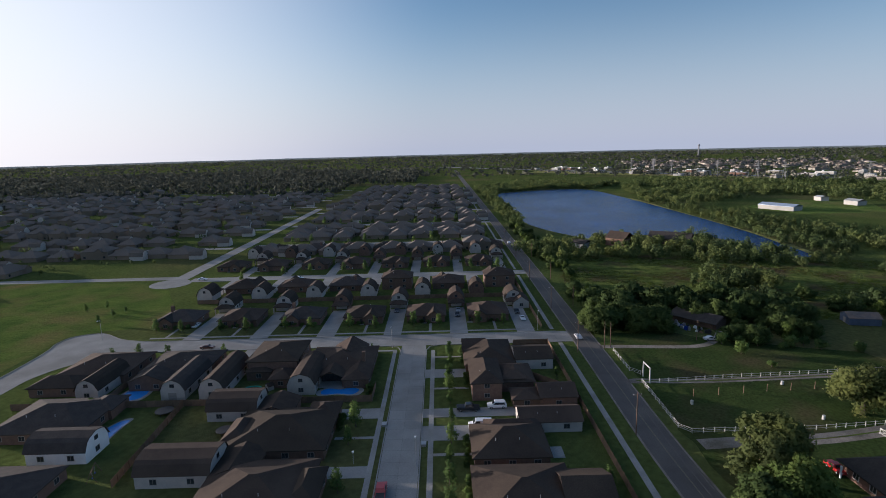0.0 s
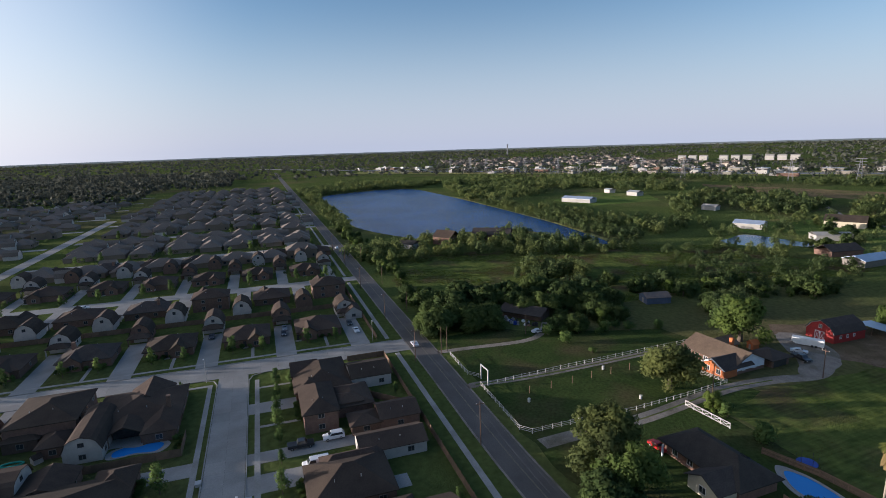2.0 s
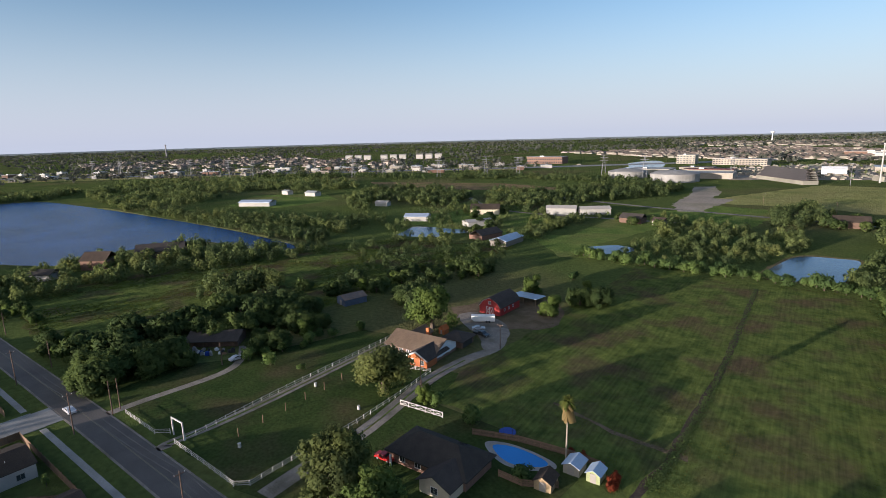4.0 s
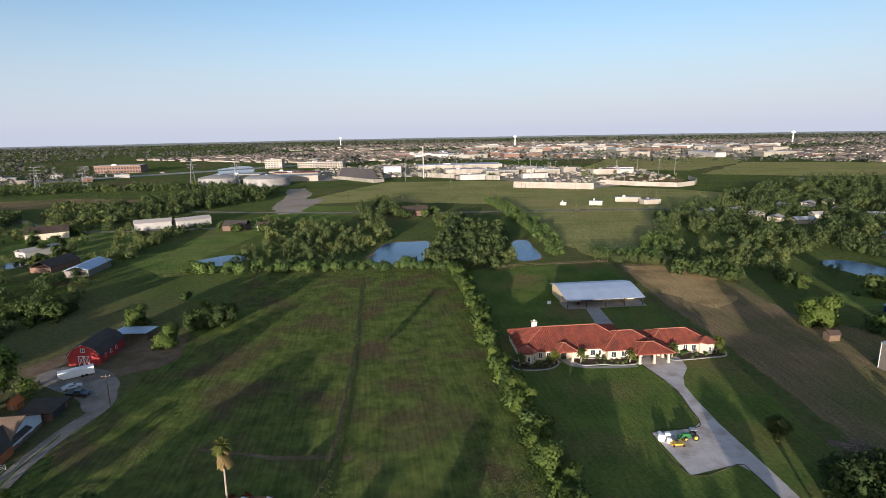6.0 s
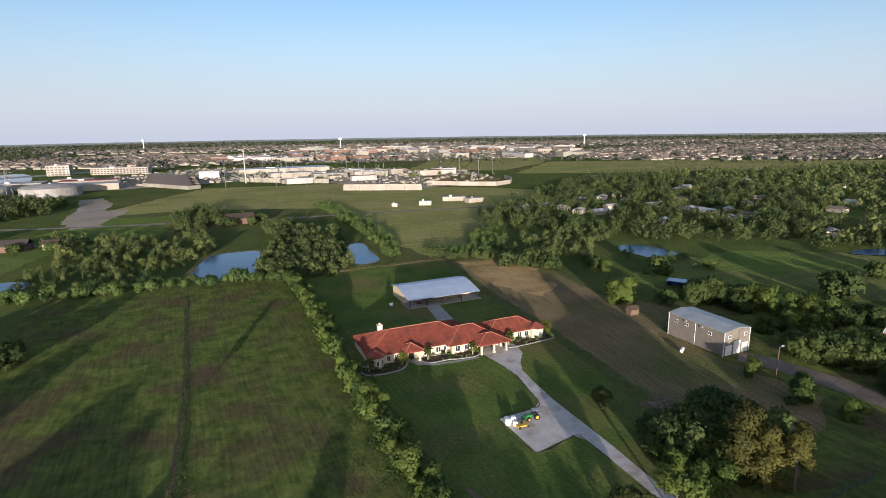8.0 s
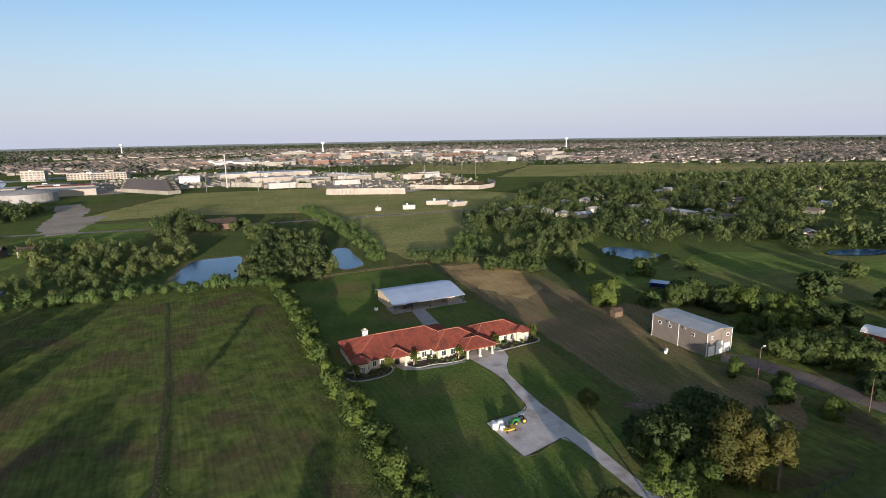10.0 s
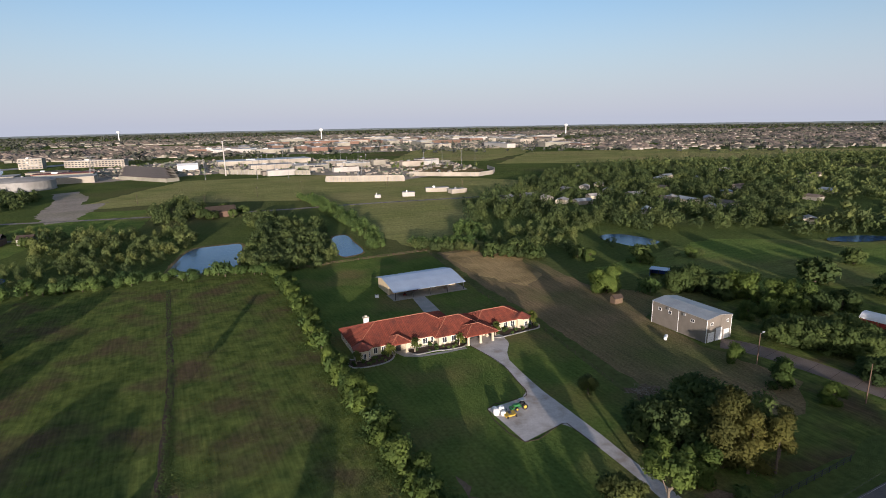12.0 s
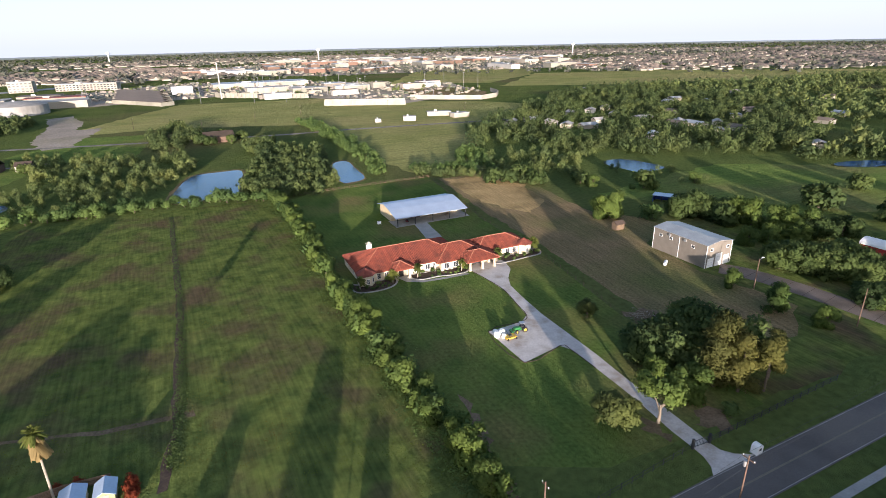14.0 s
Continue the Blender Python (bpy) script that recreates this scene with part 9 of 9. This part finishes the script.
far_block(-316.3, -50.7, 12, 9, 3, 60, "pale garage on the lake shore", SIDING, ROOF_GREY, "lake_garage", gable=2)
cr_ = random.Random(8)
for x, y in COTTAGES:
    far_block(x, y, cr_.uniform(9, 17), cr_.uniform(6, 9), 2.8, cr_.choice((19, 66.1, 110)), "low pale cottage among tall trees", cr_.choice((SIDING, PALE, STUCCO)), cr_.choice((PALEROOF, ROOF_STEEL, BROWNROOF, PALEROOF)), "cottage", gable=1.6)
# ball park walls and lights
for pts, h in (([(-304, 761), (-289, 748), (-168, 717)], 6), ([(-129, 624), (-39, 618)], 7), ([(-36, 682), (5, 665), (49, 657), (68, 681), (74, 717), (68, 756)], 5)):
    setting("ballpark_wall", sweep(pts, [(-.4, 0), (-.4, h), (.4, h), (.4, 0)]), PALE, "high pale panelled wall of a ball park", "wall")
for a, b, n in (((-129, 623), (-39, 618), 20), ((-36, 681), (49, 656), 16), ((-289, 747), (-168, 716), 22)):
    rb_ = thing("wall_ribs", pose(a[0], a[1], 0), "vertical ribs along a pale ball park wall", "wall ribs")
    for i in range(n + 1):
        p = (Vector(b) - Vector(a)) * i / n
        part("rib", Geo().box(p.x - .4, p.x + .4, p.y - .9, p.y - .1, 0, 5.2), WALKWAY, rb_)
sheet("ball_field", ragged([(-33, 680), (48, 663), (64, 753), (6, 841), (-51, 804)], 10, 1), DRYFIELD, "brown infield of the ball park", .09)
sheet("works_yard", ragged([(-304, 763), (-164, 719), (-39, 635), (62, 753), (16, 928), (-221, 1028), (-493, 1047), (-573, 807), (-421, 661)], 15, 3), YARD, "pale paved works yards", .07)
sheet("shop_yard", ragged([(-599, 1295), (-261, 1209), (284, 1350), (389, 1591), (190, 2199), (-394, 2296), (-652, 1819)], 25, 6), YARD, "pale car parks between far shops", .07)
sheet("dirt_yard", ragged([(-313, 474), (-297, 486), (-282, 443), (-265, 390), (-278, 377), (-310, 414), (-347, 486), (-393, 556), (-381, 576), (-335, 523)], 6, 2), YARD, "bare dirt track and spoil beside the tanks", .06)
pr_ = random.Random(77)
for k in range(26):
    x, y, h = pr_.uniform(-290, 62), pr_.uniform(652, 885), pr_.uniform(16, 26)
    fp = thing("light_mast", pose(x, y, 0, 0, 0, pr_.uniform(0, 90)), "tall pale floodlight mast", "mast", "floodlight masts")
    part("mast", Geo().tube((0, 0, -.5), (0, 0, h), .28, .2, n=6), MASTGREY, fp)
    part("light_bank", Geo().box(-1.2, 1.2, -.2, .2, h - .7, h), MASTGREY, fp)
for k in range(14):
    far_block(pr_.uniform(-240, -12), pr_.uniform(705, 900), pr_.uniform(12, 40), pr_.uniform(10, 22), pr_.uniform(4, 8), 25, "low works building with a pale roof", pr_.choice((PALE, FARPALE, GREY_METAL)), pr_.choice((PALEROOF, ROOF_STEEL, BROWNROOF)))
sk = thing("chimney_stack", pose(-284, 731, 0), "tall slim white stack", "chimney")
part("stack", Geo().tube((0, 0, -.5), (0, 0, 44), 0.9, 0.7, n=14), FARPALE, sk)
part("stack_cap", Geo().tube((0, 0, 44), (0, 0, 45), 1.2, n=14), STEEL, sk)
for x, y, h in ((-448, 2146, 44), (530, 2268, 44), (-1387, 2422, 46)):
    wt = thing("water_tower", pose(x, y, 0), "white bulb water tower", "water tower", "water towers")
    part("leg_column", Geo().tube((0, 0, -.5), (0, 0, h - 7), 2.4, 1.8, n=12), WHITE, wt)
    part("bulb", Geo().tube((0, 0, h - 9), (0, 0, h - 5), 2, 7.5, n=20).tube((0, 0, h - 5), (0, 0, h - 1), 7.5, 7.5, n=20).tube((0, 0, h - 1), (0, 0, h + 2), 7.5, 2, n=20), WHITE, wt)
tw = thing("radio_tower", pose(-2596, 104, 0), "thin grey tower on the horizon", "tower")
part("tower_shaft", Geo().tube((0, 0, -1), (0, 0, 52), 5, 2.2, n=6), MASTGREY, tw)
part("tower_top", Geo().tube((0, 0, 50), (0, 0, 56), 4.5, 3, n=8), MASTGREY, tw)
# far shops and highway
for k in range(70):
    a = pr_.random()
    x, y = pr_.uniform(-560, 390), pr_.uniform(1310, 2220)
    w = pr_.uniform(30, 130)
    far_block(x, y, w, pr_.uniform(20, 55), pr_.uniform(6, 11), 22 + pr_.choice((-0.7, 90.6)), "long pale shop building on the far plain", pr_.choice((PALE, PALE, FARPALE, BRICK)), pr_.choice((PALEROOF, PALEROOF, ROOF_STEEL, BROWNROOF)), "shop_building")
for k in range(64):
    t = pr_.random()
    x, y = -1480 + 615 * t + pr_.uniform(-90, 90), -250 + 930 * t + pr_.uniform(-110, 110)
    far_block(x, y, pr_.uniform(9, 34), pr_.uniform(8, 20), pr_.uniform(3.2, 6.5), 55 + pr_.choice((0, 90)), "pale roadside building far across the lake", pr_.choice((PALE, FARPALE, FARPALE, BRICK)), pr_.choice((PALEROOF, ROOF_STEEL, BROWNROOF)), "roadside_building")
for k in range(9):
    far_block(-1545 + 15.5 * (k + k // 3 * 0.8), 546 + 23 * (k + k // 3 * 0.8), 20, 14, 11, 57, "cream apartment block on the far plain", FARPALE, PALEROOF, "apartment_block", gable=3)
setting("highway", ribbon(smooth_line([(-1777, -767), (-1432, -285), (-1165, 121), (-890, 559), (-664, 1034), (-508, 1462)], 5), 40, .1), WALKWAY, "pale concrete highway far across the plain", "road")
setting("far_lane", ribbon(smooth_line([(-485, 305), (-378, 272), (-276, 313), (-238, 334)], 4), 5, .05), GRAVEL, "pale lane between far barns", "road")
setting("far_lane", ribbon(smooth_line([(-447, 371), (-311, 382), (-141, 420), (-55, 451), (119, 499)], 4), 6, .07), GRAVEL, "pale country lane", "road")
# transmission towers
for k in range(16):
    x, y = -1380 + 62 * k + pr_.uniform(-26, 26), -125 + 55 * k + pr_.uniform(-40, 40)
    py = thing("pylon", pose(x, y, 0, 0, 0, 50), "grey lattice transmission tower", "pylon", "transmission towers")
    g = Geo()
    for sx in (-1, 1):
        for sy in (-1, 1):
            g.tube((sx * 3.2, sy * 3.2, -.5), (sx * .7, sy * .7, 30), .28, .2, n=4)
    for z in (6, 12, 18, 24):
        q = 3.2 - 2.5 * z / 30
        g.tube((-q, -q, z), (q, q, z + 3), .16, n=4).tube((q, -q, z), (-q, q, z + 3), .16, n=4)
    part("lattice_mast", g, MASTGREY, py)
    for z in (22, 26, 30):
        part("crossarm", Geo().box(-6, 6, -.3, .3, z, z + .5), MASTGREY, py)
for x, y, h in ((-168, 501, 10), (-137, 544, 10), (-260, 467, 10), (-197, 455, 9), (-54, 571, 10), (23, 536, 10)):
    pole(x, y, h, 20, "wooden power pole in the pasture")

woods("highway_trees", scatter([(-1800, -150), (-1150, -60), (-760, 560), (-860, 760), (-1250, 640), (-1900, 350)], 900, np.random.default_rng(61)), LEAF_HAZED, "trees between far roadside buildings", np.random.default_rng(62), (6, 11), 14, 1.8)
# parked cars, stacked goods and small sheds of the works and shops, too many to count
CLUTTER = mat("yard_clutter", (.20, .18, .16), (.13, .12, .11), .05, None, .2, 1.0, .1, rough=.6, island=.8)
ck = random.Random(99)


def clutter(name, poly, n, size, label):
    g = Geo()
    for x, y in scatter(poly, n, np.random.default_rng(len(name) + n)):
        m = pose(x, y, 0, 0, 0, ck.choice((19.3, 110.1)) + ck.uniform(-8, 8))
        w, d, h = ck.uniform(*size), ck.uniform(*size) * .6, ck.uniform(1.2, 3.2) * (size[1] / 8) ** .5
        g.box(-w / 2, w / 2, -d / 2, d / 2, 0, h * .6, 0, m)
        g.box(-w / 3, w / 4, -d / 2.2, d / 2.2, h * .6, h, 0, m)
    return tagged(new(name, g.mesh(name, CLUTTER)), label, "clutter", kind="stuff")


clutter("works_clutter", [(-304, 763), (-164, 737), (-38, 653), (62, 762), (16, 928), (-221, 1028), (-493, 1047), (-573, 807), (-420, 679)], 700, (3, 9), "parked cars and goods in the works yards")
clutter("shop_car_parks", [(-599, 1295), (-261, 1209), (284, 1350), (389, 1591), (190, 2199), (-394, 2296), (-652, 1819)], 900, (5, 16), "rows of parked cars before far shops")
clutter("roadside_clutter", [(-1633, -310), (-1313, -339), (-882, 560), (-790, 788), (-993, 703), (-1284, 252)], 320, (4, 12), "parked cars and small sheds along a far highway")
wt_ = scatter([(-493, 1047), (-573, 807), (-304, 767), (-164, 741), (63, 780), (16, 928), (-221, 1028)], 120, np.random.default_rng(5))
woods("works_trees", wt_, LEAF_WOODS, "small trees between works buildings", np.random.default_rng(6), (4, 8), 60, 1.0)
wt_ = scatter([(-769, 1200), (-262, 1168), (466, 1348), (2200, 1500), (2300, 2300), (620, 2120), (-633, 2181)], 1500, np.random.default_rng(7))
woods("town_trees", wt_, LEAF_HAZED, "street trees between far houses and shops", np.random.default_rng(8), (6, 11), 12, 2.0)

# small trees in the yards of the far rows
st_ = scatter([S(-900, -720), S(-255, -720), S(-255, -250), S(-300, -168), S(-780, -168), S(-780, -520), S(-900, -520)], 1100, np.random.default_rng(15))
woods("west_suburb_trees", st_, LEAF_WOODS, "small yard trees between suburban houses", np.random.default_rng(16), (3, 6), 40, 0.9)
st_ = scatter([S(-252, -134), S(-890, -134), S(-890, 22), S(-252, 22)], 420, np.random.default_rng(17))
st_ = st_[[min(abs((p[0] * math.cos(radians(23.2)) + p[1] * math.sin(radians(23.2))) - u) for u in STREETS) > 6 for p in st_]]
woods("row_yard_trees", st_, LEAF_WOODS, "small yard trees between suburban houses", np.random.default_rng(18), (2.5, 5), 60, 0.8)
